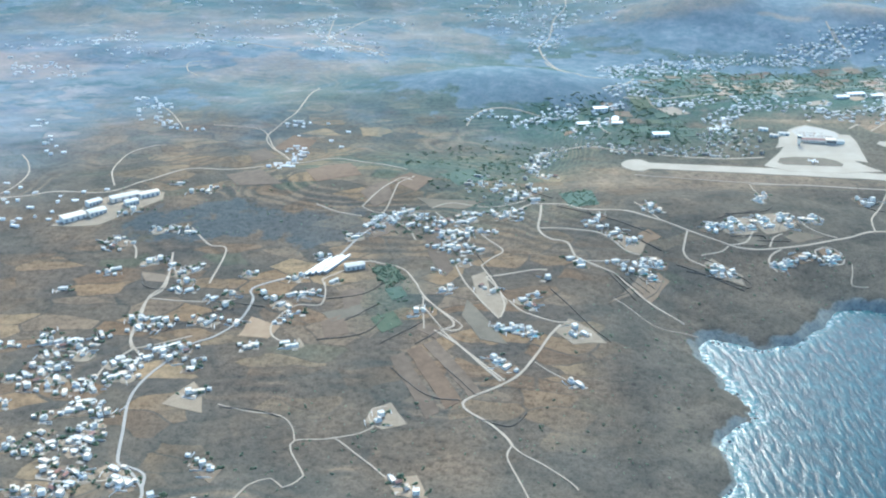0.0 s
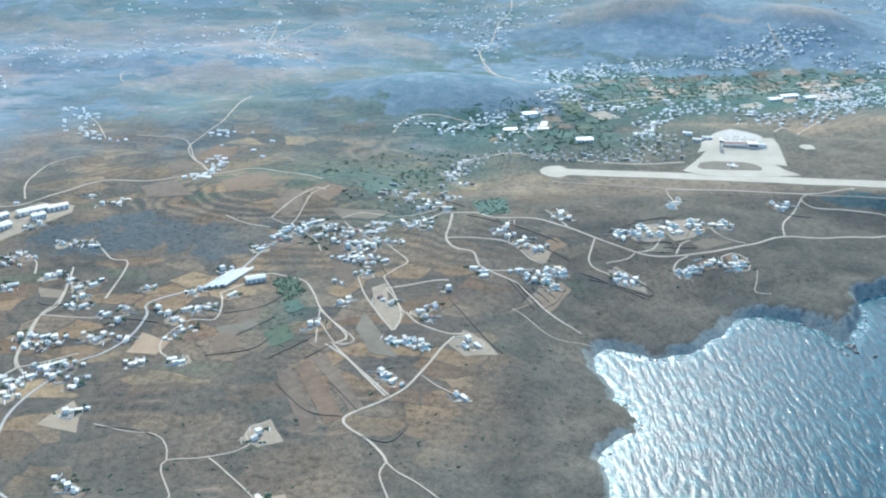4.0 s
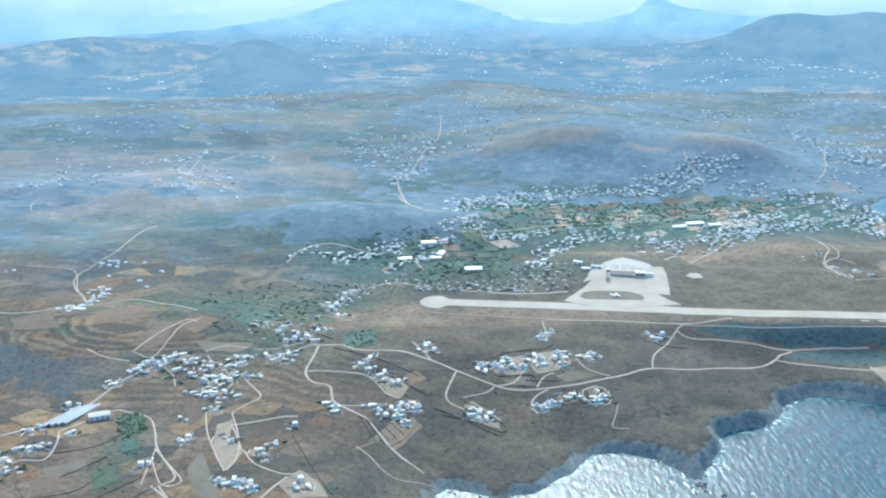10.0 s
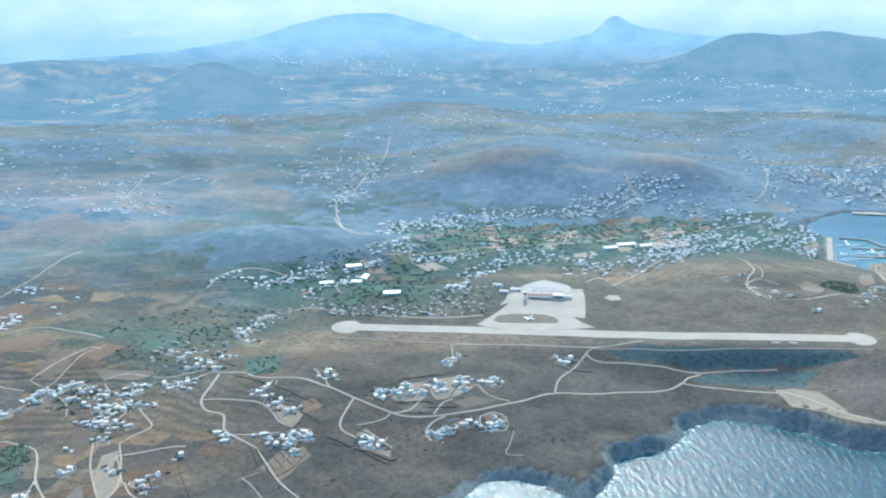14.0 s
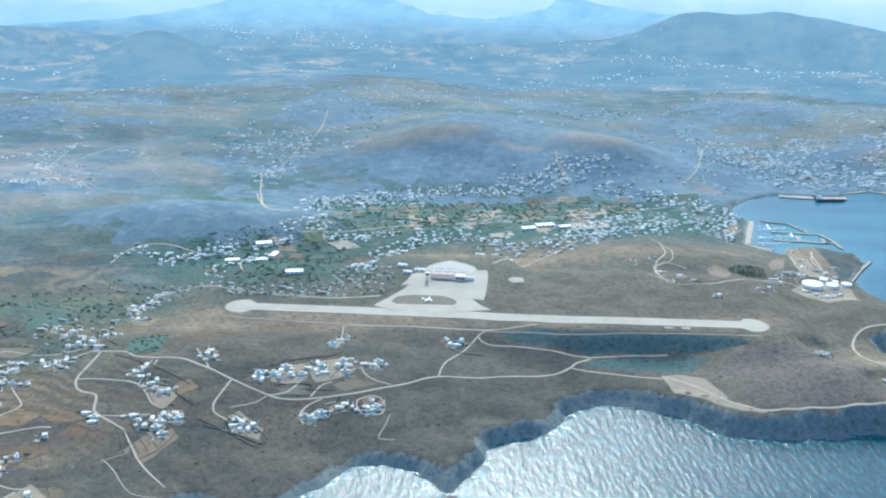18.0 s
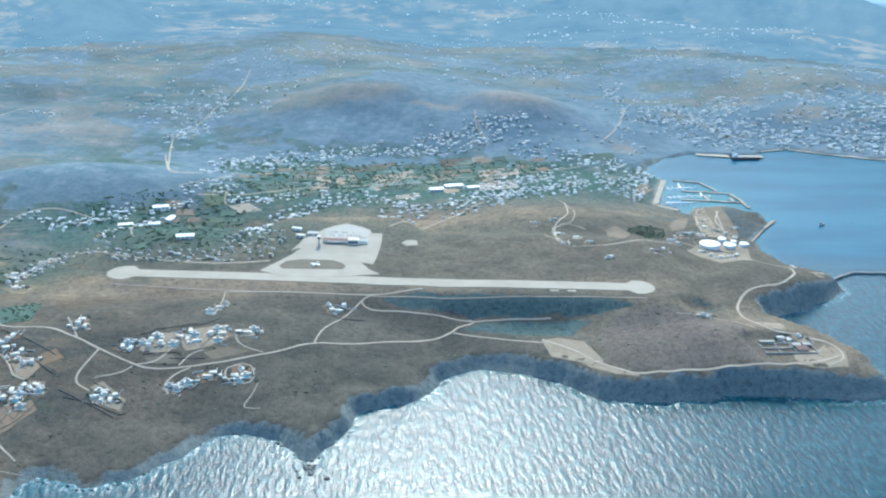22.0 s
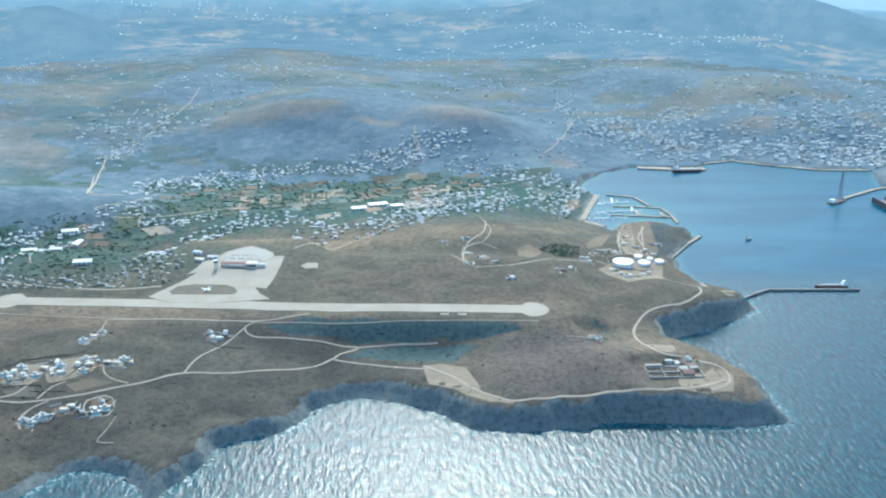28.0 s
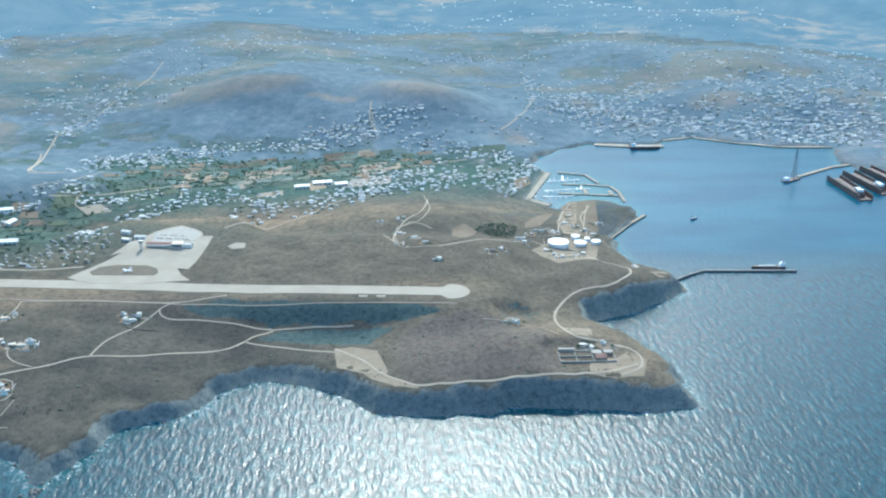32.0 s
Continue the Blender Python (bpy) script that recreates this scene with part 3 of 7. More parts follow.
def sheet(name, xs, ys, zs, material, masks, far=False):
    gx, gy = np.meshgrid(xs, ys)
    reach = np.hypot(gx - HUB[0], gy - HUB[1])
    wx, wy, wz = drawn_in(gx, gy, zs)
    nx, ny = len(xs), len(ys)
    me = bpy.data.meshes.new(name)
    me.vertices.add(nx * ny)
    me.vertices.foreach_set("co", np.stack([wx, wy, wz], -1).astype(np.float32).ravel())
    i = (np.arange(ny - 1)[:, None] * nx + np.arange(nx - 1)[None, :]).ravel()
    quads = np.stack([i, i + 1, i + nx + 1, i + nx], -1).astype(np.int32)
    ahead = (reach.ravel()[i] > NEAR) & (gy.ravel()[i] > 0)
    quads = quads[ahead == far]
    me.loops.add(quads.size)
    me.loops.foreach_set("vertex_index", quads.ravel())
    me.polygons.add(len(quads))
    me.polygons.foreach_set("loop_start", np.arange(0, quads.size, 4, dtype=np.int32))
    me.polygons.foreach_set("use_smooth", np.ones(len(quads), bool))
    for key, v in masks.items():
        me.attributes.new(key, "FLOAT", "POINT").data.foreach_set("value", v.astype(np.float32).ravel())
    me.materials.append(material)
    me.update(calc_edges=True)
    return new(name, me)


def blob(px, py, x, y, sx, sy):
    return np.exp(-0.5 * (((px - x) / sx) ** 2 + ((py - y) / sy) ** 2))


GX, GY = spread(-520, 1720, 7, -8500, 8500, 1.045), spread(620, 2400, 7, -5500, 10400, 1.026)
px, py = np.meshgrid(GX, GY)
GZ = height(px, py)
shore = edge_distance(px, py, SHORE)
lean = np.hypot(*np.gradient(GZ, GY, GX))
green = np.clip(0.95 * blob(px, py, 750, 2130, 480, 190) + 0.8 * blob(px, py, 1000, 2230, 300, 120) + 0.8 * blob(px, py, 360, 1800, 220, 110) + 0.7 * blob(px, py, 20, 1570, 170, 60) + 0.6 * blob(px, py, 60, 1390, 60, 50)
                + 0.75 * blob(px, py, 330, 2250, 250, 260) + 0.5 * step(2350, 3000, py) + 0.5 * blob(px, py, -330, 2050, 300, 150) + 0.5 * blob(px, py, -60, 1100, 26, 40), 0, 1)
green = green * np.clip(1 - 1.1 * blob(px, py, 660, 1840, 140, 50) - 0.9 * blob(px, py, 1010, 1900, 240, 70), 0, 1)
ochre = np.clip(0.9 * blob(px, py, -120, 1150, 330, 190) + 0.6 * blob(px, py, 60, 1380, 160, 70) + 0.85 * blob(px, py, 450, 1520, 120, 28) + 0.8 * blob(px, py, 30, 940, 90, 130)
                + 0.8 * blob(px, py, 640, 1880, 120, 40) + 0.35 * blob(px, py, 620, 2850, 170, 40) + 0.6 * blob(px, py, -100, 1560, 260, 90)
                + 0.22 * blob(px, py, -80, 760, 300, 120) + 0.5 * blob(px, py, -380, 800, 120, 150) + 0.85 * blob(px, py, -80, 1760, 330, 170) + 0.6 * blob(px, py, -450, 1750, 250, 200) + 0.45 * step(1750, 2600, py) + 0.35 * blob(px, py, 1270, 1930, 60, 50)
                + 0.5 * blob(px, py, -500, 1300, 200, 300) + 0.4 * blob(px, py, 720, 1480, 420, 25), 0, 1)
rock = step(0.30, 0.62, lean) * step(110, 40, shore)
beach = step(14, 3, shore) * np.clip(blob(px, py, 1330, 1425, 30, 25) + blob(px, py, 860, 1285, 50, 15) + blob(px, py, 1490, 1535, 35, 25) + blob(px, py, 1390, 2100, 60, 150), 0, 1)
terrace = np.clip(step(2500, 1500, py) * step(0.05, 0.12, lean) * step(140, 250, shore) * (0.3 + step(250, -50, px)) + 0.85 * step(1750, 2100, py) * step(0.035, 0.09, lean) + 0.6 * blob(px, py, -150, 1350, 260, 90) + 0.9 * blob(px, py, -80, 1720, 330, 150), 0, 1)
maquis = np.clip(1.1 * blob(px, py, 190, 2075, 210, 110) + blob(px, py, 720, 2640, 260, 140) + 0.8 * blob(px, py, 1150, 2640, 140, 110) + 0.7 * blob(px, py, -350, 2350, 260, 90) + 0.65 * blob(px, py, 1800, 2900, 520, 420) + 0.6 * blob(px, py, 1380, 2480, 160, 130)  + 0.7 * blob(px, py, 1250, 1880, 60, 40) + 0.7 * blob(px, py, 1420, 1850, 50, 60) + step(-0.05, 0.4, rough(px, py, 330, 41) + 0.5 * rough(px, py, 140, 42)) * step(2300, 2900, py) * 0.75, 0, 1)
wob = 4 * rough(px, py, 22, 61) + 3 * rough(px, py, 9, 62)
ravine = np.maximum.reduce([step(-4, 6, edge_distance(px, py, r) + wob) for r in (GULLY_UPPER, GULLY_LOWER)] + [0.45 * step(-14, 14, edge_distance(px, py, HOLLOW) + 2 * wob)])
umber = step(-6, 6, edge_distance(px, py, CAPE_HILL) + wob)
maquis = np.clip(maquis + 0.62 * step(-45, 30, edge_distance(px, py, DARK_SLOPE) + 4 * wob + 18 * rough(px, py, 60, 64)), 0, 1)
hills = step(1750, 2150, py)
tan_spots = sum(w * blob(px, py, x, y, a, b) for x, y, a, b, w in ((600, 2740, 115, 42, 1.5), (740, 2760, 60, 22, 1.0), (1130, 2700, 100, 50, 0.8), (1290, 3180, 120, 60, 0.9), (-150, 2975, 40, 18, 1.4),
                (1680, 3100, 50, 26, 1.3), (1850, 2960, 70, 30, 1.0), (2040, 3010, 60, 40, 1.0), (-330, 2560, 90, 60, 0.7), (-60, 2240, 130, 60, 0.8), (545, 3480, 70, 90, 0.9), (700, 3700, 160, 60, 0.8),
                (1345, 2450, 40, 34, 1.0), (-480, 2720, 120, 40, 0.7), (60, 3300, 150, 50, 0.8), (1190, 3820, 160, 60, 0.7), (2480, 3560, 110, 50, 1.1), (-800, 2650, 160, 60, 0.7)))
tan_spots = tan_spots + sum(w * blob(px, py, x, y, a, b) for x, y, a, b, w in ((1940, 2705, 48, 36, 1.5), (1824, 2848, 60, 24, 1.2), (1598, 2741, 34, 26, 1.2), (1700, 2590, 36, 16, 1.0), (2230, 2960, 90, 30, 0.9)))
drift = rough(px * 0.62, py, 190, 71) + 0.55 * rough(px * 0.62, py, 80, 72) + 0.3 * rough(px, py, 33, 73)
tan_spots = np.clip((tan_spots * (1 + 0.5 * rough(px, py, 60, 74) + 0.3 * rough(px, py, 25, 75)) + 0.75 * step(0.42, 0.66, drift)) * hills, 0, 1.2)
maquis = np.clip(maquis + 0.7 * step(0.42, 0.62, -drift) * hills + 0.8 * blob(px, py, 1392, 2700, 60, 90) + 0.8 * blob(px, py, 1535, 2560, 60, 40) + 0.6 * blob(px, py, 2153, 3089, 120, 60) - tan_spots, 0, 1)
terrace = terrace * (1 - 0.9 * step(0.25, 0.6, maquis)) * (1 - 0.85 * np.clip(blob(px, py, 230, 1500, 130, 80), 0, 1))
# the inland mask sets how far haze-tinted colours replace the near ones
ground = sheet("ground", GX, GY, GZ, GROUND, dict(tawny=np.clip(tan_spots + 1.2 * blob(px, py, 400, 1500, 150, 26) + 0.9 * blob(px, py, 250, 1520, 60, 40) + 0.35 * blob(px, py, 760, 1470, 350, 12) + 1.3 * blob(px, py, 650, 1835, 125, 48) + 0.6 * blob(px, py, 1010, 2010, 200, 22) + 0.5 * blob(px, py, 1300, 1950, 40, 50) + 0.65 * blob(px, py, 1010, 1890, 220, 60) + 0.5 * blob(px, py, -60, 1330, 120, 60) + 0.35 * blob(px, py, 1360, 1250, 30, 60) + 0.6 * blob(px, py, 1190, 1320, 130, 80) + 0.3 * blob(px, py, 980, 1650, 380, 120) + 1.1 * blob(px, py, 590, 2715, 110, 36) + 0.5 * blob(px, py, 1130, 2690, 90, 60) + 0.4 * blob(px, py, 60, 2230, 150, 40), 0, 1), green=green, ochre=ochre, rock=rock, beach=beach, terrace=terrace, inland_haze=np.clip(step(1850, 2420, py + 320 * step(520, 240, px)) + step(-500, -1200, px) * step(1100, 1700, py), 0, 1) * step(2, 12, shore),
                                                             farm=np.clip(0.95 * blob(px, py, -150, 1160, 300, 130) + 0.9 * blob(px, py, -60, 1480, 260, 80) + 0.8 * blob(px, py, -380, 900, 110, 200) + 0.7 * blob(px, py, 60, 960, 80, 90) + 0.6 * blob(px, py, 230, 1160, 60, 40) + 0.8 * blob(px, py, -120, 1760, 330, 170), 0, 1) * step(60, 140, shore),
                                                             maquis=maquis, ravine=ravine, umber=umber))
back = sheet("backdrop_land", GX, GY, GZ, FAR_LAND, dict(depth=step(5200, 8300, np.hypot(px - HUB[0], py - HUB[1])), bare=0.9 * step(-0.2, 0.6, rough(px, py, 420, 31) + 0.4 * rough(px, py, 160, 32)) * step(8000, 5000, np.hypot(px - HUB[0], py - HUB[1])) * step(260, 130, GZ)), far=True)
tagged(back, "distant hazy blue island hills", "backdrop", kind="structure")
tagged(ground, "dry brown island ground with scrub and terraces", "ground", kind="structure")


def lie(x, y):
    """Height of the ground sheet under one plan position."""
    i = min(max(int(np.searchsorted(GX, x)) - 1, 0), len(GX) - 2)
    j = min(max(int(np.searchsorted(GY, y)) - 1, 0), len(GY) - 2)
    u, v = (x - GX[i]) / (GX[i + 1] - GX[i]), (y - GY[j]) / (GY[j + 1] - GY[j])
    return float((GZ[j, i] * (1 - u) + GZ[j, i + 1] * u) * (1 - v) + (GZ[j + 1, i] * (1 - u) + GZ[j + 1, i + 1] * u) * v)


sx, sy = spread(100, 2300, 14, -60000, 60000, 1.09), spread(500, 2600, 14, -9000, 60000, 1.09)
qx, qy = np.meshgrid(sx, sy)
off = -edge_distance(qx, qy, SHORE)
calm = np.clip(blob(qx, qy, 1650, 2200, 220, 260) + step(1560, 1800, qy) * step(1300, 1450, qx), 0, 1)
sea = sheet("water", sx, sy, np.zeros(qx.shape), SEA, dict(shallow=np.clip(step(22, 0, off) * 0.4 + 0.8 * blob(qx, qy, 1455, 2080, 55, 85), 0, 1), surf=step(11, 1, off) * (1 - calm * 0.8) * 0.6, calm=calm))
# far glare painted as glow: paler with distance, bare adds lighter patches
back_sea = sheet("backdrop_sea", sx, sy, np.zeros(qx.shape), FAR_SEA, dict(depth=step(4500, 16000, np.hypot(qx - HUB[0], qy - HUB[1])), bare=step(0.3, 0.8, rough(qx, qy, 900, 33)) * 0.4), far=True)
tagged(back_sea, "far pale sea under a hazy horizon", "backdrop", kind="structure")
tagged(sea, "wind-ruffled blue sea glittering under the sun", "sea", kind="structure")


# ---------------------------------------------------------------- draped strips and plates
def strip(name, points, width, material, up=0.45, gap=6.0, label="", category="", kind="", round_=True):
    """A road or path laid over the ground along plan points."""
    pts = [Vector(p) for p in points]
    if round_:
        fine = []
        for i in range(len(pts) - 1):
            p0, p1, p2, p3 = pts[max(i - 1, 0)], pts[i], pts[i + 1], pts[min(i + 2, len(pts) - 1)]
            k = max(int((p2 - p1).length / gap), 1)
            for s in range(k):
                t = s / k
                fine.append(0.5 * ((2 * p1) + (p2 - p0) * t + (2 * p0 - 5 * p1 + 4 * p2 - p3) * t * t + (3 * p1 - p0 - 3 * p2 + p3) * t ** 3))
        fine.append(pts[-1])
        pts = fine
    verts, faces = [], []
    for i, p in enumerate(pts):
        d = (pts[min(i + 1, len(pts) - 1)] - pts[max(i - 1, 0)]).normalized()
        side = Vector((d.y, -d.x)) * width / 2 * (1 + 0.18 * noise.noise((p.x * 0.05, p.y * 0.05, 3)))
        for k in (-1.08, -0.94, 0, 0.94, 1.08):
            q = p + side * k
            verts.append((q.x, q.y, lie(q.x, q.y) + (up if abs(k) < 1 else -0.3)))
    for i in range(len(pts) - 1):
        for k in range(4):
            a = i * 5 + k
            faces.append((a, a + 1, a + 6, a + 5))
    xs = np.array([v[0] for v in verts]); ys = np.array([v[1] for v in verts]); zs = np.array([v[2] for v in verts])
    xs, ys, zs = drawn_in(xs, ys, zs)
    me = bpy.data.meshes.new(name)
    me.from_pydata(list(zip(xs.tolist(), ys.tolist(), zs.tolist())), [], faces)
    me.materials.append(material)
    me.update()
    return tagged(new(name, me), label, category, kind=kind)


def plate(name, ring, material, up=0.5, label="", category="", kind="", cell=12.0, parent=None):
    """A paved or planted plot with a ring outline, draped over the ground."""
    bm = bmesh.new()
    f = bm.faces.new([bm.verts.new((x, y, 0)) for x, y in ring])
    xs, ys = [p[0] for p in ring], [p[1] for p in ring]
    for axis, lo, hi in ((0, min(xs), max(xs)), (1, min(ys), max(ys))):
        v = lo + cell
        while v < hi:
            co, no = ((v, 0, 0), (1, 0, 0)) if axis == 0 else ((0, v, 0), (0, 1, 0))
            bmesh.ops.bisect_plane(bm, geom=bm.verts[:] + bm.edges[:] + bm.faces[:], plane_co=co, plane_no=no)
            v += cell
    rim = [e_ for e_ in bm.edges if len(e_.link_faces) == 1]
    for v in bm.verts:
        v.co.z = lie(v.co.x, v.co.y) + up
    ret = bmesh.ops.extrude_edge_only(bm, edges=rim)
    for v in ret["geom"]:
        if isinstance(v, bmesh.types.BMVert):
            v.co.z -= up + 0.5
    bmesh.ops.recalc_face_normals(bm, faces=bm.faces[:])
    me = bpy.data.meshes.new(name)
    bm.to_mesh(me)
    bm.free()
    me.materials.append(material)
    ob = new(name, me)
    ob.parent = parent
    return tagged(ob, label, category, kind=kind)


AIM = (math.cos(math.radians(7.4)), -math.sin(math.radians(7.4)))


def air(u, v):
    """Airfield plan: u along the runway from its western end, v across to the north."""
    return (320 + AIM[0] * u - AIM[1] * v, 1553 + AIM[1] * u + AIM[0] * v)


def disc_ring(u, v, r, a0, a1, n=14):
    return [air(u + r * math.cos(math.radians(a0 + (a1 - a0) * i / n)), v + r * math.sin(math.radians(a0 + (a1 - a0) * i / n))) for i in range(n + 1)]


runway = plate("runway", [air(25, -15), air(785, -15)] + disc_ring(800, 0, 27, -100, 100) + [air(785, 15), air(25, 15)] + disc_ring(8, 0, 29, 80, 280),
               CONCRETE, 0.6, "long pale concrete runway with round turning ends", "runway", "structure", 25)
# ---------------------------------------------------------------- roads
def road(name, width, points):
    look_of = dict(
        country_road="narrow asphalt country road bleached by dust",
        lane="pale dusty unpaved lane",
        track="thin dirt track across scrub",
        headland_road="pale coast road along the headland",
        ring_drive="round gravel drive about a villa",
        perimeter_road="grey perimeter road beside the runway",
        fort_road="pale gravel road to the cape",
        valley_road="pale country road through the valley",
        town_road="pale village street between houses",
    )
    strip(name, points, width * (0.55 if name in ("track", "perimeter_road") else 0.66), DUST if name not in ("country_road",) else TARMAC_PALE, 0.5, 6.0, look_of[name], "road", "structure")


road("country_road", 4.5, [(-265, 718), (-269, 738), (-290, 766), (-302, 776), (-312, 825), (-322, 881), (-319, 924), (-305, 961), (-283, 999), (-260, 1015), (-238, 1052), (-230, 1100), (-235, 1127), (-192, 1164), (-158, 1184), (-133, 1232), (-108, 1289), (-78, 1326), (-47, 1346), (-14, 1353)])
road("country_road", 4.5, [(-269, 738), (-273, 759), (-292, 770)])
road("lane", 3.5, [(-369, 748), (-336, 741), (-307, 745), (-287, 754)])
road("lane", 3.5, [(-348, 990), (-356, 1005), (-358, 1058), (-361, 1104), (-351, 1133), (-353, 1181), (-362, 1234)])
road("lane", 3, [(-361, 1104), (-320, 1097), (-278, 1094), (-251, 1100)])
road("lane", 3.5, [(-351, 989), (-322, 1001), (-287, 1016)])
road("lane", 3.5, [(-371, 898), (-370, 948), (-359, 972), (-348, 990)])
road("lane", 3.2, [(-151, 1159), (-143, 1126), (-146, 1091), (-173, 1090), (-188, 1071), (-198, 1039), (-191, 1011), (-172, 997)])
road("lane", 4, [(-151, 1159), (-138, 1174), (-101, 1211), (-78, 1207), (-47, 1190), (-30, 1149), (-18, 1110), (18, 1044), (8, 1029)])
road("lane", 4.5, [(-5, 1026), (22, 995), (47, 952), (68, 921)])
road("lane", 4.5, [(145, 1041), (130, 1016), (111, 974), (90, 935), (68, 915), (40, 897), (26, 882), (32, 868), (52, 849), (68, 824), (73, 809)])
road("track", 2.6, [(107, 957), (121, 941), (139, 927)])
road("track", 3, [(22, 1024), (5, 1029), (-21, 1087), (-30, 1073)])
road("track", 3.2, [(73, 809), (67, 791), (76, 756), (85, 721)])
road("track", 3.2, [(73, 809), (83, 794), (101, 778), (123, 755), (130, 743)])
road("track", 3, [(-184, 716), (-173, 745), (-154, 756), (-142, 743), (-130, 753), (-125, 762), (-136, 787), (-143, 804), (-141, 818), (-111, 822), (-100, 825), (-78, 832), (-65, 843)])
road("track", 3, [(-103, 825), (-87, 809), (-62, 778), (-48, 761), (-34, 752)])
road("track", 2.6, [(-141, 818), (-147, 842), (-162, 860), (-195, 867), (-229, 879)])
road("track", 3, [(-65, 843), (-71, 862), (-68, 873), (-53, 877)])
road("lane", 4, [(61, 1164), (87, 1170), (124, 1181), (142, 1180)])
road("track", 4, [(87, 1101), (103, 1071), (136, 1048), (156, 1048)])
road("track", 3.2, [(61, 1164), (71, 1139), (84, 1101)])
road("track", 2.5, [(219, 1114), (237, 1095), (265, 1054), (293, 1051), (313, 1049)])
road("headland_road", 5, [(77, 1350), (112, 1359), (130, 1375), (144, 1381), (185, 1372), (210, 1350), (270, 1337), (305, 1313), (347, 1281), (395, 1249), (425, 1240), (468, 1244), (511, 1256), (570, 1281), (616, 1306), (663, 1317), (735, 1331), (794, 1349), (821, 1367)])
road("headland_road", 5, [(151, 1376), (146, 1335), (140, 1297), (148, 1272), (156, 1264), (176, 1255), (181, 1230), (183, 1219), (198, 1203), (229, 1177)])
road("lane", 4, [(140, 1297), (184, 1292), (220, 1280), (240, 1255), (254, 1229), (273, 1219)])
road("lane", 4, [(229, 1177), (242, 1152), (261, 1115), (284, 1085), (300, 1069)])
road("lane", 3.5, [(197, 1207), (221, 1205), (255, 1208)])
road("lane", 4, [(347, 1281), (337, 1251), (331, 1227), (336, 1208), (354, 1193)])
road("lane", 3, [(353, 1220), (383, 1230), (396, 1245)])
road("lane", 4, [(399, 1247), (423, 1256), (439, 1282), (445, 1297)])
road("lane", 3.5, [(453, 1246), (466, 1271), (480, 1280)])
road("lane", 4, [(468, 1241), (451, 1228), (442, 1208), (448, 1189)])
road("lane", 3.2, [(287, 1367), (300, 1338), (313, 1309)])
road("lane", 3.2, [(558, 1280), (539, 1286), (524, 1300), (519, 1322), (530, 1336), (544, 1333)])
road("ring_drive", 3.2, [(515, 1243), (533, 1253), (544, 1249), (550, 1226), (545, 1216), (523, 1214), (513, 1230), (515, 1243)])
road("track", 2.6, [(556, 1214), (549, 1191), (542, 1176), (542, 1169), (562, 1167)])
road("track", 2.8, [(488, 1474), (487, 1410), (481, 1372)])
road("lane", 4, [(488, 1473), (577, 1468), (637, 1461), (705, 1455), (784, 1467)])
road("perimeter_road", 3, [(313, 1509), (449, 1483), (620, 1462), (790, 1444), (959, 1429), (1118, 1410)])
road("headland_road", 5, [(821, 1367), (833, 1384), (856, 1399), (848, 1403)])
road("lane", 4, [(856, 1400), (920, 1399), (969, 1394)])
road("lane", 4, [(856, 1400), (819, 1407), (786, 1411), (744, 1418), (703, 1421), (691, 1440), (705, 1453)])
road("lane", 3.5, [(691, 1440), (672, 1409), (637, 1356), (624, 1311)])
road("headland_road", 5, [(821, 1363), (859, 1349), (905, 1333), (943, 1322)])
road("headland_road", 6, [(1411, 1562), (1403, 1533), (1368, 1498), (1319, 1484), (1286, 1459), (1261, 1411), (1258, 1361), (1268, 1315), (1301, 1304), (1333, 1290), (1348, 1265), (1341, 1235), (1312, 1218)])
road("headland_road", 6, [(1411, 1562), (1384, 1592), (1357, 1661), (1336, 1693)])
road("fort_road", 6, [(1339, 1242), (1298, 1224), (1267, 1220), (1215, 1221), (1148, 1218), (1104, 1218), (1060, 1217), (1026, 1235), (999, 1263), (980, 1294), (944, 1331)])
road("lane", 4, [(1111, 1962), (1091, 1850), (1051, 1771), (1035, 1674), (1053, 1658)])
road("lane", 3.5, [(1045, 1760), (1078, 1780), (1105, 1757)])
road("lane", 4, [(1108, 1640), (1171, 1670), (1271, 1715), (1302, 1676)])
road("lane", 4, [(1435, 1967), (1398, 1878), (1391, 1795), (1381, 1741)])
road("lane", 4, [(1367, 1660), (1298, 1660)])
road("valley_road", 5, [(-680, 1436), (-647, 1441), (-590, 1455), (-514, 1442), (-467, 1493), (-417, 1548), (-351, 1543), (-288, 1555), (-226, 1583), (-171, 1601), (-111, 1565), (-53, 1522)])
road("lane", 3.5, [(-687, 1454), (-677, 1495), (-679, 1549), (-702, 1609), (-729, 1653)])
road("lane", 3.5, [(-115, 1371), (-85, 1439), (-61, 1479), (-43, 1472)])
road("lane", 4, [(-340, 981), (-357, 1012), (-361, 1060), (-361, 1099), (-348, 1128), (-352, 1176), (-360, 1221)])
road("lane", 3.5, [(-183, 1379), (-147, 1353), (-113, 1344)])
road("lane", 3.5, [(-294, 1145), (-291, 1241), (-318, 1257), (-353, 1309)])
road("lane", 3.5, [(-460, 1263), (-441, 1276), (-419, 1254), (-409, 1219)])
road("town_road", 6, [(248, 2514), (261, 2381), (304, 2142), (365, 2168)])
road("town_road", 5, [(248, 2514), (287, 2632), (314, 2796), (361, 2927), (378, 3228)])
road("town_road", 5, [(-345, 2370), (-253, 2424), (-135, 2373)])
road("town_road", 5, [(-279, 2477), (-267, 2598), (-233, 2705), (-190, 2798)])
road("town_road", 6, [(377, 2003), (471, 2030), (583, 2092), (697, 2121), (814, 2146), (962, 2231), (1104, 2264), (1223, 2298)])
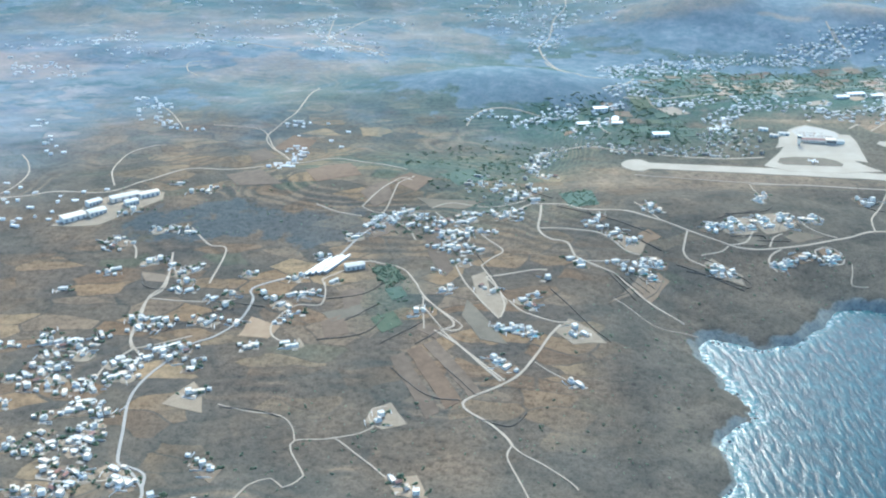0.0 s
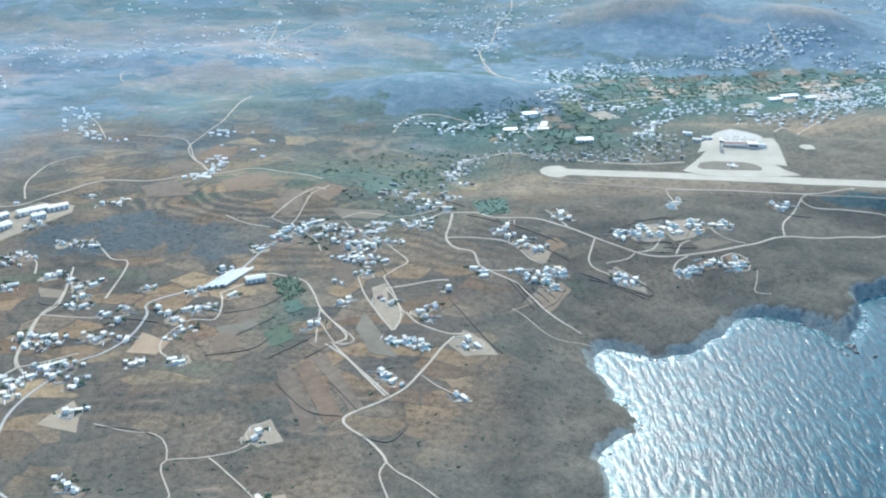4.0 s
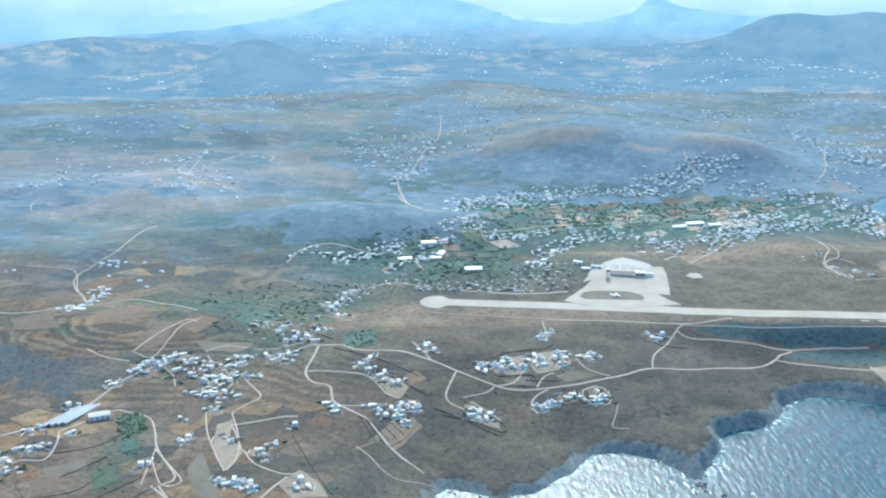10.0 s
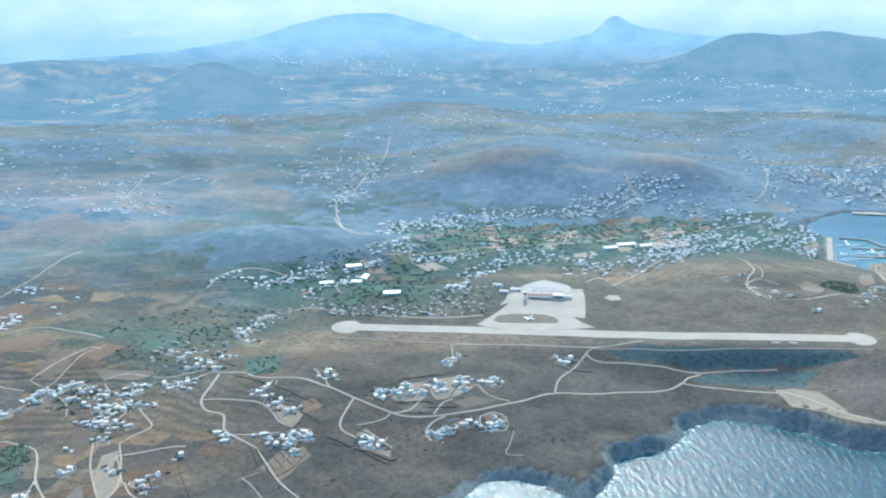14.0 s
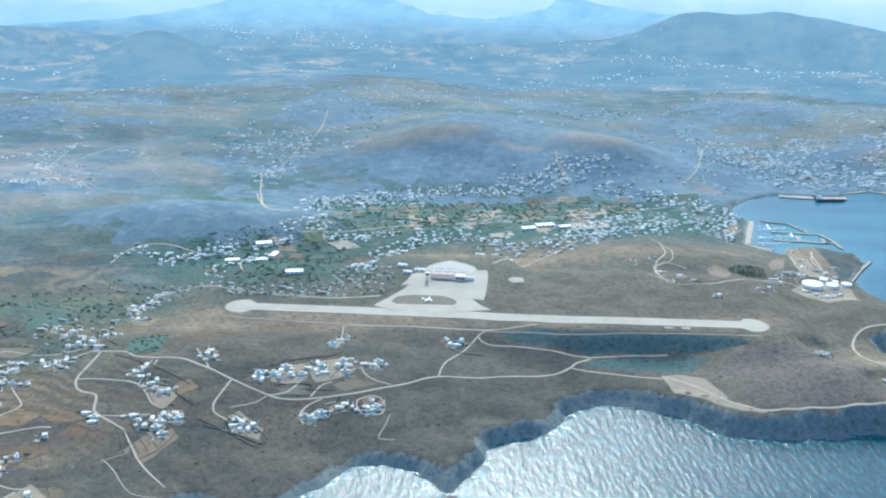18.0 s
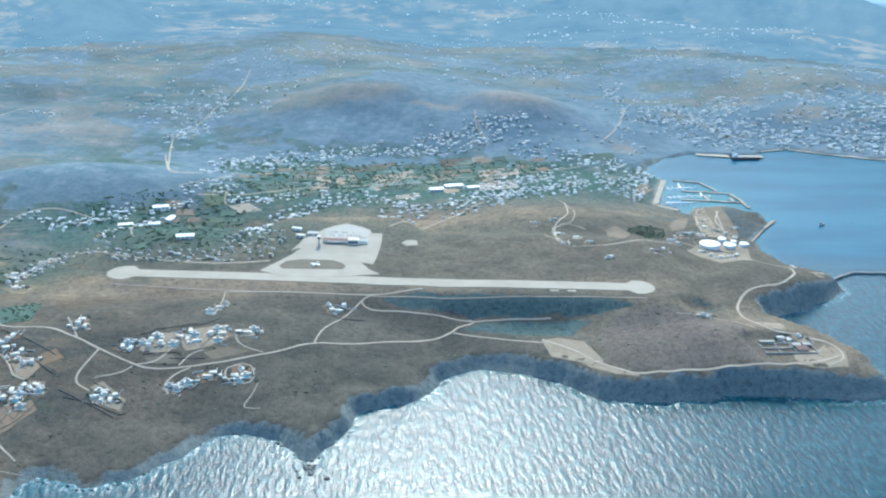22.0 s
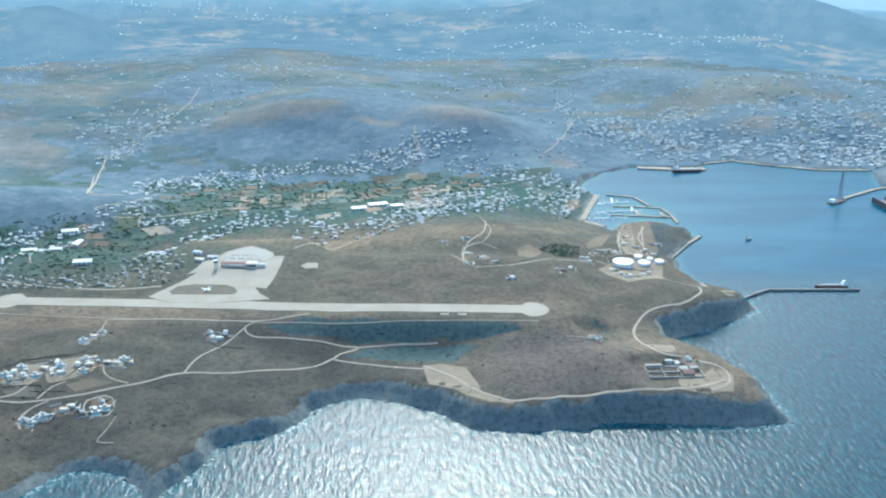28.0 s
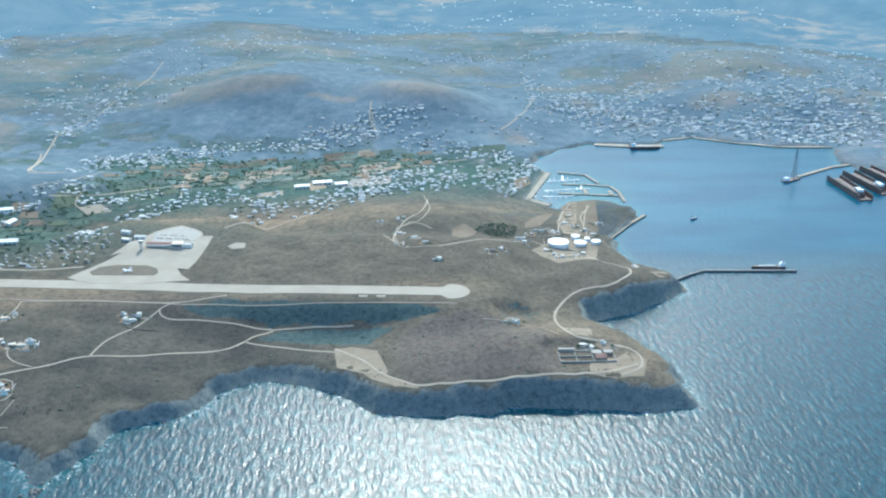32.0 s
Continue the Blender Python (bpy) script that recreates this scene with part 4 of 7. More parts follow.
road("town_road", 6, [(1009, 2624), (1006, 2538), (1022, 2478)])
road("town_road", 6, [(1469, 2821), (1384, 2593), (1326, 2493)])
road("town_road", 5, [(746, 1747), (831, 1837), (892, 1907), (949, 1989)])
road("town_road", 5, [(50, 1825), (73, 1885), (125, 1905), (203, 1875)])
road("town_road", 6, [(365, 2168), (328, 2138), (304, 2124), (273, 2273), (252, 2379)])
road("town_road", 5, [(-135, 2373), (-172, 2425), (-210, 2442), (-241, 2458), (-274, 2511)])
road("town_road", 5, [(-634, 2573), (-512, 2472), (-363, 2386)])
road("town_road", 4, [(336, 2033), (365, 2068), (401, 2114), (434, 2197)])
road("town_road", 4, [(431, 2059), (434, 1973), (468, 1951)])
road("town_road", 4, [(1010, 2591), (1013, 2539), (1022, 2478)])
road("town_road", 4, [(909, 2457), (937, 2491), (978, 2512)])
road("town_road", 4, [(609, 2165), (614, 2098), (624, 2027)])
road("town_road", 4, [(307, 1722), (295, 1772), (311, 1884)])
road("lane", 3.5, [(-254, 1603), (-276, 1648), (-293, 1670), (-315, 1735), (-298, 1797), (-275, 1873), (-270, 1980), (-261, 2098)])
road("lane", 3.5, [(-478, 1784), (-529, 1900), (-568, 1958)])
road("lane", 3.5, [(-544, 2198), (-574, 2230), (-584, 2290), (-540, 2308)])
road("lane", 4, [(-122, 2382), (-172, 2430), (-229, 2454), (-283, 2509), (-296, 2762)])
road("lane", 3.5, [(-512, 1471), (-541, 1555), (-547, 1645), (-514, 1690), (-490, 1699)])
road("lane", 3.2, [(-6, 1357), (13, 1329), (42, 1310), (66, 1273), (87, 1237), (71, 1217), (56, 1197)])
road("lane", 3, [(-61, 1327), (-43, 1303), (-33, 1271)])
road("lane", 3, [(25, 1318), (43, 1278), (31, 1251), (14, 1242)])
road("lane", 3, [(22, 1201), (34, 1148), (53, 1096), (72, 1052)])
road("lane", 3, [(56, 1197), (73, 1140), (81, 1089), (74, 1054)])
road("lane", 3, [(-247, 1586), (-291, 1672), (-333, 1774), (-425, 1800)])
road("lane", 3.5, [(129, 1393), (76, 1372), (18, 1387), (-11, 1369)])
road("lane", 2.6, [(-114, 1370), (-84, 1355), (-71, 1409), (-63, 1457), (-40, 1489)])
road("track", 4.5, [(2, 1028), (36, 974), (58, 941), (72, 922)])
road("track", 3, [(-21, 1109), (10, 1064), (28, 1032), (16, 1025), (2, 1028)])
road("track", 3, [(-17, 1030), (-19, 1081), (-19, 1109)])
road("town_road", 6, [(200, 1684), (301, 1632), (377, 1604), (470, 1587), (546, 1594)])
road("track", 3, [(1020, 1713), (1042, 1647), (1070, 1639), (1159, 1660), (1278, 1745), (1322, 1794)])
road("lane", 3.5, [(1333, 1757), (1351, 1848), (1388, 1963), (1416, 1996)])
road("lane", 3.5, [(1386, 1795), (1409, 1890), (1431, 1968)])
road("track", 3, [(1151, 1373), (1190, 1369), (1226, 1351), (1248, 1314)])
road("track", 3, [(1045, 1760), (1067, 1782), (1088, 1796), (1110, 1881), (1105, 1996)])
road("track", 2.6, [(1046, 1770), (1037, 1712), (1044, 1646)])
# ---------------------------------------------------------------- building blocks
def part(name, bm, material, parent, label="", at=None):
    me = bpy.data.meshes.new(name)
    bm.to_mesh(me)
    bm.free()
    me.materials.append(material)
    ob = new(name, me)
    ob.parent = parent
    if at is not None:
        ob.matrix_basis = at
    return tagged(ob, label)


def box(x0, y0, z0, x1, y1, z1, bevel=0.0, bm=None):
    """A box between two corners, its edges eased where a bevel is given."""
    bm = bm or bmesh.new()
    r = bmesh.ops.create_cube(bm, size=1)
    for v in r["verts"]:
        v.co = Vector(((x0 + x1) / 2 + v.co.x * (x1 - x0), (y0 + y1) / 2 + v.co.y * (y1 - y0), (z0 + z1) / 2 + v.co.z * (z1 - z0)))
    if bevel:
        bmesh.ops.bevel(bm, geom=list({e_ for v in r["verts"] for e_ in v.link_edges}), offset=bevel, segments=1, affect="EDGES")
    return bm


def tray(x0, y0, z, x1, y1, rim=0.28, high=0.5):
    """A flat roof: slab with a raised parapet round it."""
    bm = box(x0, y0, z - 0.02, x1, y1, z + 0.16)
    for a in ((x0, y0, x1, y0 + rim), (x0, y1 - rim, x1, y1), (x0, y0 + rim, x0 + rim, y1 - rim), (x1 - rim, y0 + rim, x1, y1 - rim)):
        box(a[0], a[1], z + 0.16, a[2], a[3], z + high, bm=bm)
    return bm


def gable(x0, y0, z, x1, y1, high, over=0.35):
    """A pitched roof, ridge along x, with thick eaves."""
    bm = bmesh.new()
    x0, y0, x1, y1, yc = x0 - over, y0 - over, x1 + over, y1 + over, (y0 + y1) / 2
    prof = [(y0, z - 0.05), (yc, z + high), (y1, z - 0.05), (y1, z + 0.15), (yc, z + high + 0.22), (y0, z + 0.15)]
    ends = [[bm.verts.new((x, y, h)) for y, h in prof] for x in (x0, x1)]
    for i in range(6):
        j = (i + 1) % 6
        bm.faces.new((ends[0][i], ends[0][j], ends[1][j], ends[1][i]))
    for k, en in enumerate(ends):
        for q in ((0, 1, 4, 5), (1, 2, 3, 4)):
            bm.faces.new([en[i] for i in (q if k else q[::-1])])
    bmesh.ops.recalc_face_normals(bm, faces=bm.faces[:])
    return bm


def drum(r, z0, z1, n=32, r2=None, bm=None, x=0, y=0):
    bm = bm or bmesh.new()
    bmesh.ops.create_cone(bm, cap_ends=True, segments=n, radius1=r, radius2=r if r2 is None else r2, depth=z1 - z0, matrix=Matrix.Translation((x, y, (z0 + z1) / 2)))
    return bm


def block(house, x0, y0, x1, y1, high, base=-3.0, top="flat", openings=2, wall=None):
    """One volume of a house with its roof, door side facing south."""
    wall = wall or WHITE
    part("wall", box(x0, y0, base, x1, y1, high, 0.12), wall, house)
    if top == "flat":
        part("roof", tray(x0 + 0.02, y0 + 0.02, high, x1 - 0.02, y1 - 0.02), ROOFING, house)
    else:
        part("roof", gable(x0, y0, high, x1, y1, 1.5), TILE, house, "pitched red tile roof")
    floor = high - 3.0
    for i in range(openings):
        cx = x0 + (x1 - x0) * (i + 0.5) / openings
        if i % 2 and openings > 2:
            continue
        win = part("window", box(cx - 0.62, y0 - 0.06, floor + 1.0, cx + 0.62, y0 + 0.1, floor + 2.25), SHUTTER, house)
        part("pane", box(cx - 0.48, y0 - 0.09, floor + 1.12, cx + 0.48, y0 - 0.05, floor + 2.13), PANE, win)


def house_kind(kind):
    h = new("house")
    if kind == 0:
        block(h, -5, -3.5, 4.5, 3.5, 3.2, openings=3)
        block(h, -4.6, -0.8, 1, 3.1, 6.0, 3.1, openings=1)
        part("door", box(2.6, -3.6, 0, 3.6, -3.45, 2.1), SHUTTER, h, "blue painted door")
        label = "white cube house with a set-back upper room"
    elif kind == 1:
        block(h, -6.5, -3.5, 5, 3.2, 3.3, openings=4)
        block(h, 5.02, -2.2, 9, 2.6, 2.7, openings=1)
        part("terrace", box(-6.5, -7, -3, 5, -3.55, 0.15), PAVING, h, "paved terrace")
        label = "long low white house with a paved terrace"
    elif kind == 2:
        block(h, -4.2, -4, 4.2, 4, 6.1, openings=3)
        part("balcony", box(-3.8, -5.3, 3.0, 3.8, -4.02, 3.25), ROOFING, h)
        part("parapet", box(-3.8, -5.36, 3.25, 3.8, -5.2, 4.2), WHITE, h)
        part("door", box(-0.5, -4.1, 0, 0.5, -3.95, 2.1), SHUTTER, h)
        label = "white two-storey house with a balcony"
    elif kind == 3:
        block(h, -6, -3, 1.5, 3, 3.2, openings=2)
        block(h, 1.52, -6.5, 6.5, 3, 3.5, openings=2)
        part("terrace", box(-6, -7, -3, 1.4, -3.05, 0.12), PAVING, h, "paved terrace")
        part("pergola", box(-5.6, -6, 2.5, 1.0, -3.1, 2.62), STONE, h, "reed pergola roof")
        for x in (-5.4, 0.7):
            part("post", box(x, -5.8, 0, x + 0.2, -5.6, 2.5), STONE, h)
        label = "white house in an L with a pergola"
    elif kind == 4:
        block(h, -8, -1, 6, 5.5, 3.3, openings=4)
        block(h, -3, 1, 3, 5.2, 6.2, 3.2, openings=2)
        block(h, 6.02, 0.5, 10, 5, 3.0, openings=1)
        part("terrace", box(-8.5, -9, -3, 8.5, -1.05, 0.2), PAVING, h, "wide paved terrace")
        part("pool", box(-2, -7.5, 0.1, 6.5, -3.5, 0.23), POOL, h, "turquoise swimming pool")
        part("pool_rim", tray(-2.5, -8, 0.05, 7, -3, 0.5, 0.26), CONCRETE, h)
        label = "white villa with a terrace and swimming pool"
    elif kind == 5:
        block(h, -2.8, -2.2, 2.8, 2.2, 2.7, openings=1)
        part("door", box(1.2, -2.3, 0, 2.1, -2.15, 2.0), SHUTTER, h)
        label = "small white flat-roofed hut"
    elif kind == 6:
        for i, top in enumerate((3.2, 3.6, 3.1, 3.5)):
            block(h, -10 + i * 5.02, -3 + 0.5 * (i % 2), -5 + i * 5.02, 3, top, openings=1)
        part("yard_wall", box(-10, -6, -3, 10, -5.7, 1.0), WHITE, h)
        label = "row of joined white holiday rooms"
    else:
        block(h, -4.5, -2.8, 4.5, 2.8, 2.9, top="gable" if kind == 7 else "flat", openings=2, wall=STONE)
        part("door", box(-0.6, -2.9, 0, 0.6, -2.75, 2.1), SHUTTER, h)
        label = "stone farmhouse with a red tiled roof" if kind == 7 else "bare stone house with a flat roof"
    h.scale = (0.74, 0.74, 0.8)
    return tagged(h, label, "house")


FIRST = {}
SPOTS = []


def hamlet(group, turn, spots):
    """Single houses of a hamlet, each set on the ground at its plan position."""
    for i, (x, y) in enumerate(spots):
        r = random.random()
        kinds = (4, 3, 1, 0, 2, 4) if "villas" in group or "estate" in group else (0, 1, 2, 3, 0, 5, 6, 1, 8, 2)
        kind = kinds[int(r * len(kinds))]
        if kind != 4 and random.random() < 0.05:
            kind = 7
        z = min(lie(x + dx, y + dy) for dx, dy in ((0, 0), (4, 0), (-4, 0), (0, 4), (0, -4))) * 0.5 + lie(x, y) * 0.5
        m = pose(x, y, z + 0.15, 0, 0, turn + random.choice((0, 0, 90, 180, -90)) * (kind not in (4,)) + random.uniform(-14, 14))
        if kind not in FIRST:
            ob = FIRST[kind] = house_kind(kind)
            ob.matrix_basis = m @ Matrix.Diagonal((0.74, 0.74, 0.8, 1))
        else:
            ob = copy_thing(FIRST[kind], m)
        ob["group"] = "houses of the " + group
        SPOTS.append((x, y, "estate" in group or "villas" in group))
        if random.random() < 0.5:
            r, n_ = random.uniform(7, 12), 13
            ring = [(x + r * random.uniform(0.75, 1.15) * math.cos(6.283 * k / n_) * 1.2, y - 2 + r * random.uniform(0.75, 1.15) * math.sin(6.283 * k / n_)) for k in range(n_)]
            plate("yard", ring, random.choice((SOIL_DUST, SOIL_TAN, SOIL_TAN, SOIL_BROWN)), 0.28, "bare trodden earth yard round a house", "yard", "structure", 9)
        for k in range(random.choice((0, 1, 1, 2)) if "village" in group or "hamlet" in group else random.choice((0, 0, 1))):
            bx, by = x + random.choice((-1, 1)) * random.uniform(8, 12), y + random.uniform(-8, 9)
            ob = FIRST.get("out")
            m = pose(bx, by, lie(bx, by) + 0.1, 0, 0, turn + random.uniform(-30, 30))
            if ob is None:
                ob = FIRST["out"] = new("outbuilding")
                part("wall", box(-2.4, -1.8, -2, 2.4, 1.8, 2.3, 0.1), WHITE, ob)
                part("roof", tray(-2.4, -1.8, 2.3, 2.4, 1.8, 0.2, 0.35), ROOFING, ob)
                part("door", box(-0.5, -1.9, 0, 0.5, -1.75, 1.9), SHUTTER, ob)
                tagged(ob, "small white outbuilding beside a house", "outbuilding", "outbuildings")
                ob.matrix_basis = m
            else:
                copy_thing(ob, m)


def inside(p, ring):
    ok = False
    for (ax, ay), (bx, by) in zip(ring, ring[1:] + ring[:1]):
        if (ay > p[1]) != (by > p[1]) and p[0] < ax + (p[1] - ay) / (by - ay) * (bx - ax):
            ok = not ok
    return ok


def scatter(ring, count, gap):
    """Seeded spots within a ring, no two nearer than gap."""
    xs, ys = [p[0] for p in ring], [p[1] for p in ring]
    got, tries = [], 0
    while len(got) < count and tries < count * 30:
        tries += 1
        p = (random.uniform(min(xs), max(xs)), random.uniform(min(ys), max(ys)))
        if inside(p, ring) and all((p[0] - q[0]) ** 2 + (p[1] - q[1]) ** 2 > gap * gap for q in got[-160:]):
            got.append(p)
    return got


BOX_F = [(0, 3, 2, 1), (4, 5, 6, 7), (0, 1, 5, 4), (1, 2, 6, 5), (2, 3, 7, 6), (3, 0, 4, 7)]


def boxes(name, items, material, label, category, kind="stuff"):
    """Many upright boxes (x, y, z0, z1, w, d, turn) as one mesh; an inset top stands for each parapet."""
    v, f = [], []
    for x, y, z0, z1, w, d, t in items:
        c, s, k = math.cos(t), math.sin(t), len(v)
        for zz, sh in ((z0, 1), (z1, 1), (z1, 0.93), (z1 - 0.2, 0.93)):
            for a, b in ((-1, -1), (1, -1), (1, 1), (-1, 1)):
                lx, ly = a * w / 2 * sh, b * d / 2 * sh
                v.append((x + c * lx - s * ly, y + s * lx + c * ly, zz))
        for lev in range(3):
            for i in range(4):
                j = (i + 1) % 4
                f.append((k + lev * 4 + i, k + lev * 4 + j, k + lev * 4 + 4 + j, k + lev * 4 + 4 + i))
        f.append((k + 12, k + 13, k + 14, k + 15))
    me = bpy.data.meshes.new(name)
    me.from_pydata(v, [], f)
    me.materials.append(material)
    me.update()
    return tagged(new(name, me), label, category, kind=kind)


TOWN_LOOK = dict(
    valley_houses="dense white houses of the valley village", slope_town="white houses climbing the hillside",
    harbour_town="crowded white and ochre harbour town houses", far_hamlets="scattered white houses on far slopes",
    west_hamlets="scattered white houses among terraces", backdrop_houses="specks of far houses in the haze")
TOWN_ITEMS = {k: [] for k in TOWN_LOOK}
TREE_SPOTS = []


def village_house(kind):
    """A plain flat-roofed village house with a lower annexe, one size; copies are stretched to their plots."""
    h = new("village_house")
    side = 1 if kind else -1
    part("wall", box(-4, -3, -3, 4, 3.4, 2.6, 0.1), WHITE if kind < 2 else STONE, h)
    part("roof", tray(-3.98, -2.98, 2.6, 3.98, 3.38, 0.25, 0.4), ROOFING, h)
    part("annexe", box(side * 4.02, -2.4, -3, side * 7, 2.2, 1.9, 0.08), WHITE, h)
    part("annexe_roof", tray(min(side * 4.04, side * 6.98), -2.38, 1.9, max(side * 4.04, side * 6.98), 2.18, 0.2, 0.3), ROOFING, h)
    win = part("window", box(-2.6, -3.08, 0.9, -1.5, -2.95, 1.9), SHUTTER, h)
    part("pane", box(-2.45, -3.12, 1.0, -1.65, -3.07, 1.8), PANE, win)
    part("door", box(0.6, -3.1, 0, 1.5, -2.96, 2.0), SHUTTER, h)
    return tagged(h, ("white village house with a low annexe", "cream village house beside a lane", "bare stone village house with a white annexe")[kind], "house", "houses of the airfield village")


def town(name, count, ring):
    """A quarter of scattered houses within a ring."""
    settle(name, scatter(ring, int(count * {"valley_houses": 0.8, "slope_town": 0.5, "harbour_town": 0.65}.get(name, 0.6)), 13))


def along(name, count, wide, points):
    """Houses strung along a street or a slope's contour, most of them close to it."""
    legs = [(Vector(p), Vector(q)) for p, q in zip(points, points[1:])]
    total, got = sum((q - p).length for p, q in legs), []
    for k in range(count * 4):
        d = random.uniform(0, total)
        for p, q in legs:
            if d <= (q - p).length:
                break
            d -= (q - p).length
        way = (q - p).normalized()
        spot = p + way * d + Vector((-way.y, way.x)) * random.gauss(0, wide)
        if len(got) < count and all((spot.x - o[0]) ** 2 + (spot.y - o[1]) ** 2 > 110 for o in got):
            got.append((spot.x, spot.y))
    settle(name, got)


def settle(name, spots):
    far = name in ("far_hamlets", "west_hamlets")
    turn = random.uniform(-0.2, 0.2)
    for x, y in spots:
        if lie(x, y) < 1.0:
            continue
        z = lie(x, y)
        xx, yy, zz = drawn_in(np.array([x]), np.array([y]), np.array([z]))
        k_ = math.hypot(xx[0] - HUB[0], yy[0] - HUB[1]) / math.hypot(x - HUB[0], y - HUB[1])
        x, y, z = float(xx[0]), float(yy[0]), float(zz[0])
        w, d = k_ * random.uniform(4.2, 9.0) * random.choice((0.8, 1.0, 1.0, 1.7)), k_ * random.uniform(3.4, 5.6)
        up = random.choice((1.5, 1.7, 2.0, 2.3, 3.2)) if name != "harbour_town" else random.choice((2.0, 2.3, 2.6, 3.4, 4.4))
        if name == "harbour_town":
            w *= 1.4
        a = turn + random.uniform(-0.3, 0.3)
        if k_ < 0.985:
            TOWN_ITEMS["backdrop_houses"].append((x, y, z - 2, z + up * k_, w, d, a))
            continue
        if name == "valley_houses" and y < 1730:
            kind = random.choice((0, 0, 1, 1, 2))
            m = pose(x, y, z + 0.1, 0, 0, math.degrees(a)) @ Matrix.Diagonal((w / 8.6, d / 6.6, up / 2.3, 1))
            if ("village", kind) in FIRST:
                copy_thing(FIRST["village", kind], m)
            else:
                FIRST["village", kind] = village_house(kind)
                FIRST["village", kind].matrix_basis = m
            TREE_SPOTS.append((x + random.choice((-1, 1)) * random.uniform(5, 10), y + random.uniform(-8, 8), random.uniform(1.4, 2.6)))
            continue
        TOWN_ITEMS[name].append((x, y, z - 4, z + up, w, d, a))
        if random.random() < 0.55:
            o = random.uniform(-0.35, 0.35) * w
            TOWN_ITEMS[name].append((x + o, y - d * 0.55, z - 4, z + up * random.uniform(0.5, 0.75), w * random.uniform(0.4, 0.7), d * 0.7, a))
        if k_ > 0.99 and random.random() < (1.0 if not far else 0.0):
            TREE_SPOTS.append((x + random.uniform(-12, 12), y + random.uniform(-12, 12), random.uniform(1.6, 3.2)))


def leafage(name, spots, label, category, kind="stuff"):
    """Tree and bush crowns: each a handful of uneven lumps of many facets."""
    base = bmesh.new()
    bmesh.ops.create_icosphere(base, subdivisions=1, radius=1)
    bv = [tuple(v.co) for v in base.verts]
    bf = [tuple(v.index for v in f.verts) for f in base.faces]
    base.free()
    v, f = [], []
    for x, y, r in spots:
        z = lie(x, y)
        if z < 1.2 or math.hypot(x - HUB[0], y - HUB[1]) > NEAR - 200:
            continue
        for i in range(random.choice((3, 4, 5, 6))):
            q, k = r * random.uniform(0.4, 0.75), len(v)
            ox, oy, oz = x + random.uniform(-1.3, 1.3) * r, y + random.uniform(-1.1, 1.1) * r, z + r * random.uniform(0.15, 0.5)
            for a, b, c in bv:
                s = q * random.uniform(0.7, 1.25)
                v.append((ox + a * s, oy + b * s, oz + c * s * 0.7))
            f += [tuple(k + j for j in t) for t in bf]
    xs, ys, zs = (np.array([p[i] for p in v]) for i in range(3))
    xs, ys, zs = drawn_in(xs, ys, zs)
    me = bpy.data.meshes.new(name)
    me.from_pydata(list(zip(xs.tolist(), ys.tolist(), zs.tolist())), [], f)
    me.materials.append(LEAF)
    me.update()
    return tagged(new(name, me), label, category, kind=kind)


def worn(ring, much, gap=9.0):
    """The ring with its sides bent and frayed as worn earth is."""
    out = []
    for (ax, ay), (bx, by) in zip(ring, ring[1:] + ring[:1]):
        k = max(int(math.hypot(bx - ax, by - ay) / gap), 1)
        for i in range(k):
            x, y = ax + (bx - ax) * i / k, ay + (by - ay) * i / k
            out.append((x + much * noise.noise((x * 0.09, y * 0.09, 1)) + random.uniform(-0.3, 0.3) * much, y + much * noise.noise((x * 0.09, y * 0.09, 7)) + random.uniform(-0.3, 0.3) * much))
    return out


PLOT_LOOK = dict(
    ochre_plot=(SOIL_OCHRE, "bare ochre ploughed plot"), tan_plot=(SOIL_TAN, "dry stubble plot"), dust_plot=(SOIL_DUST, "bare dusty yard about buildings"),
    strip_plot=(SOIL_BROWN, "brown ploughed strip between low walls"), garden_plot=(CROP, "green irrigated garden plot"), stubble_plot=(FAR_TAN, "straw-coloured harvested field in the valley"), pale_plot=(PALE_BED, "pale tilled beds in narrow rows"), grass_plot=(GRASS_DRY, "strip of dry yellow grass"))


def plot(name, ring):
    mat, label = PLOT_LOOK[name]
    ring = [p for i, p in enumerate(ring) if p not in ring[:i]]
    plate(name, worn(ring, 0.8 if name in ("stubble_plot", "pale_plot", "garden_plot") else 1.5), mat, 0.3, label, "plot", "structure", 14)


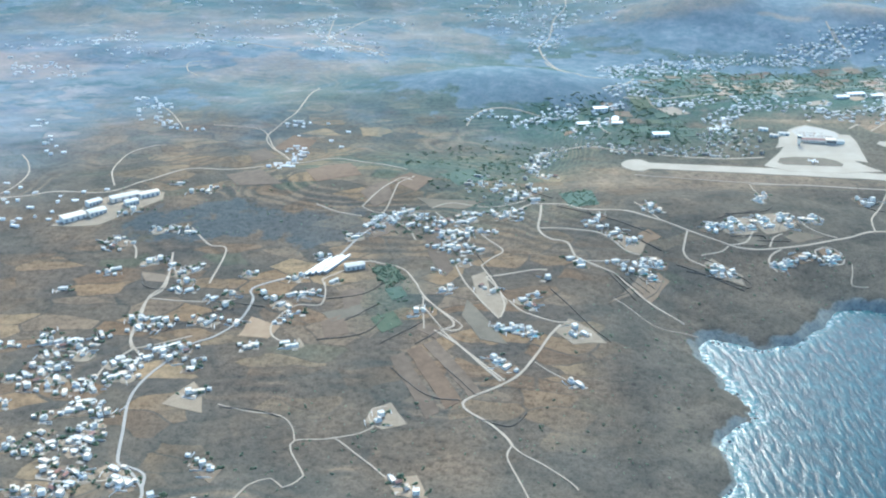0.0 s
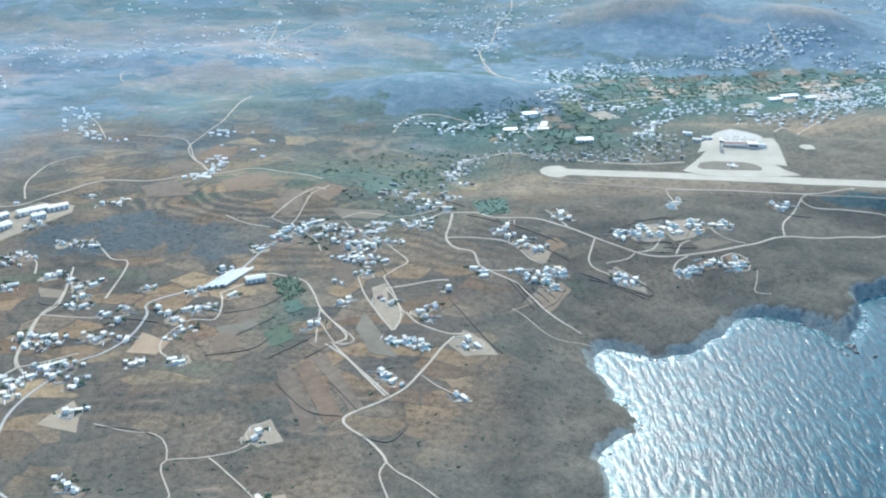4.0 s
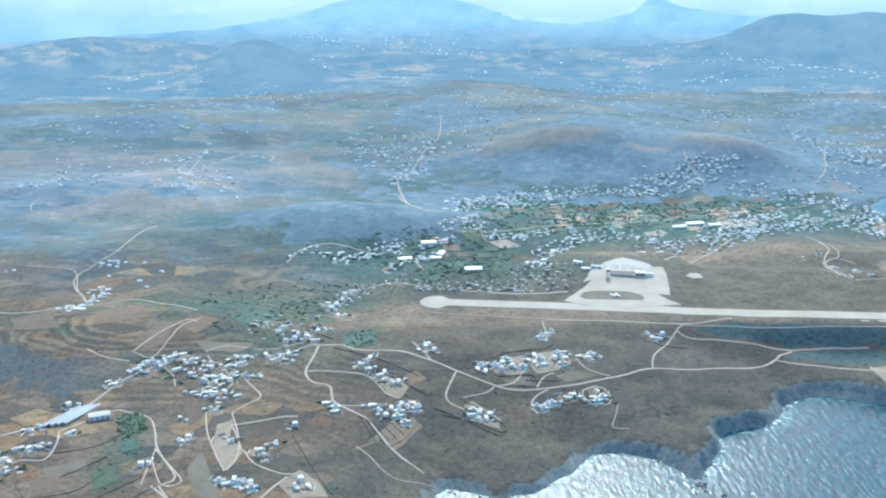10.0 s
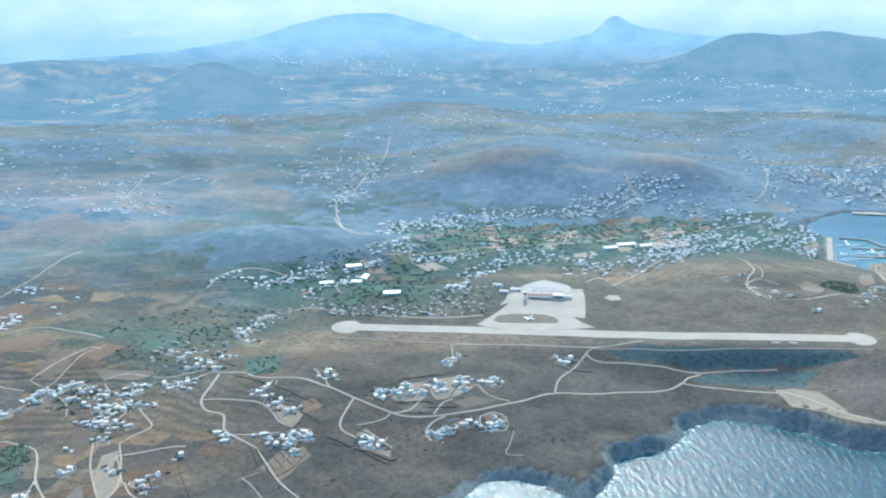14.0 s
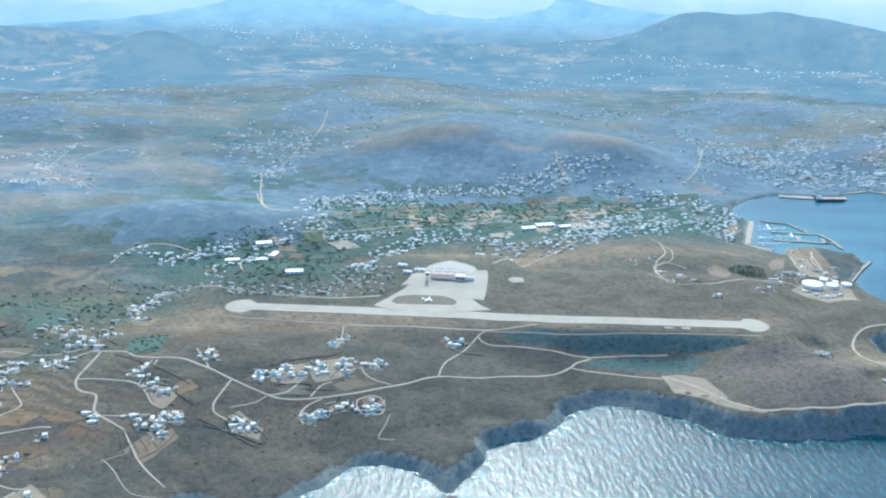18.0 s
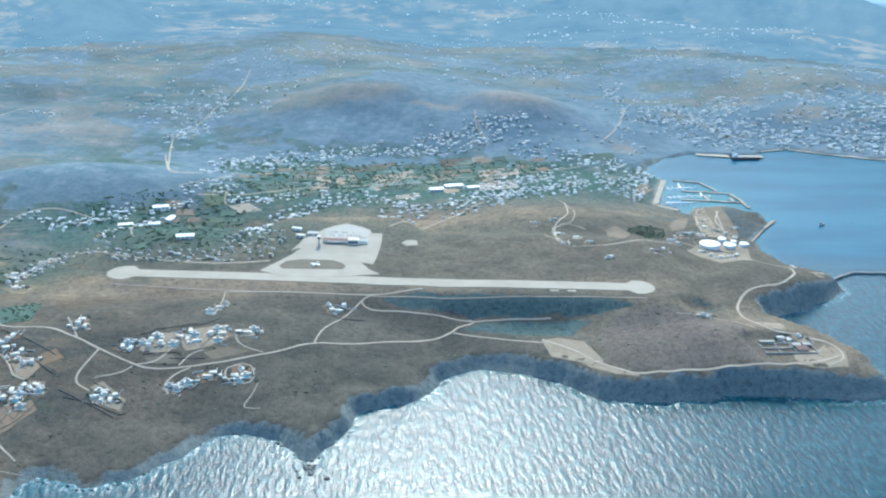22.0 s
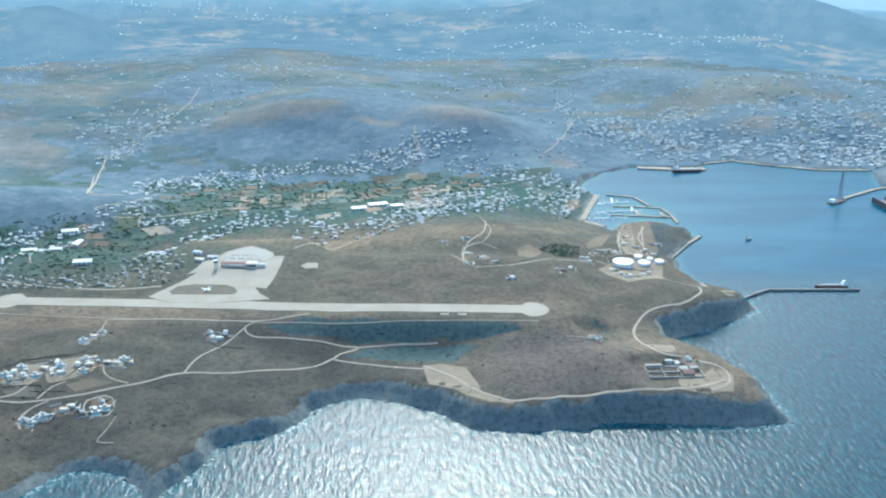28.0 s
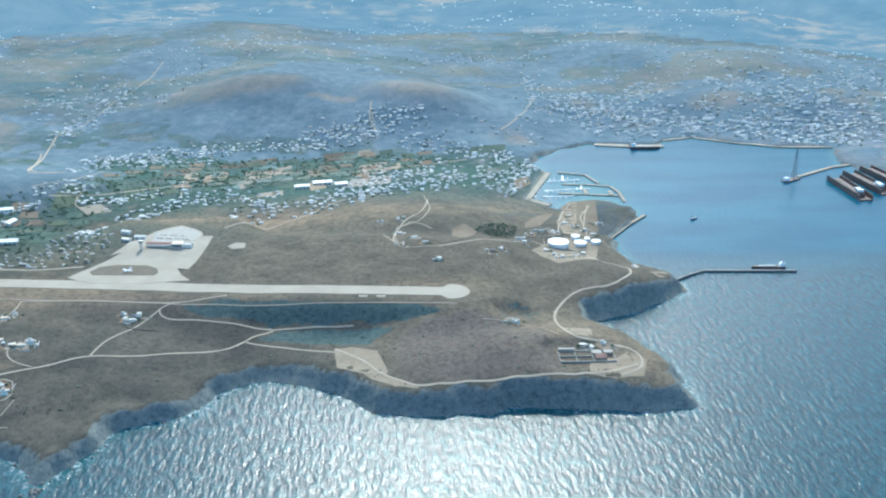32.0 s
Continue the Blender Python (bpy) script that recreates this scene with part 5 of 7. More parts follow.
def fields(name, ring):
    """Walled fields: uneven oblong plots within a ring, some left out."""
    xs, ys = [p[0] for p in ring], [p[1] for p in ring]
    w, d = {"valley_fields": (42, 34), "orchard_fields": (40, 34)}[name]
    turn = random.uniform(-0.35, 0.35)
    c, s = math.cos(turn), math.sin(turn)
    mx, my = (min(xs) + max(xs)) / 2, (min(ys) + max(ys)) / 2
    span = max(max(xs) - min(xs), max(ys) - min(ys))
    for j in range(int(span / d) + 1):
        shift = random.uniform(0, w)
        for i in range(int(span / w) + 1):
            u, v = (i - span / w / 2) * w + shift, (j - span / d / 2) * d
            px_, py_ = mx + c * u - s * v, my + s * u + c * v
            if not inside((px_, py_), ring) or random.random() < (0.25 if name == "valley_fields" else 0.5) or lie(px_, py_) < 2:
                continue
            a, b = w * random.uniform(0.36, 0.47), d * random.uniform(0.34, 0.46)
            q = []
            for e_, g in ((-a, -b), (a, -b), (a, b), (-a, b)):
                e_, g = e_ * random.uniform(0.8, 1.05), g * random.uniform(0.8, 1.05)
                q.append((px_ + c * e_ - s * g, py_ + s * e_ + c * g))
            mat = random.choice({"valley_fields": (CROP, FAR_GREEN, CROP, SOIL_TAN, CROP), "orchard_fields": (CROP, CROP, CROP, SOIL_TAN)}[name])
            if math.hypot(px_ - HUB[0], py_ - HUB[1]) > NEAR - 60:
                continue
            plate("field", q, mat, 0.35, "cropped green field" if mat is CROP else "dry harvested field", "field", "structure", 16)
fields("valley_fields", [(377, 2003), (481, 2253), (786, 2353), (1039, 2371), (1006, 2152), (805, 2099), (615, 2047), (493, 2002)])
fields("valley_fields", [(806, 2270), (983, 2380), (1169, 2383), (1187, 2276), (982, 2192), (889, 2090), (822, 2054)])
fields("orchard_fields", [(233, 1769), (265, 1947), (447, 2025), (488, 1903), (435, 1652), (320, 1645)])
plot("ochre_plot", [(-233, 1016), (-225, 1061), (-188, 1038), (-197, 1008)])
plot("tan_plot", [(-390, 1180), (-345, 1164), (-351, 1145), (-377, 1150)])
plot("dust_plot", [(-287, 875), (-263, 921), (-249, 898), (-243, 863)])
plot("dust_plot", [(42, 1166), (61, 1181), (64, 1130), (87, 1101), (72, 1052), (49, 1108)])
plot("dust_plot", [(137, 1026), (157, 1057), (181, 1034), (194, 1004), (155, 999)])
plot("dust_plot", [(-75, 852), (-68, 875), (-48, 883), (-31, 848), (-56, 839)])
plot("dust_plot", [(-50, 761), (-19, 764), (-6, 722), (-38, 735)])
plot("tan_plot", [(-235, 775), (-225, 788), (-202, 769), (-209, 746)])
plot("dust_plot", [(-166, 998), (-161, 1011), (-152, 992), (-163, 982)])
plot("tan_plot", [(210, 1100), (235, 1129), (269, 1186), (268, 1158), (241, 1123)])
plot("strip_plot", [(-17, 994), (-4, 1007), (46, 903), (32, 895)])
plot("strip_plot", [(-36, 981), (-20, 994), (26, 886), (8, 872)])
plot("strip_plot", [(-54, 966), (-39, 979), (2, 868), (-12, 855)])
plot("strip_plot", [(-26, 1047), (5, 1025), (-3, 1007), (-25, 1027)])
plot("strip_plot", [(-122, 1127), (-94, 1138), (-97, 1090), (-116, 1077)])
plot("strip_plot", [(-140, 1049), (-115, 1065), (-104, 1021), (-132, 1010)])
plot("grass_plot", [(-143, 1071), (-97, 1090), (-88, 1068), (-127, 1048)])
plot("grass_plot", [(35, 1102), (49, 1071), (61, 1041), (80, 992), (48, 1004), (28, 1057)])
plot("strip_plot", [(-111, 1325), (-80, 1347), (-61, 1297), (-91, 1276)])
plot("strip_plot", [(-20, 1283), (0, 1276), (20, 1189), (8, 1166), (-13, 1223)])
plot("strip_plot", [(-121, 1418), (-86, 1469), (-68, 1403), (-97, 1370)])
plot("strip_plot", [(-78, 1468), (-47, 1506), (-9, 1479), (-37, 1421)])
plot("grass_plot", [(-35, 1403), (67, 1393), (36, 1367), (-14, 1372)])
plot("strip_plot", [(-296, 1667), (-267, 1745), (-223, 1718), (-236, 1658)])
plot("strip_plot", [(-330, 1632), (-308, 1675), (-279, 1617), (-310, 1573)])
plot("strip_plot", [(-218, 1520), (-149, 1570), (-124, 1488), (-192, 1455)])
plot("strip_plot", [(-346, 1520), (-294, 1539), (-245, 1456), (-318, 1466)])
plot("grass_plot", [(408, 1262), (444, 1269), (451, 1250), (417, 1249)])
plot("grass_plot", [(480, 1273), (509, 1290), (540, 1278), (496, 1259)])
plot("dust_plot", [(237, 1269), (270, 1265), (282, 1245), (273, 1222), (256, 1228)])
plot("dust_plot", [(353, 1201), (365, 1213), (399, 1179), (397, 1156), (364, 1172)])
plot("dust_plot", [(398, 1282), (417, 1317), (443, 1320), (446, 1282), (422, 1268)])
plot("dust_plot", [(458, 1277), (449, 1297), (461, 1331), (503, 1347), (508, 1306), (487, 1288)])
plot("tan_plot", [(245, 1140), (272, 1162), (288, 1180), (299, 1161), (266, 1109)])
plot("tan_plot", [(276, 1271), (292, 1282), (307, 1262), (282, 1245)])
plot("dust_plot", [(948, 1319), (980, 1306), (1000, 1274), (1016, 1240), (1051, 1222), (1052, 1213), (1022, 1221), (990, 1243), (969, 1279), (947, 1298)])
plot("dust_plot", [(1285, 1230), (1333, 1276), (1356, 1257), (1341, 1217), (1302, 1209)])
plot("dust_plot", [(1269, 1675), (1343, 1750), (1397, 1718), (1368, 1616), (1302, 1591)])
plot("grass_plot", [(1355, 1866), (1405, 2057), (1468, 2072), (1419, 1812), (1378, 1724), (1346, 1766)])
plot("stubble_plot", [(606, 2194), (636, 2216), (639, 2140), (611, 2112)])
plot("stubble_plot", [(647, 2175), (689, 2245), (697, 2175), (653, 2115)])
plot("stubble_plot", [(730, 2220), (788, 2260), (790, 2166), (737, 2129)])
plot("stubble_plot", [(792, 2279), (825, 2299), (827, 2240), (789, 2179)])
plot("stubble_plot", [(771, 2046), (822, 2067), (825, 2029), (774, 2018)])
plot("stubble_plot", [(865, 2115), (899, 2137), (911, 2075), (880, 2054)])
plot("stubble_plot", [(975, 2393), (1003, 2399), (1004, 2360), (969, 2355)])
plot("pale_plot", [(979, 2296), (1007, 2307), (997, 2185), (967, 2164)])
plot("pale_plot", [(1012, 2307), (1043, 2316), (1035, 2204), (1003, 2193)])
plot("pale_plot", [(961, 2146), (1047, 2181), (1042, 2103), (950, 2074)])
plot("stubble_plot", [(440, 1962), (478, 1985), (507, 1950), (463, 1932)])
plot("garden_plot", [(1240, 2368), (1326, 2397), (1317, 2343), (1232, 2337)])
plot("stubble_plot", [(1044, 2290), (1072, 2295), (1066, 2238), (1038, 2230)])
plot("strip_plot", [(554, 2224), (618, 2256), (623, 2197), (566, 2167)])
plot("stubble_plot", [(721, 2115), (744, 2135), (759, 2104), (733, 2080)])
plot("garden_plot", [(505, 2077), (565, 2116), (576, 2015), (518, 1990)])
plot("garden_plot", [(386, 2019), (413, 2047), (451, 1978), (397, 1938)])
plot("strip_plot", [(659, 2290), (784, 2354), (794, 2321), (670, 2255)])
plot("garden_plot", [(689, 2145), (723, 2186), (730, 2120), (692, 2100)])
plot("garden_plot", [(823, 2123), (865, 2162), (874, 2093), (835, 2076)])
plot("strip_plot", [(896, 2375), (967, 2387), (974, 2347), (896, 2326)])
plot("dust_plot", [(942, 1329), (965, 1334), (1001, 1318), (1014, 1257), (1005, 1242), (977, 1258), (948, 1279)])
plot("dust_plot", [(1390, 1994), (1415, 1997), (1377, 1816), (1384, 1779), (1345, 1760), (1344, 1838)])
plot("tan_plot", [(1280, 1811), (1322, 1892), (1351, 1907), (1308, 1802), (1275, 1777)])
plot("tan_plot", [(1141, 1754), (1165, 1778), (1187, 1743), (1155, 1689), (1136, 1709)])
plot("ochre_plot", [(1307, 2132), (1341, 2165), (1341, 2118), (1300, 2071)])
plot("dust_plot", [(1278, 1254), (1324, 1263), (1348, 1250), (1335, 1217), (1302, 1210), (1271, 1218)])
plot("dust_plot", [(1259, 1350), (1299, 1346), (1296, 1311), (1265, 1316)])
plot("garden_plot", [(-82, 1055), (-55, 1072), (-42, 1042), (-66, 1020)])
plot("garden_plot", [(-69, 1132), (-48, 1137), (-39, 1110), (-58, 1100)])
plot("garden_plot", [(-90, 1197), (-61, 1204), (-43, 1161), (-68, 1141)])
plot("garden_plot", [(181, 1416), (233, 1435), (236, 1368), (193, 1357)])
plot("garden_plot", [(-2, 1504), (57, 1556), (79, 1490), (29, 1451)])
plot("dust_plot", [(1443, 1565), (1478, 1578), (1517, 1593), (1493, 1549), (1461, 1534)])
# ---------------------------------------------------------------- where the houses stand
hamlet("south village", 20, [(-428, 990), (-421, 997), (-408, 988), (-400, 973), (-420, 1003), (-394, 1004), (-392, 1017), (-439, 970), (-427, 970), (-431, 932), (-427, 945), (-416, 940), (-414, 952), (-430, 914), (-414, 903), (-393, 895), (-386, 909), (-384, 921), (-397, 846), (-393, 856), (-375, 861), (-368, 866), (-343, 854), (-337, 859)])
hamlet("south village", -25, [(-354, 827), (-351, 812), (-339, 808), (-339, 793), (-357, 807), (-340, 818), (-345, 788), (-331, 779), (-351, 755), (-342, 750), (-335, 755), (-325, 748), (-334, 738), (-347, 731), (-337, 723), (-302, 764), (-295, 750), (-298, 741), (-289, 740), (-283, 744), (-390, 820), (-381, 791), (-369, 773)])
hamlet("south village", 30, [(-367, 1053), (-354, 1056), (-339, 1052), (-325, 1050), (-341, 1034), (-329, 1038), (-354, 1033), (-311, 993), (-320, 990), (-303, 997), (-327, 972), (-357, 967), (-348, 962), (-361, 958), (-337, 962), (-352, 930), (-345, 937), (-338, 950)])
hamlet("south village", 28, [(-490, 994), (-460, 1012), (-450, 1022), (-451, 998), (-436, 1000), (-444, 944), (-446, 926), (-459, 920), (-411, 920), (-434, 902), (-367, 905), (-360, 920), (-338, 929), (-445, 869), (-367, 878), (-357, 875), (-343, 833), (-392, 785), (-374, 802), (-366, 760), (-414, 806), (-415, 796), (-380, 729), (-369, 725), (-354, 724), (-312, 982), (-301, 968), (-294, 992), (-286, 984)])
hamlet("roadside hamlet", 40, [(-352, 1195), (-336, 1171), (-323, 1148), (-328, 1126), (-319, 1179), (-312, 1193), (-314, 1125), (-279, 1101), (-261, 1085), (-258, 1114), (-219, 1114), (-204, 1102), (-194, 1090), (-247, 1170), (-178, 1168), (-185, 1158), (-184, 1114), (-170, 1117), (-159, 1125), (-135, 1152), (-170, 1071), (-184, 1049), (-269, 1054), (-274, 1046), (-285, 1052)])
hamlet("roadside hamlet", 10, [(-460, 1260), (-449, 1274), (-435, 1265), (-449, 1251), (-387, 1207), (-374, 1215), (-434, 1179), (-426, 1188), (-475, 1130), (-398, 1304), (-381, 1306), (-355, 1294), (-371, 1309), (-273, 947), (-272, 959), (-263, 897), (-254, 900), (-410, 1479), (-384, 1444), (-358, 1445), (-348, 1459), (-453, 1370), (-462, 1357)])
hamlet("lone farms", 15, [(-222, 776), (-213, 769), (-229, 784), (-36, 752), (-42, 757), (-28, 745), (-19, 735), (-58, 862), (-61, 853), (-27, 1070), (-19, 1073), (14, 1134), (6, 1126), (2, 1180), (-175, 997), (-167, 991), (-210, 993), (-218, 988), (-217, 717), (-257, 724), (-240, 1046)])
hamlet("hillside villas", 25, [(54, 1137), (68, 1121), (123, 1114), (105, 1101), (112, 1088), (118, 1085), (71, 1028), (80, 1024), (89, 1026), (98, 1028), (106, 1025), (109, 1015), (62, 964), (68, 955), (75, 946), (161, 1035), (171, 1022), (156, 1020), (144, 922), (152, 918), (141, 1159)])
hamlet("upper village", 35, [(-97, 1322), (-92, 1332), (-86, 1338), (-81, 1344), (-71, 1337), (-64, 1344), (-57, 1352), (-52, 1355), (-42, 1360), (-66, 1328), (-94, 1304), (-88, 1313), (-41, 1318), (-31, 1334), (-27, 1343), (-18, 1334), (-8, 1317), (-3, 1300), (7, 1320), (14, 1329), (26, 1340), (37, 1348), (50, 1347), (47, 1329), (31, 1323)])
hamlet("upper village", 20, [(-117, 1279), (-124, 1287), (-160, 1224), (-154, 1213), (3, 1246), (10, 1253), (18, 1255), (26, 1248), (20, 1275), (13, 1265), (30, 1290), (41, 1296), (39, 1281), (57, 1240), (31, 1236), (37, 1253), (-5, 1253), (-18, 1300), (3, 1284), (14, 1291), (57, 1294), (69, 1290), (34, 1204), (26, 1213), (82, 1344), (91, 1335), (78, 1354)])
hamlet("headland estate", 10, [(217, 1305), (224, 1312), (228, 1320), (226, 1292), (244, 1274), (249, 1282), (260, 1252), (269, 1257), (250, 1262), (235, 1205), (245, 1193), (254, 1186), (260, 1199), (270, 1191), (273, 1208), (281, 1201), (286, 1209), (292, 1197), (268, 1180), (278, 1167), (188, 1201), (175, 1211), (188, 1191)])
hamlet("headland estate", 0, [(376, 1285), (387, 1281), (381, 1292), (401, 1294), (411, 1298), (424, 1292), (409, 1286), (416, 1309), (439, 1291), (446, 1309), (456, 1304), (464, 1315), (469, 1300), (458, 1324), (486, 1317), (493, 1332), (501, 1320), (496, 1304), (521, 1327), (534, 1326), (541, 1336)])
hamlet("cove villas", 5, [(365, 1191), (373, 1186), (381, 1178), (371, 1177), (386, 1184), (361, 1182), (448, 1203), (457, 1200), (463, 1208), (469, 1212), (491, 1223), (498, 1230), (525, 1228), (533, 1241), (539, 1229), (530, 1220), (476, 1388), (487, 1405), (496, 1421), (648, 1419), (657, 1415), (643, 1429), (665, 1426), (308, 1356), (317, 1336), (306, 1343)])
hamlet("airfield village", -10, [(149, 1553), (155, 1573), (160, 1595), (168, 1619), (170, 1646), (168, 1527), (187, 1523), (146, 1589), (176, 1660), (183, 1671), (91, 1453), (85, 1434), (64, 1459), (116, 1423), (131, 1411), (144, 1395), (114, 1403), (101, 1395), (146, 1427), (155, 1439), (97, 1347), (110, 1354), (120, 1358), (109, 1334)])
hamlet("depot quarter", -5, [(1281, 1747), (1301, 1764), (1256, 1725), (1262, 1705), (1323, 1769), (1360, 1834), (1378, 1884), (1371, 1815), (1389, 1799), (1401, 1785), (1422, 1840), (1296, 1676), (1304, 1649), (1314, 1628), (1335, 1638), (1358, 1668), (1212, 1632), (1194, 1611), (1046, 1727), (1050, 1649), (1071, 1686), (1087, 1659), (1047, 1801), (1011, 1797)])
hamlet("cape buildings", 8, [(1278, 1297), (1289, 1293), (1307, 1300), (1192, 1372), (1199, 1369), (1105, 1578), (1426, 1586), (1462, 1712)])
town("valley_houses", 62, [(281, 1656), (464, 1651), (466, 1593), (302, 1606)])
town("valley_houses", 50, [(466, 1696), (531, 1752), (568, 1722), (551, 1602), (471, 1593)])
town("valley_houses", 26, [(510, 1907), (619, 2027), (626, 1991), (542, 1887)])
town("valley_houses", 34, [(145, 1590), (188, 1706), (280, 1668), (281, 1644), (224, 1645), (175, 1567)])
town("valley_houses", 30, [(29, 1492), (65, 1530), (116, 1487), (143, 1541), (155, 1460), (114, 1399), (48, 1403)])
town("valley_houses", 24, [(46, 1849), (93, 1900), (163, 1845), (166, 1816), (98, 1861)])
town("valley_houses", 20, [(163, 1845), (223, 1910), (265, 1936), (267, 1902), (206, 1846)])
town("valley_houses", 12, [(231, 1800), (275, 1760), (280, 1668), (237, 1722)])
town("valley_houses", 62, [(620, 2090), (833, 2054), (814, 1884), (741, 1775), (724, 1980), (612, 2020)])
town("valley_houses", 70, [(922, 2121), (1142, 2257), (1115, 2098), (911, 2028)])
town("valley_houses", 26, [(330, 2029), (427, 2148), (449, 2065), (366, 1972)])
town("valley_houses", 70, [(835, 1870), (937, 2021), (1173, 2117), (1340, 2183), (1333, 2134), (1050, 2008), (897, 1890)])
town("slope_town", 95, [(364, 2275), (517, 2430), (783, 2429), (777, 2387), (606, 2336), (454, 2237), (377, 2211)])
town("slope_town", 62, [(780, 2404), (897, 2506), (986, 2514), (1011, 2460), (934, 2402), (789, 2376)])
town("slope_town", 60, [(963, 2584), (1120, 2582), (1162, 2514), (1032, 2460), (980, 2484)])
town("slope_town", 60, [(205, 2633), (345, 2855), (362, 2674), (304, 2551), (242, 2498)])
town("slope_town", 80, [(47, 2932), (205, 3061), (361, 2927), (362, 2715), (95, 2775)])
town("slope_town", 50, [(1023, 2310), (1180, 2377), (1223, 2298), (1298, 2279), (1235, 2183), (994, 2112)])
town("slope_town", 40, [(-399, 2763), (-271, 2814), (-159, 2530), (-135, 2373), (-247, 2400)])
town("slope_town", 22, [(-650, 2618), (-491, 2578), (-430, 2431), (-557, 2375)])
town("slope_town", 40, [(775, 2483), (1033, 2581), (1092, 2485), (1005, 2396), (809, 2381)])
town("slope_town", 45, [(1226, 3274), (1584, 3472), (1490, 2885), (1380, 2787), (1284, 3102)])
town("slope_town", 40, [(1500, 3035), (1594, 2889), (1545, 2596), (1368, 2478)])
town("slope_town", 60, [(1132, 2551), (1272, 2656), (1475, 2702), (1395, 2364), (1237, 2293), (1131, 2372)])
town("valley_houses", 60, [(871, 2045), (1036, 2213), (1185, 2302), (1390, 2348), (1391, 2302), (1149, 2134), (882, 1966)])
town("slope_town", 40, [(432, 3192), (562, 3253), (527, 2629), (440, 2740)])
town("slope_town", 80, [(1241, 2084), (1343, 2200), (1394, 2273), (1313, 2089), (1278, 2008)])
town("harbour_town", 260, [(1558, 2858), (1800, 2973), (1923, 2830), (1839, 2503), (1747, 2487), (1549, 2506), (1494, 2679)])
town("harbour_town", 420, [(1953, 2921), (2566, 2990), (2264, 2385), (2039, 2418), (1839, 2503)])
town("harbour_town", 160, [(1881, 2591), (2358, 2578), (2252, 2362), (2037, 2413), (1849, 2491)])
town("harbour_town", 150, [(1855, 3191), (2446, 3418), (2763, 3369), (2520, 2901), (1953, 2822)])
town("far_hamlets", 40, [(159, 2760), (275, 3044), (378, 2878), (348, 2520), (241, 2650)])
town("far_hamlets", 150, [(44, 2961), (506, 3797), (809, 3824), (677, 2933), (378, 2927)])
town("far_hamlets", 20, [(-373, 2376), (-309, 2647), (-134, 2437), (-119, 2293), (-275, 2303)])
town("far_hamlets", 120, [(-792, 3300), (-272, 4174), (94, 3625), (50, 2909), (-340, 2838), (-593, 2802)])
town("far_hamlets", 170, [(776, 3926), (1791, 4538), (1480, 3212), (1060, 2985), (713, 2953)])
town("far_hamlets", 120, [(1700, 4241), (2341, 3965), (1834, 2898), (1414, 2850)])
town("far_hamlets", 60, [(-821, 3084), (-619, 3092), (-420, 2575), (-563, 2393)])
town("far_hamlets", 120, [(-527, 6614), (593, 6140), (1215, 4882), (1675, 4113), (1237, 3714), (174, 3975), (-301, 4649)])
town("far_hamlets", 60, [(-687, 7210), (-184, 7365), (774, 6990), (567, 5251), (-328, 5894)])
town("far_hamlets", 60, [(976, 5227), (2088, 6057), (2176, 4517), (2010, 4392), (1182, 4682)])
town("far_hamlets", 90, [(1867, 4564), (2920, 4460), (2478, 3576), (1623, 3335)])
town("far_hamlets", 60, [(-584, 4009), (269, 3877), (901, 3931), (512, 3235), (-279, 3031)])
town("west_hamlets", 26, [(-714, 1520), (-588, 1478), (-509, 1454), (-503, 1377), (-560, 1324), (-641, 1342)])
town("west_hamlets", 14, [(-697, 2030), (-554, 1982), (-467, 1804), (-556, 1820)])
town("west_hamlets", 12, [(-661, 1391), (-627, 1460), (-601, 1436), (-585, 1323), (-624, 1301)])
town("west_hamlets", 9, [(-318, 1806), (-235, 1827), (-81, 1726), (-136, 1646), (-251, 1624)])
town("west_hamlets", 40, [(-1116, 2516), (-783, 2603), (-687, 2301), (-944, 2086)])
along("valley_houses", 103, 8, [(463, 1692), (511, 1756), (574, 1925), (645, 2001), (761, 2000), (806, 1943), (874, 1978), (979, 2038), (1030, 2049)])
along("valley_houses", 41, 11, [(385, 2028), (412, 2055), (462, 1981), (518, 2007), (576, 2061)])
along("slope_town", 138, 18, [(359, 2294), (475, 2334), (581, 2362), (664, 2394), (775, 2414), (861, 2430), (949, 2459), (1025, 2486)])
along("slope_town", 50, 13, [(368, 2181), (451, 2265), (554, 2302), (660, 2327)])
along("slope_town", 51, 22, [(878, 2519), (941, 2506), (1019, 2541), (1084, 2575), (1133, 2559)])
along("slope_town", 80, 22, [(1090, 2447), (1196, 2359), (1308, 2314), (1362, 2229)])
along("valley_houses", 69, 8, [(975, 2017), (1087, 2083), (1207, 2155), (1351, 2197)])
along("slope_town", 34, 18, [(1493, 3148), (1480, 2970), (1477, 2860), (1425, 2701)])
along("slope_town", 73, 22, [(1484, 2729), (1548, 2680), (1630, 2643), (1687, 2666)])
along("harbour_town", 36, 40, [(1624, 2546), (1714, 2580), (1797, 2556), (1884, 2578)])
along("valley_houses", 34, 11, [(245, 1761), (269, 1765), (306, 1792), (323, 1911), (378, 1974)])
along("valley_houses", 41, 11, [(135, 1856), (174, 1841), (220, 1884), (281, 1901)])
along("far_hamlets", 14, 20, [(277, 2608), (255, 2439)])
along("far_hamlets", 40, 50, [(219, 2878), (274, 2805), (336, 2803), (413, 2842)])
along("far_hamlets", 26, 40, [(95, 2909), (171, 2878), (181, 2678)])
along("far_hamlets", 60, 90, [(433, 3198), (522, 3264), (579, 3492), (725, 3697)])
along("far_hamlets", 30, 60, [(933, 3913), (1228, 4385), (1240, 3893)])
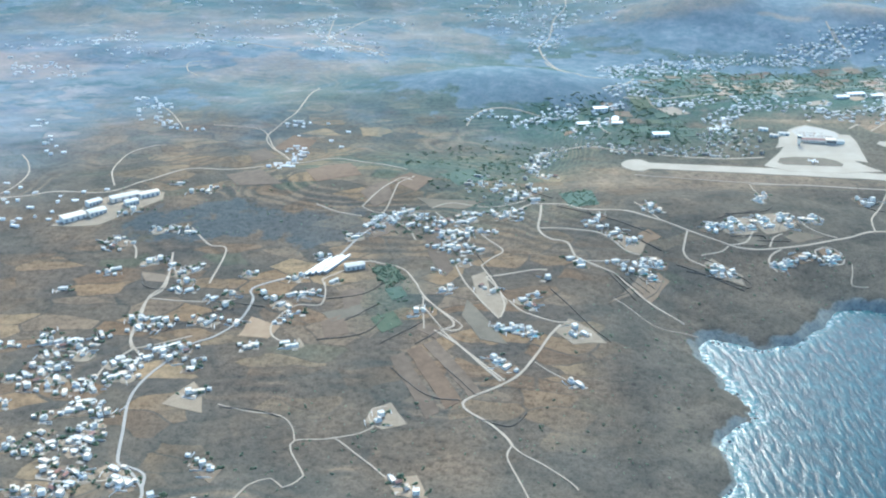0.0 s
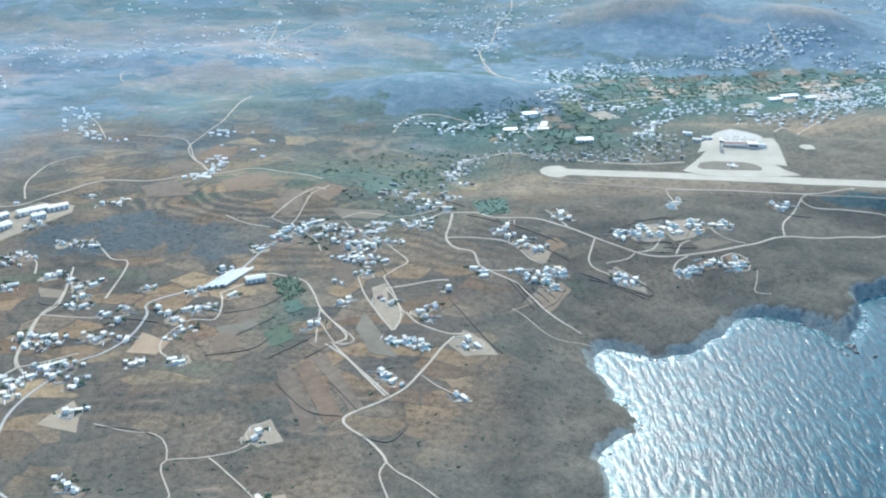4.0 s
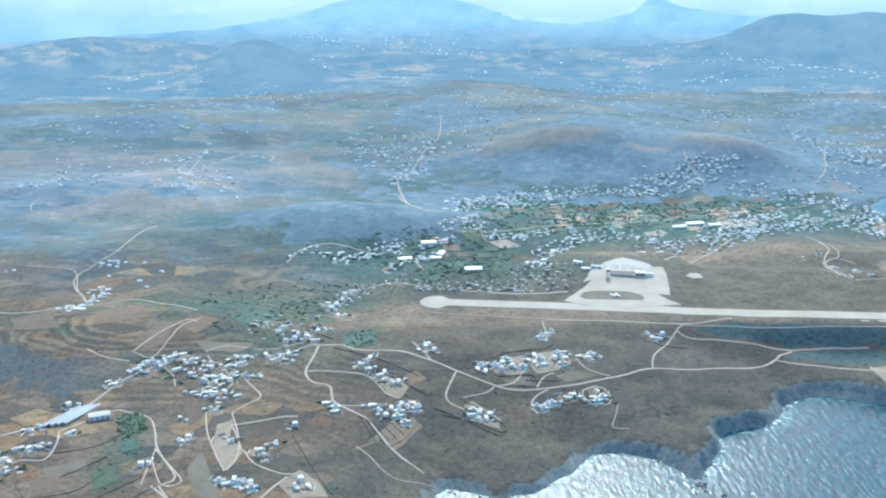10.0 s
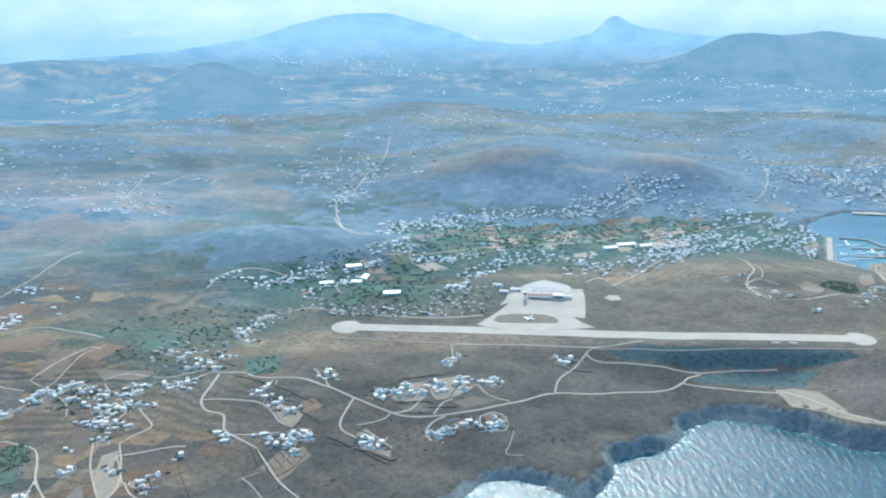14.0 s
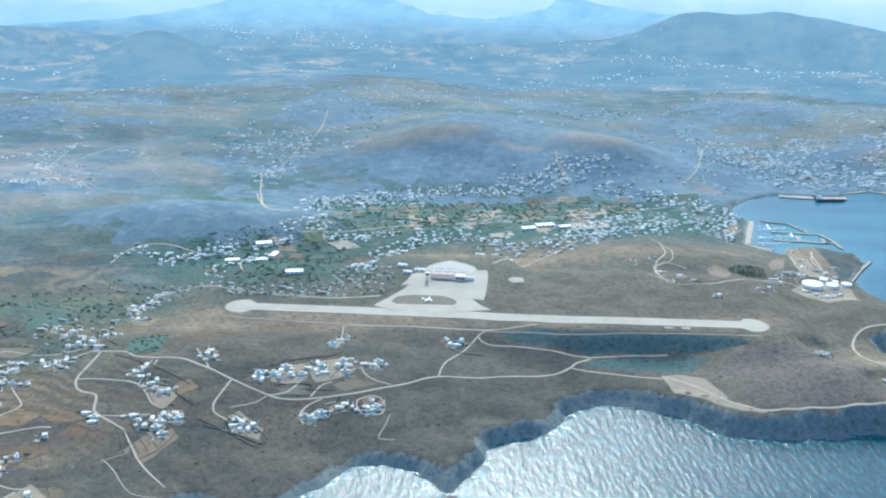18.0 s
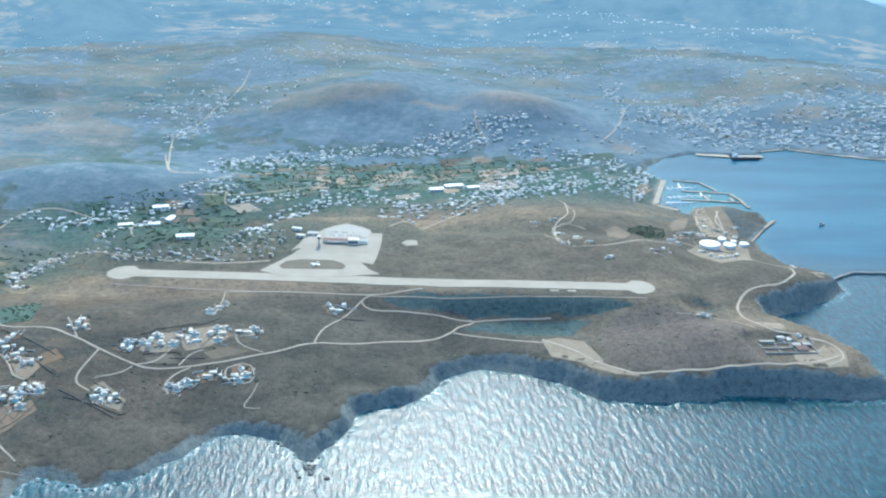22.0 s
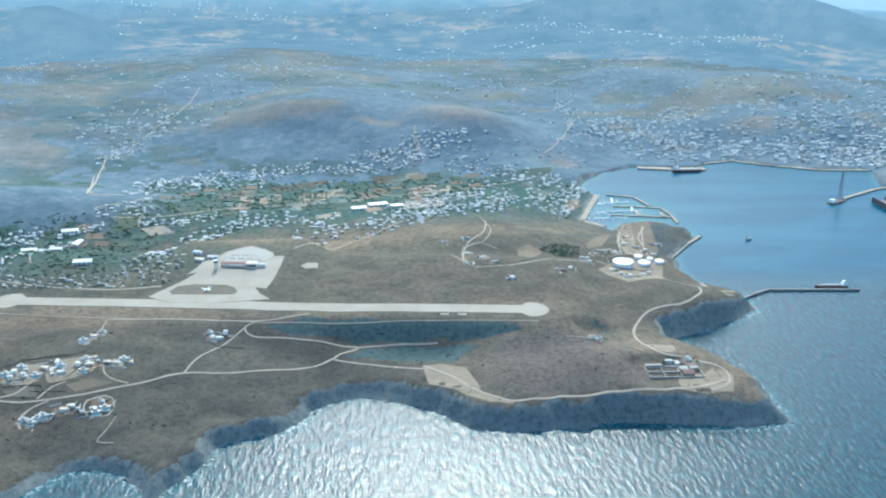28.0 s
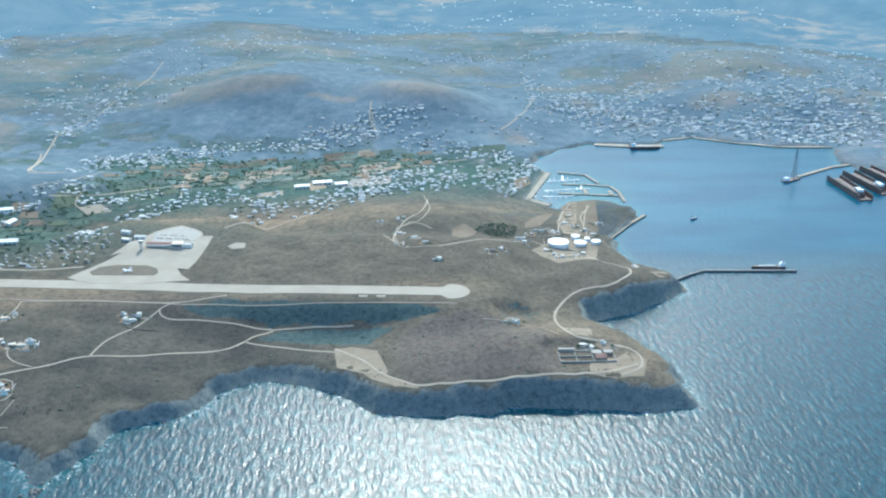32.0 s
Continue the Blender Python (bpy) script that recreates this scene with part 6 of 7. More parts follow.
along("west_hamlets", 34, 8, [(-280, 2833), (-323, 2743), (-335, 2595), (-273, 2490), (-210, 2460), (-145, 2365)])
along("west_hamlets", 23, 8, [(-334, 2377), (-291, 2385), (-239, 2382)])
along("west_hamlets", 11, 8, [(-167, 2773), (-139, 2783), (-73, 2757)])
along("far_hamlets", 40, 80, [(-1081, 4461), (-823, 4252), (-601, 4025), (-403, 4004), (-145, 3556)])
along("far_hamlets", 60, 90, [(2131, 3828), (2276, 3959), (2831, 4729)])
along("far_hamlets", 40, 90, [(1806, 4805), (1923, 4643), (2131, 4545), (2306, 4585)])
along("slope_town", 34, 27, [(1146, 3246), (1224, 3269), (1392, 3416), (1425, 3243)])
along("far_hamlets", 24, 40, [(1639, 3486), (1709, 3487), (1815, 3285), (1931, 3334)])
along("far_hamlets", 40, 60, [(1545, 2816), (1627, 3005), (1736, 3015), (1945, 3092), (2043, 2991)])
along("far_hamlets", 30, 70, [(-553, 6914), (-370, 6666), (-209, 6220)])
along("far_hamlets", 24, 60, [(322, 5628), (442, 5830), (596, 5243), (791, 5057)])
along("west_hamlets", 34, 13, [(-1050, 2453), (-976, 2482), (-840, 2502), (-802, 2619)])
along("west_hamlets", 25, 12, [(-1022, 2309), (-931, 2245), (-900, 2287), (-806, 2181)])
along("west_hamlets", 27, 11, [(-796, 2361), (-746, 2374), (-689, 2363), (-652, 2379), (-609, 2483), (-532, 2456)])
along("west_hamlets", 16, 8, [(-629, 2021), (-566, 1982), (-578, 1938), (-606, 1918)])
along("west_hamlets", 16, 7, [(-555, 1874), (-498, 1800), (-471, 1776), (-434, 1777)])
along("west_hamlets", 13, 7, [(-290, 1795), (-262, 1787), (-249, 1811)])
along("west_hamlets", 23, 7, [(-271, 1662), (-238, 1673), (-245, 1583), (-275, 1537)])
along("west_hamlets", 13, 7, [(-771, 1819), (-780, 1871), (-663, 1647), (-750, 1684)])
along("far_hamlets", 14, 20, [(-475, 2615), (-423, 2663), (-367, 2701), (-310, 2740)])
along("harbour_town", 72, 50, [(1689, 2641), (1786, 2656), (1911, 2616), (1998, 2606), (2096, 2546)])
along("harbour_town", 78, 60, [(2038, 2713), (2111, 2658), (2225, 2702), (2337, 2666)])
along("harbour_town", 72, 50, [(1954, 2528), (2062, 2500), (2160, 2485), (2230, 2445)])
along("harbour_town", 36, 60, [(1802, 2768), (1692, 2769), (1569, 2718), (1515, 2685)])
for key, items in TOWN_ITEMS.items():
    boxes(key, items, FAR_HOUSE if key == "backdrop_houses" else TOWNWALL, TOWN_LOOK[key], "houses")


# ---------------------------------------------------------------- trees and scrub
for x, y, neat in SPOTS:
    for i in range(random.choice((0, 1, 2)) if neat else random.choice((2, 2, 3))):
        TREE_SPOTS.append((x + random.choice((-1, 1)) * random.uniform(4, 11), y + random.uniform(-6, 10), random.uniform(1.2, 2.8)))
walls, patios = [], []
for x, y, neat in SPOTS:
    turn = random.uniform(-0.5, 0.5)
    for k in range(random.choice((1, 2, 2, 3))):
        bx, by = x + random.uniform(-13, 13), y + random.uniform(-13, 11)
        z = lie(bx, by)
        walls.append((bx, by, z - 1.5, z + random.uniform(0.7, 1.3), random.uniform(5, 15), 0.45, turn + random.choice((0, 1.571))))
    bx, by = x + random.uniform(-7, 7), y - random.uniform(5, 9)
    z = lie(bx, by)
    patios.append((bx, by, z - 1.5, z + 0.45, random.uniform(4, 9), random.uniform(3, 6), turn))
boxes("garden_walls", walls, TOWNWALL, "low whitewashed garden walls round the houses", "walls")
boxes("patios", patios, PATIO, "pale paved patios beside the houses", "paving")
leafage("trees", TREE_SPOTS, "dark green garden trees and bushes between houses", "trees")
wood = []
for ring, count, lo, hi in (([(377, 2003), (481, 2253), (786, 2353), (1039, 2371), (1206, 2300), (1006, 2152), (805, 2099), (493, 2002)], 760, 1.4, 3.4),
                            ([(233, 1769), (150, 1900), (265, 1990), (447, 2025), (488, 1903), (435, 1652), (320, 1645)], 420, 1.4, 3.2),
                            ([(-80, 1560), (120, 1560), (200, 1700), (100, 1760), (-60, 1640)], 110, 1.4, 2.8),
                            ([(-94, 1203), (-60, 1210), (-41, 1157), (-67, 1131)], 46, 1.4, 2.8),
                            ([(181, 1422), (233, 1442), (236, 1368), (193, 1355)], 40, 1.3, 2.6),
                            ([(-44, 1482), (56, 1564), (129, 1625), (140, 1559), (80, 1476), (-4, 1437)], 60, 1.4, 2.8),
                            ([(-75, 1010), (-30, 1000), (-40, 1180), (-85, 1200)], 26, 1.0, 2.0),
                            ([(-70, 1290), (-20, 1270), (0, 1330), (-50, 1345)], 40, 1.3, 2.6),
                            ([(0, 1330), (60, 1300), (110, 1390), (40, 1450)], 16, 1.6, 2.8),
                            ([(1180, 1752), (1219, 1798), (1259, 1791), (1255, 1744), (1215, 1715)], 90, 1.5, 3.0),
                            ):
    wood += [(x, y, random.uniform(lo, hi)) for x, y in scatter(ring, count, 5)]
leafage("woodland", wood, "dark olive trees and maquis in the valley", "trees")
bush = []
for ring, count in (([(150, 900), (300, 900), (330, 1040), (560, 1160), (680, 1200), (760, 1290), (300, 1290), (150, 1100)], 260),
                    ([(-200, 720), (250, 760), (280, 900), (50, 930), (-200, 900)], 200),
                    ([(-500, 1280), (200, 1280), (250, 1450), (-500, 1500)], 160),
                    ([(800, 1300), (1350, 1190), (1380, 1330), (1000, 1420)], 150)):
    bush += [(x, y, random.uniform(0.5, 1.3) * random.choice((0.7, 1, 1.5))) for x, y in scatter(ring, count, 6)]
leafage("scrub", bush, "low dark thorn bushes on the dry slopes", "shrubs")


# ---------------------------------------------------------------- single trees by the houses
def garden_tree(seed, high, wide):
    """A tapered trunk with limbs and a crown of many leaf clumps with gaps."""
    r = random.Random(seed)
    t = new("tree")
    bm = drum(0.26, -0.6, high * 0.55, 8, 0.14)
    part("trunk", bm, BARK, t)
    for k in range(4):
        a = k * 1.6 + r.uniform(-0.3, 0.3)
        bm = drum(0.1, 0, high * 0.4, 6, 0.04)
        bmesh.ops.transform(bm, matrix=Matrix.Translation((0, 0, high * 0.45)) @ Matrix.Rotation(a, 4, "Z") @ Matrix.Rotation(radians(r.uniform(35, 55)), 4, "Y"), verts=bm.verts[:])
        part("limb", bm, BARK, t)
    v, f = [], []
    for k in range(70):
        a, e_, q = r.uniform(0, 6.283), r.uniform(-0.6, 1.5), wide * r.uniform(0.35, 1.0)
        c = Vector((math.cos(a) * math.cos(e_) * q, math.sin(a) * math.cos(e_) * q, high * 0.68 + math.sin(e_) * q * 0.7))
        n_ = len(v)
        for i in range(6):
            d = Vector((r.gauss(0, 1), r.gauss(0, 1), r.gauss(0, 0.7))).normalized() * wide * r.uniform(0.16, 0.34)
            v.append(c + d)
        f += [(n_, n_ + 1, n_ + 2), (n_ + 2, n_ + 3, n_), (n_ + 3, n_ + 4, n_ + 5), (n_ + 1, n_ + 4, n_ + 2), (n_ + 5, n_ + 1, n_)]
    me = bpy.data.meshes.new("crown")
    me.from_pydata([tuple(p) for p in v], [], f)
    me.materials.append(LEAF)
    crown = new("crown", me)
    crown.parent = t
    return tagged(t, "dark green garden tree beside the houses", "tree", "garden trees")


kinds = [garden_tree(1, 6, 2.6), garden_tree(2, 4.5, 2.2), garden_tree(3, 7.5, 2.0)]
for i, (x, y, neat) in enumerate(SPOTS[:150:2]):
    x, y = x + random.choice((-1, 1)) * random.uniform(7, 12), y + random.uniform(-7, 7)
    m = pose(x, y, lie(x, y), 0, 0, random.uniform(0, 360))
    if i < 3:
        kinds[i].matrix_basis = m
    else:
        copy_thing(kinds[i % 3], m)


# ---------------------------------------------------------------- shore rocks
def rocks(name, spots, label):
    base = bmesh.new()
    bmesh.ops.create_icosphere(base, subdivisions=1, radius=1)
    bv, bf = [tuple(v.co) for v in base.verts], [tuple(v.index for v in f.verts) for f in base.faces]
    base.free()
    v, f = [], []
    for x, y, r in spots:
        k = len(v)
        for a, b, c in bv:
            s = r * random.uniform(0.6, 1.3)
            v.append((x + a * s, y + b * s, c * s * 0.7))
        f += [tuple(k + j for j in t) for t in bf]
    me = bpy.data.meshes.new(name)
    me.from_pydata(v, [], f)
    me.materials.append(ROCK)
    return tagged(new(name, me), label, "rocks", kind="stuff")


spots = []
for ring, each in ((SHORE_SOUTH[5:], 5), (SHORE_WEST_COVE, 5), (SHORE_GREAT_COVE, 4), (SHORE_CAPE[:14], 4)):
    for (ax, ay), (bx, by) in zip(ring, ring[1:]):
        for k in range(each):
            t = random.random()
            spots.append((ax + (bx - ax) * t + random.uniform(-5, 5), ay + (by - ay) * t + random.uniform(-6, 3), random.uniform(0.6, 2.4)))
spots += [(random.gauss(628, 9), random.gauss(1052, 7), random.uniform(1.0, 3.5)) for k in range(26)]
rocks("shore_rocks", spots, "dark wet rocks along the foot of the cliffs")
# ---------------------------------------------------------------- airfield
apron = plate("apron", [(533, 1550), (581, 1621), (594, 1642), (578, 1636), (590, 1659), (599, 1688), (619, 1709), (631, 1734), (648, 1750), (671, 1764), (697, 1744), (712, 1726), (715, 1708), (732, 1707), (729, 1664), (719, 1602), (712, 1569), (694, 1577), (705, 1548), (721, 1527), (655, 1518), (570, 1525)], CONCRETE, 0.75, "pale concrete apron and taxiways", "apron", "structure", 20)
plate("grass_island", [(562, 1569), (572, 1590), (597, 1597), (647, 1591), (662, 1578), (668, 1561), (662, 1550), (569, 1557)], GRASS_DRY, 1.0, "dry grass island between the taxiways", "grass", "structure", 20)
plate("car_park", [(633, 1728), (651, 1744), (672, 1758), (698, 1738), (711, 1720), (707, 1689), (674, 1683), (635, 1680)], PAVING, 1.05, "paved forecourt behind the terminal", "pavement", "structure", 20)
plate("helipad", [(762, 1660), (773, 1674), (790, 1674), (790, 1653), (770, 1648)], CONCRETE, 0.5, "small pale concrete landing pad", "helipad", "structure", 20)
plate("taxi_stub", [air(690, -18), air(692, -25), air(704, -25), air(704, -18)], CONCRETE, 0.5, "short concrete stub beside the runway", "pavement", "structure", 20)
plate("taxi_stub", [air(664, -19), air(666, -25), air(678, -25), air(678, -19)], CONCRETE, 0.5, "short concrete stub beside the runway", "pavement", "structure", 20)

def stand(ob, x, y, turn, up=0.0):
    ob.matrix_basis = pose(x, y, lie(x, y) + up, 0, 0, turn)
    return ob


def terminal():
    """Long low hall under tiles, a taller glazed block at its east end and a flat annexe beside that."""
    t = new("terminal_building")
    part("hall", box(-22, -5.5, -1, 20, 5.5, 4.4, 0.15), WHITE, t)
    part("hall_roof", gable(-22, -5.5, 4.4, 20, 5.5, 1.7, 0.8), TILE, t, "faded red tiled hall roof")
    part("check_in_block", box(20.02, -8, -1, 38, 6, 6.6, 0.15), WHITE, t)
    part("block_roof", tray(20.1, -7.9, 6.6, 37.9, 5.9), ROOFING, t)
    part("annexe", box(38.02, -4, -1, 52, 7, 4.0, 0.15), WHITE, t)
    part("annexe_roof", tray(38.1, -3.9, 4.0, 51.9, 6.9), ROOFING, t)
    part("canopy", box(-20, -9, 3.3, 18, -5.55, 3.55), ROOFING, t)
    for i in range(7):
        part("post", box(-19.4 + i * 6.1, -8.8, 0, -19.1 + i * 6.1, -8.5, 3.3), METAL, t)
    for i in range(10):
        w = part("window", box(-21 + i * 4, -5.6, 0.8, -18.2 + i * 4, -5.45, 3.0), METAL, t)
        part("pane", box(-20.8 + i * 4, -5.66, 1.0, -18.4 + i * 4, -5.59, 2.8), PANE, w)
    for i in range(4):
        w = part("window", box(21 + i * 4.2, -8.1, 0.6, 24.6 + i * 4.2, -7.95, 5.4), METAL, t, "tall glazed bay")
        part("pane", box(21.2 + i * 4.2, -8.16, 0.8, 24.4 + i * 4.2, -8.09, 5.2), PANE, w)
    return tagged(t, "low airport terminal with a tiled hall and a glazed white block", "terminal")


def tower():
    t = new("control_tower")
    part("shaft", drum(2.6, -1, 11, 12), WHITE, t)
    part("gallery", drum(4.0, 11, 11.8, 12), CONCRETE, t)
    part("cab", drum(3.0, 11.8, 14.4, 12, 3.5), PANE, t, "dark glazed control cab")
    part("roof", drum(3.9, 14.4, 15.0, 12), WHITE, t)
    part("mast", drum(0.12, 15, 19, 6), METAL, t)
    return tagged(t, "white round control tower with a glazed cab", "control tower")


stand(terminal(), 653, 1667, -8, 0.7)
stand(tower(), 624, 1655, 0, 0.7)


def shed(long_, wide, high, roof, label, wall=None, bays=4):
    """A plain hall: walls, low pitched roof, big doors along its south side."""
    s = new("shed")
    part("wall", box(-long_ / 2, -wide / 2, -3, long_ / 2, wide / 2, high, 0.1), wall or WHITE, s)
    part("roof", gable(-long_ / 2, -wide / 2, high, long_ / 2, wide / 2, wide * 0.12), roof, s)
    for i in range(bays):
        x = -long_ / 2 + long_ * (i + 0.5) / bays
        part("door", box(x - 1.6, -wide / 2 - 0.08, 0, x + 1.6, -wide / 2 + 0.05, high * 0.7), METAL, s)
    return tagged(s, label, "shed")


for x, y, a, l_, w_ in ((613, 1704, -8, 18, 9), (592, 1693, -20, 15, 8), (584, 1730, -25, 16, 8)):
    stand(shed(l_, w_, 4, ROOFING, "small white airport service shed", bays=2), x, y, a, 0.6)


def airplane():
    p = new("airplane")
    bm = drum(1.0, -8, 8, 14, 0.5)
    bmesh.ops.rotate(bm, verts=bm.verts[:], cent=(0, 0, 0), matrix=Matrix.Rotation(radians(90), 3, "Y"))
    bmesh.ops.translate(bm, verts=bm.verts[:], vec=(0, 0, 2))
    part("fuselage", bm, TANK, p)
    part("wing", box(-2.2, -9, 2.6, 0.4, 9, 2.85, 0.08), TANK, p)
    part("tailplane", box(6.2, -3, 3.0, 7.6, 3, 3.15, 0.05), TANK, p)
    part("fin", box(6.0, -0.12, 2.6, 7.8, 0.12, 5.2, 0.05), TANK, p)
    for y in (-1.4, 1.4):
        part("wheel", box(-0.9, y - 0.15, 0, -0.2, y + 0.15, 0.7, 0.15), METAL, p)
    return tagged(p, "small white propeller airplane parked on the grass island", "airplane")


stand(airplane(), 620, 1568, 60, 1.1)


def car(paint, label):
    c = new("car")
    part("body", box(-2, -0.85, 0.3, 2, 0.85, 0.95, 0.15), paint, c)
    part("cabin", box(-1.2, -0.75, 0.95, 1.0, 0.75, 1.45, 0.18), PANE, c)
    for x in (-1.3, 1.3):
        for y in (-0.85, 0.85):
            part("wheel", box(x - 0.32, y - 0.1, 0, x + 0.32, y + 0.1, 0.62, 0.12), METAL, c)
    return tagged(c, label, "car")


cars = [car(TANK, "white car parked at the terminal"), car(METAL, "grey car parked at the terminal"), car(TILE, "red car parked at the terminal")]
for i, (x, y) in enumerate([(638 + 5 * k, 1700 - 0.8 * k) for k in range(12)] + [(640 + 6 * k, 1716 - k) for k in range(8)]):
    m = pose(x, y, lie(x, y) + 1.1, 0, 0, 80 + random.uniform(-4, 4))
    if i < 3:
        cars[i].matrix_basis, ob = m, cars[i]
    else:
        ob = copy_thing(cars[i % 3], m)
    ob["group"] = "cars at the terminal"


# ---------------------------------------------------------------- fuel depot
def tank(r, h):
    t = new("storage_tank")
    part("shell", drum(r, -2, h, 40), TANK, t)
    part("roof", drum(r * 1.005, h, h + r * 0.09, 40, r * 0.2), TANK, t)
    part("rim", drum(r * 1.02, h - 0.5, h - 0.15, 40), METAL, t)
    part("ladder", box(r, -0.4, 0, r + 0.25, 0.4, h), METAL, t)
    return tagged(t, "white cylindrical fuel storage tank", "storage tank", "tanks of the fuel depot")


for x, y, r, h in ((1322, 1706, 18, 7), (1361, 1747, 7.5, 6), (1363, 1714, 11, 6), (1391, 1717, 8.5, 5.5), (1381, 1741, 5.5, 5)):
    stand(tank(r, h), x, y, random.uniform(0, 360), 0.2)


def bund(ring):
    for (ax, ay), (bx, by) in zip(ring, ring[1:]):
        strip("bund_wall", [(ax, ay), (bx, by)], 1.0, CONCRETE, 1.6, 8, "low concrete wall round the tanks", "wall", "structure", False)


bund([(1296, 1692), (1350, 1684), (1412, 1698), (1408, 1760), (1345, 1765), (1300, 1735), (1296, 1692)])


# ---------------------------------------------------------------- piers, marina, ships
def deck(name, points, width, top, material, label, category="pier", base=-6.0):
    """A solid quay or pier over water along plan points, with a raised kerb on its edge."""
    bm = bmesh.new()
    for (ax, ay), (bx, by) in zip(points, points[1:]):
        d = Vector((bx - ax, by - ay))
        m = Matrix.Translation(((ax + bx) / 2, (ay + by) / 2, 0)) @ Matrix.Rotation(math.atan2(d.y, d.x), 4, "Z")
        k = len(bm.verts)
        ln = d.length / 2 + width * 0.25
        box(-ln, -width / 2, base, ln, width / 2, top, 0.1, bm)
        box(-ln, -width / 2, top, ln, -width / 2 + 0.5, top + 0.5, bm=bm)
        bm.verts.ensure_lookup_table()
        bmesh.ops.transform(bm, matrix=m, verts=bm.verts[k:])
    ob = part(name, bm, material, None)
    return tagged(ob, label, category)


deck("jetty", [(1500, 1590), (1524, 1607), (1556, 1625), (1712, 1614)], 6, 2.6, TARMAC, "long dark concrete jetty reaching into the strait", "jetty")
deck("breakwater", [(1436, 1790), (1492, 1866), (1533, 1913)], 7, 2.4, STONE, "rough stone breakwater below the depot", "breakwater")
deck("quay", [(1358, 1990), (1322, 2030), (1396, 2212)], 12, 1.8, CONCRETE, "pale concrete marina quay", "quay")
for pts in ([(1392, 2066), (1450, 2055), (1520, 2040)], [(1412, 2128), (1460, 2122), (1508, 2108)], [(1450, 2058), (1452, 2090)], [(1500, 2044), (1503, 2075)]):
    deck("jetty", pts, 8, 1.4, CONCRETE, "pale concrete jetty in the marina", "jetty")
deck("breakwater", [(1420, 2214), (1475, 2192), (1490, 2130)], 6, 1.8, CONCRETE, "pale concrete marina breakwater", "breakwater")
deck("breakwater", [(1512, 2101), (1519, 2059), (1516, 2003)], 7, 1.8, STONE, "stone mole closing the marina", "breakwater")
for pts in ([(1366, 2086), (1466, 2094)], [(1384, 2150), (1455, 2160)], [(1352, 2046), (1420, 2046)], [(1446, 2092), (1452, 2122)], [(1418, 2155), (1424, 2190)]):
    deck("pontoon", pts, 4, 0.8, TANK, "white floating marina pontoon", "pontoon", -0.4)
deck("quay", [(1560, 2448), (1640, 2426), (1712, 2424)], 26, 2.0, CONCRETE, "broad concrete shipyard quay", "quay")
deck("quay", [(1735, 2478), (1811, 2502), (1903, 2444), (2000, 2398), (2125, 2386)], 16, 2.0, CONCRETE, "long concrete town quay along the harbour", "quay")


def hull(length, beam, high, paint, name="hull"):
    bm = bmesh.new()
    rings = []
    for k, (fx, fw) in enumerate(((-0.5, 0.75), (-0.42, 1), (0.2, 1), (0.38, 0.72), (0.5, 0.05))):
        rings.append([bm.verts.new((fx * length * (1 if z else 0.97), s * beam / 2 * fw * (1 if z else 0.75), z * high - 1)) for s, z in ((-1, 0), (1, 0), (1, 1), (-1, 1))])
    for a, b in zip(rings, rings[1:]):
        for i in range(4):
            j = (i + 1) % 4
            bm.faces.new((a[i], a[j], b[j], b[i]))
    bm.faces.new(rings[0][::-1])
    bm.faces.new(rings[-1])
    bmesh.ops.recalc_face_normals(bm, faces=bm.faces[:])
    return bm


def ship(length, beam, high, paint, label, tiers=3):
    s = new("ship")
    part("hull", hull(length, beam, high, paint), paint, s)
    for i in range(tiers):
        d = length * 0.16 - i * 1.2
        part("superstructure", box(-length * 0.46, -beam * 0.4 + i * 0.5, high - 1 + i * 2.6, -length * 0.46 + d, beam * 0.4 - i * 0.5, high + 1.6 + i * 2.6, 0.1), TANK, s)
    part("funnel", drum(1.4, high - 1 + tiers * 2.6, high + 2 + tiers * 2.6, 12, 1.2, None, -length * 0.42), RUST, s)
    part("mast", drum(0.25, high - 1, high + 11, 6, None, None, length * 0.25), METAL, s)
    part("hatch", box(-length * 0.22, -beam * 0.3, high - 1, length * 0.3, beam * 0.3, high + 0.2, 0.1), METAL, s)
    return tagged(s, label, "ship")


for x, y, a, ln, bw, h, paint, label in ((1672, 1632, 176, 58, 10, 5, RUST, "dark tanker moored along the jetty"),
                                         (1668, 2404, -2, 74, 13, 7, RUST, "dark ship moored at the shipyard quay"),
                                         (1625, 1889, 30, 16, 5, 3, RUST, "small dark workboat at anchor in the bay")):
    ob = ship(ln, bw, h, paint, label, 3 if ln > 30 else 1)
    ob.matrix_basis = pose(x, y, 0, 0, 0, a)


def boat():
    b = new("boat")
    part("hull", hull(9, 3, 2, TANK), TANK, b)
    part("cabin", box(-2.4, -1, 1, 0.8, 1, 2.2, 0.2), PANE, b)
    part("mast", drum(0.08, 1, 11, 6), METAL, b)
    return tagged(b, "small white yacht moored in the marina", "boat", "boats in the marina")


first_boat, k = boat(), 0
for x0, y0, n_, dx, dy in ((1372, 2079, 9, 10.5, 0.9), (1376, 2096, 8, 10.5, 0.9), (1390, 2144, 6, 10.5, 1.4), (1392, 2168, 5, 10, 1.4), (1358, 2038, 5, 11, 0), (1340, 2055, 5, 5.5, 14)):
    for i in range(n_):
        if random.random() < 0.25:
            continue
        m = pose(x0 + dx * i, y0 + dy * i, 0, 0, 0, 90 + random.uniform(-8, 8))
        if k == 0:
            first_boat.matrix_basis = m
        else:
            copy_thing(first_boat, m)
        k += 1


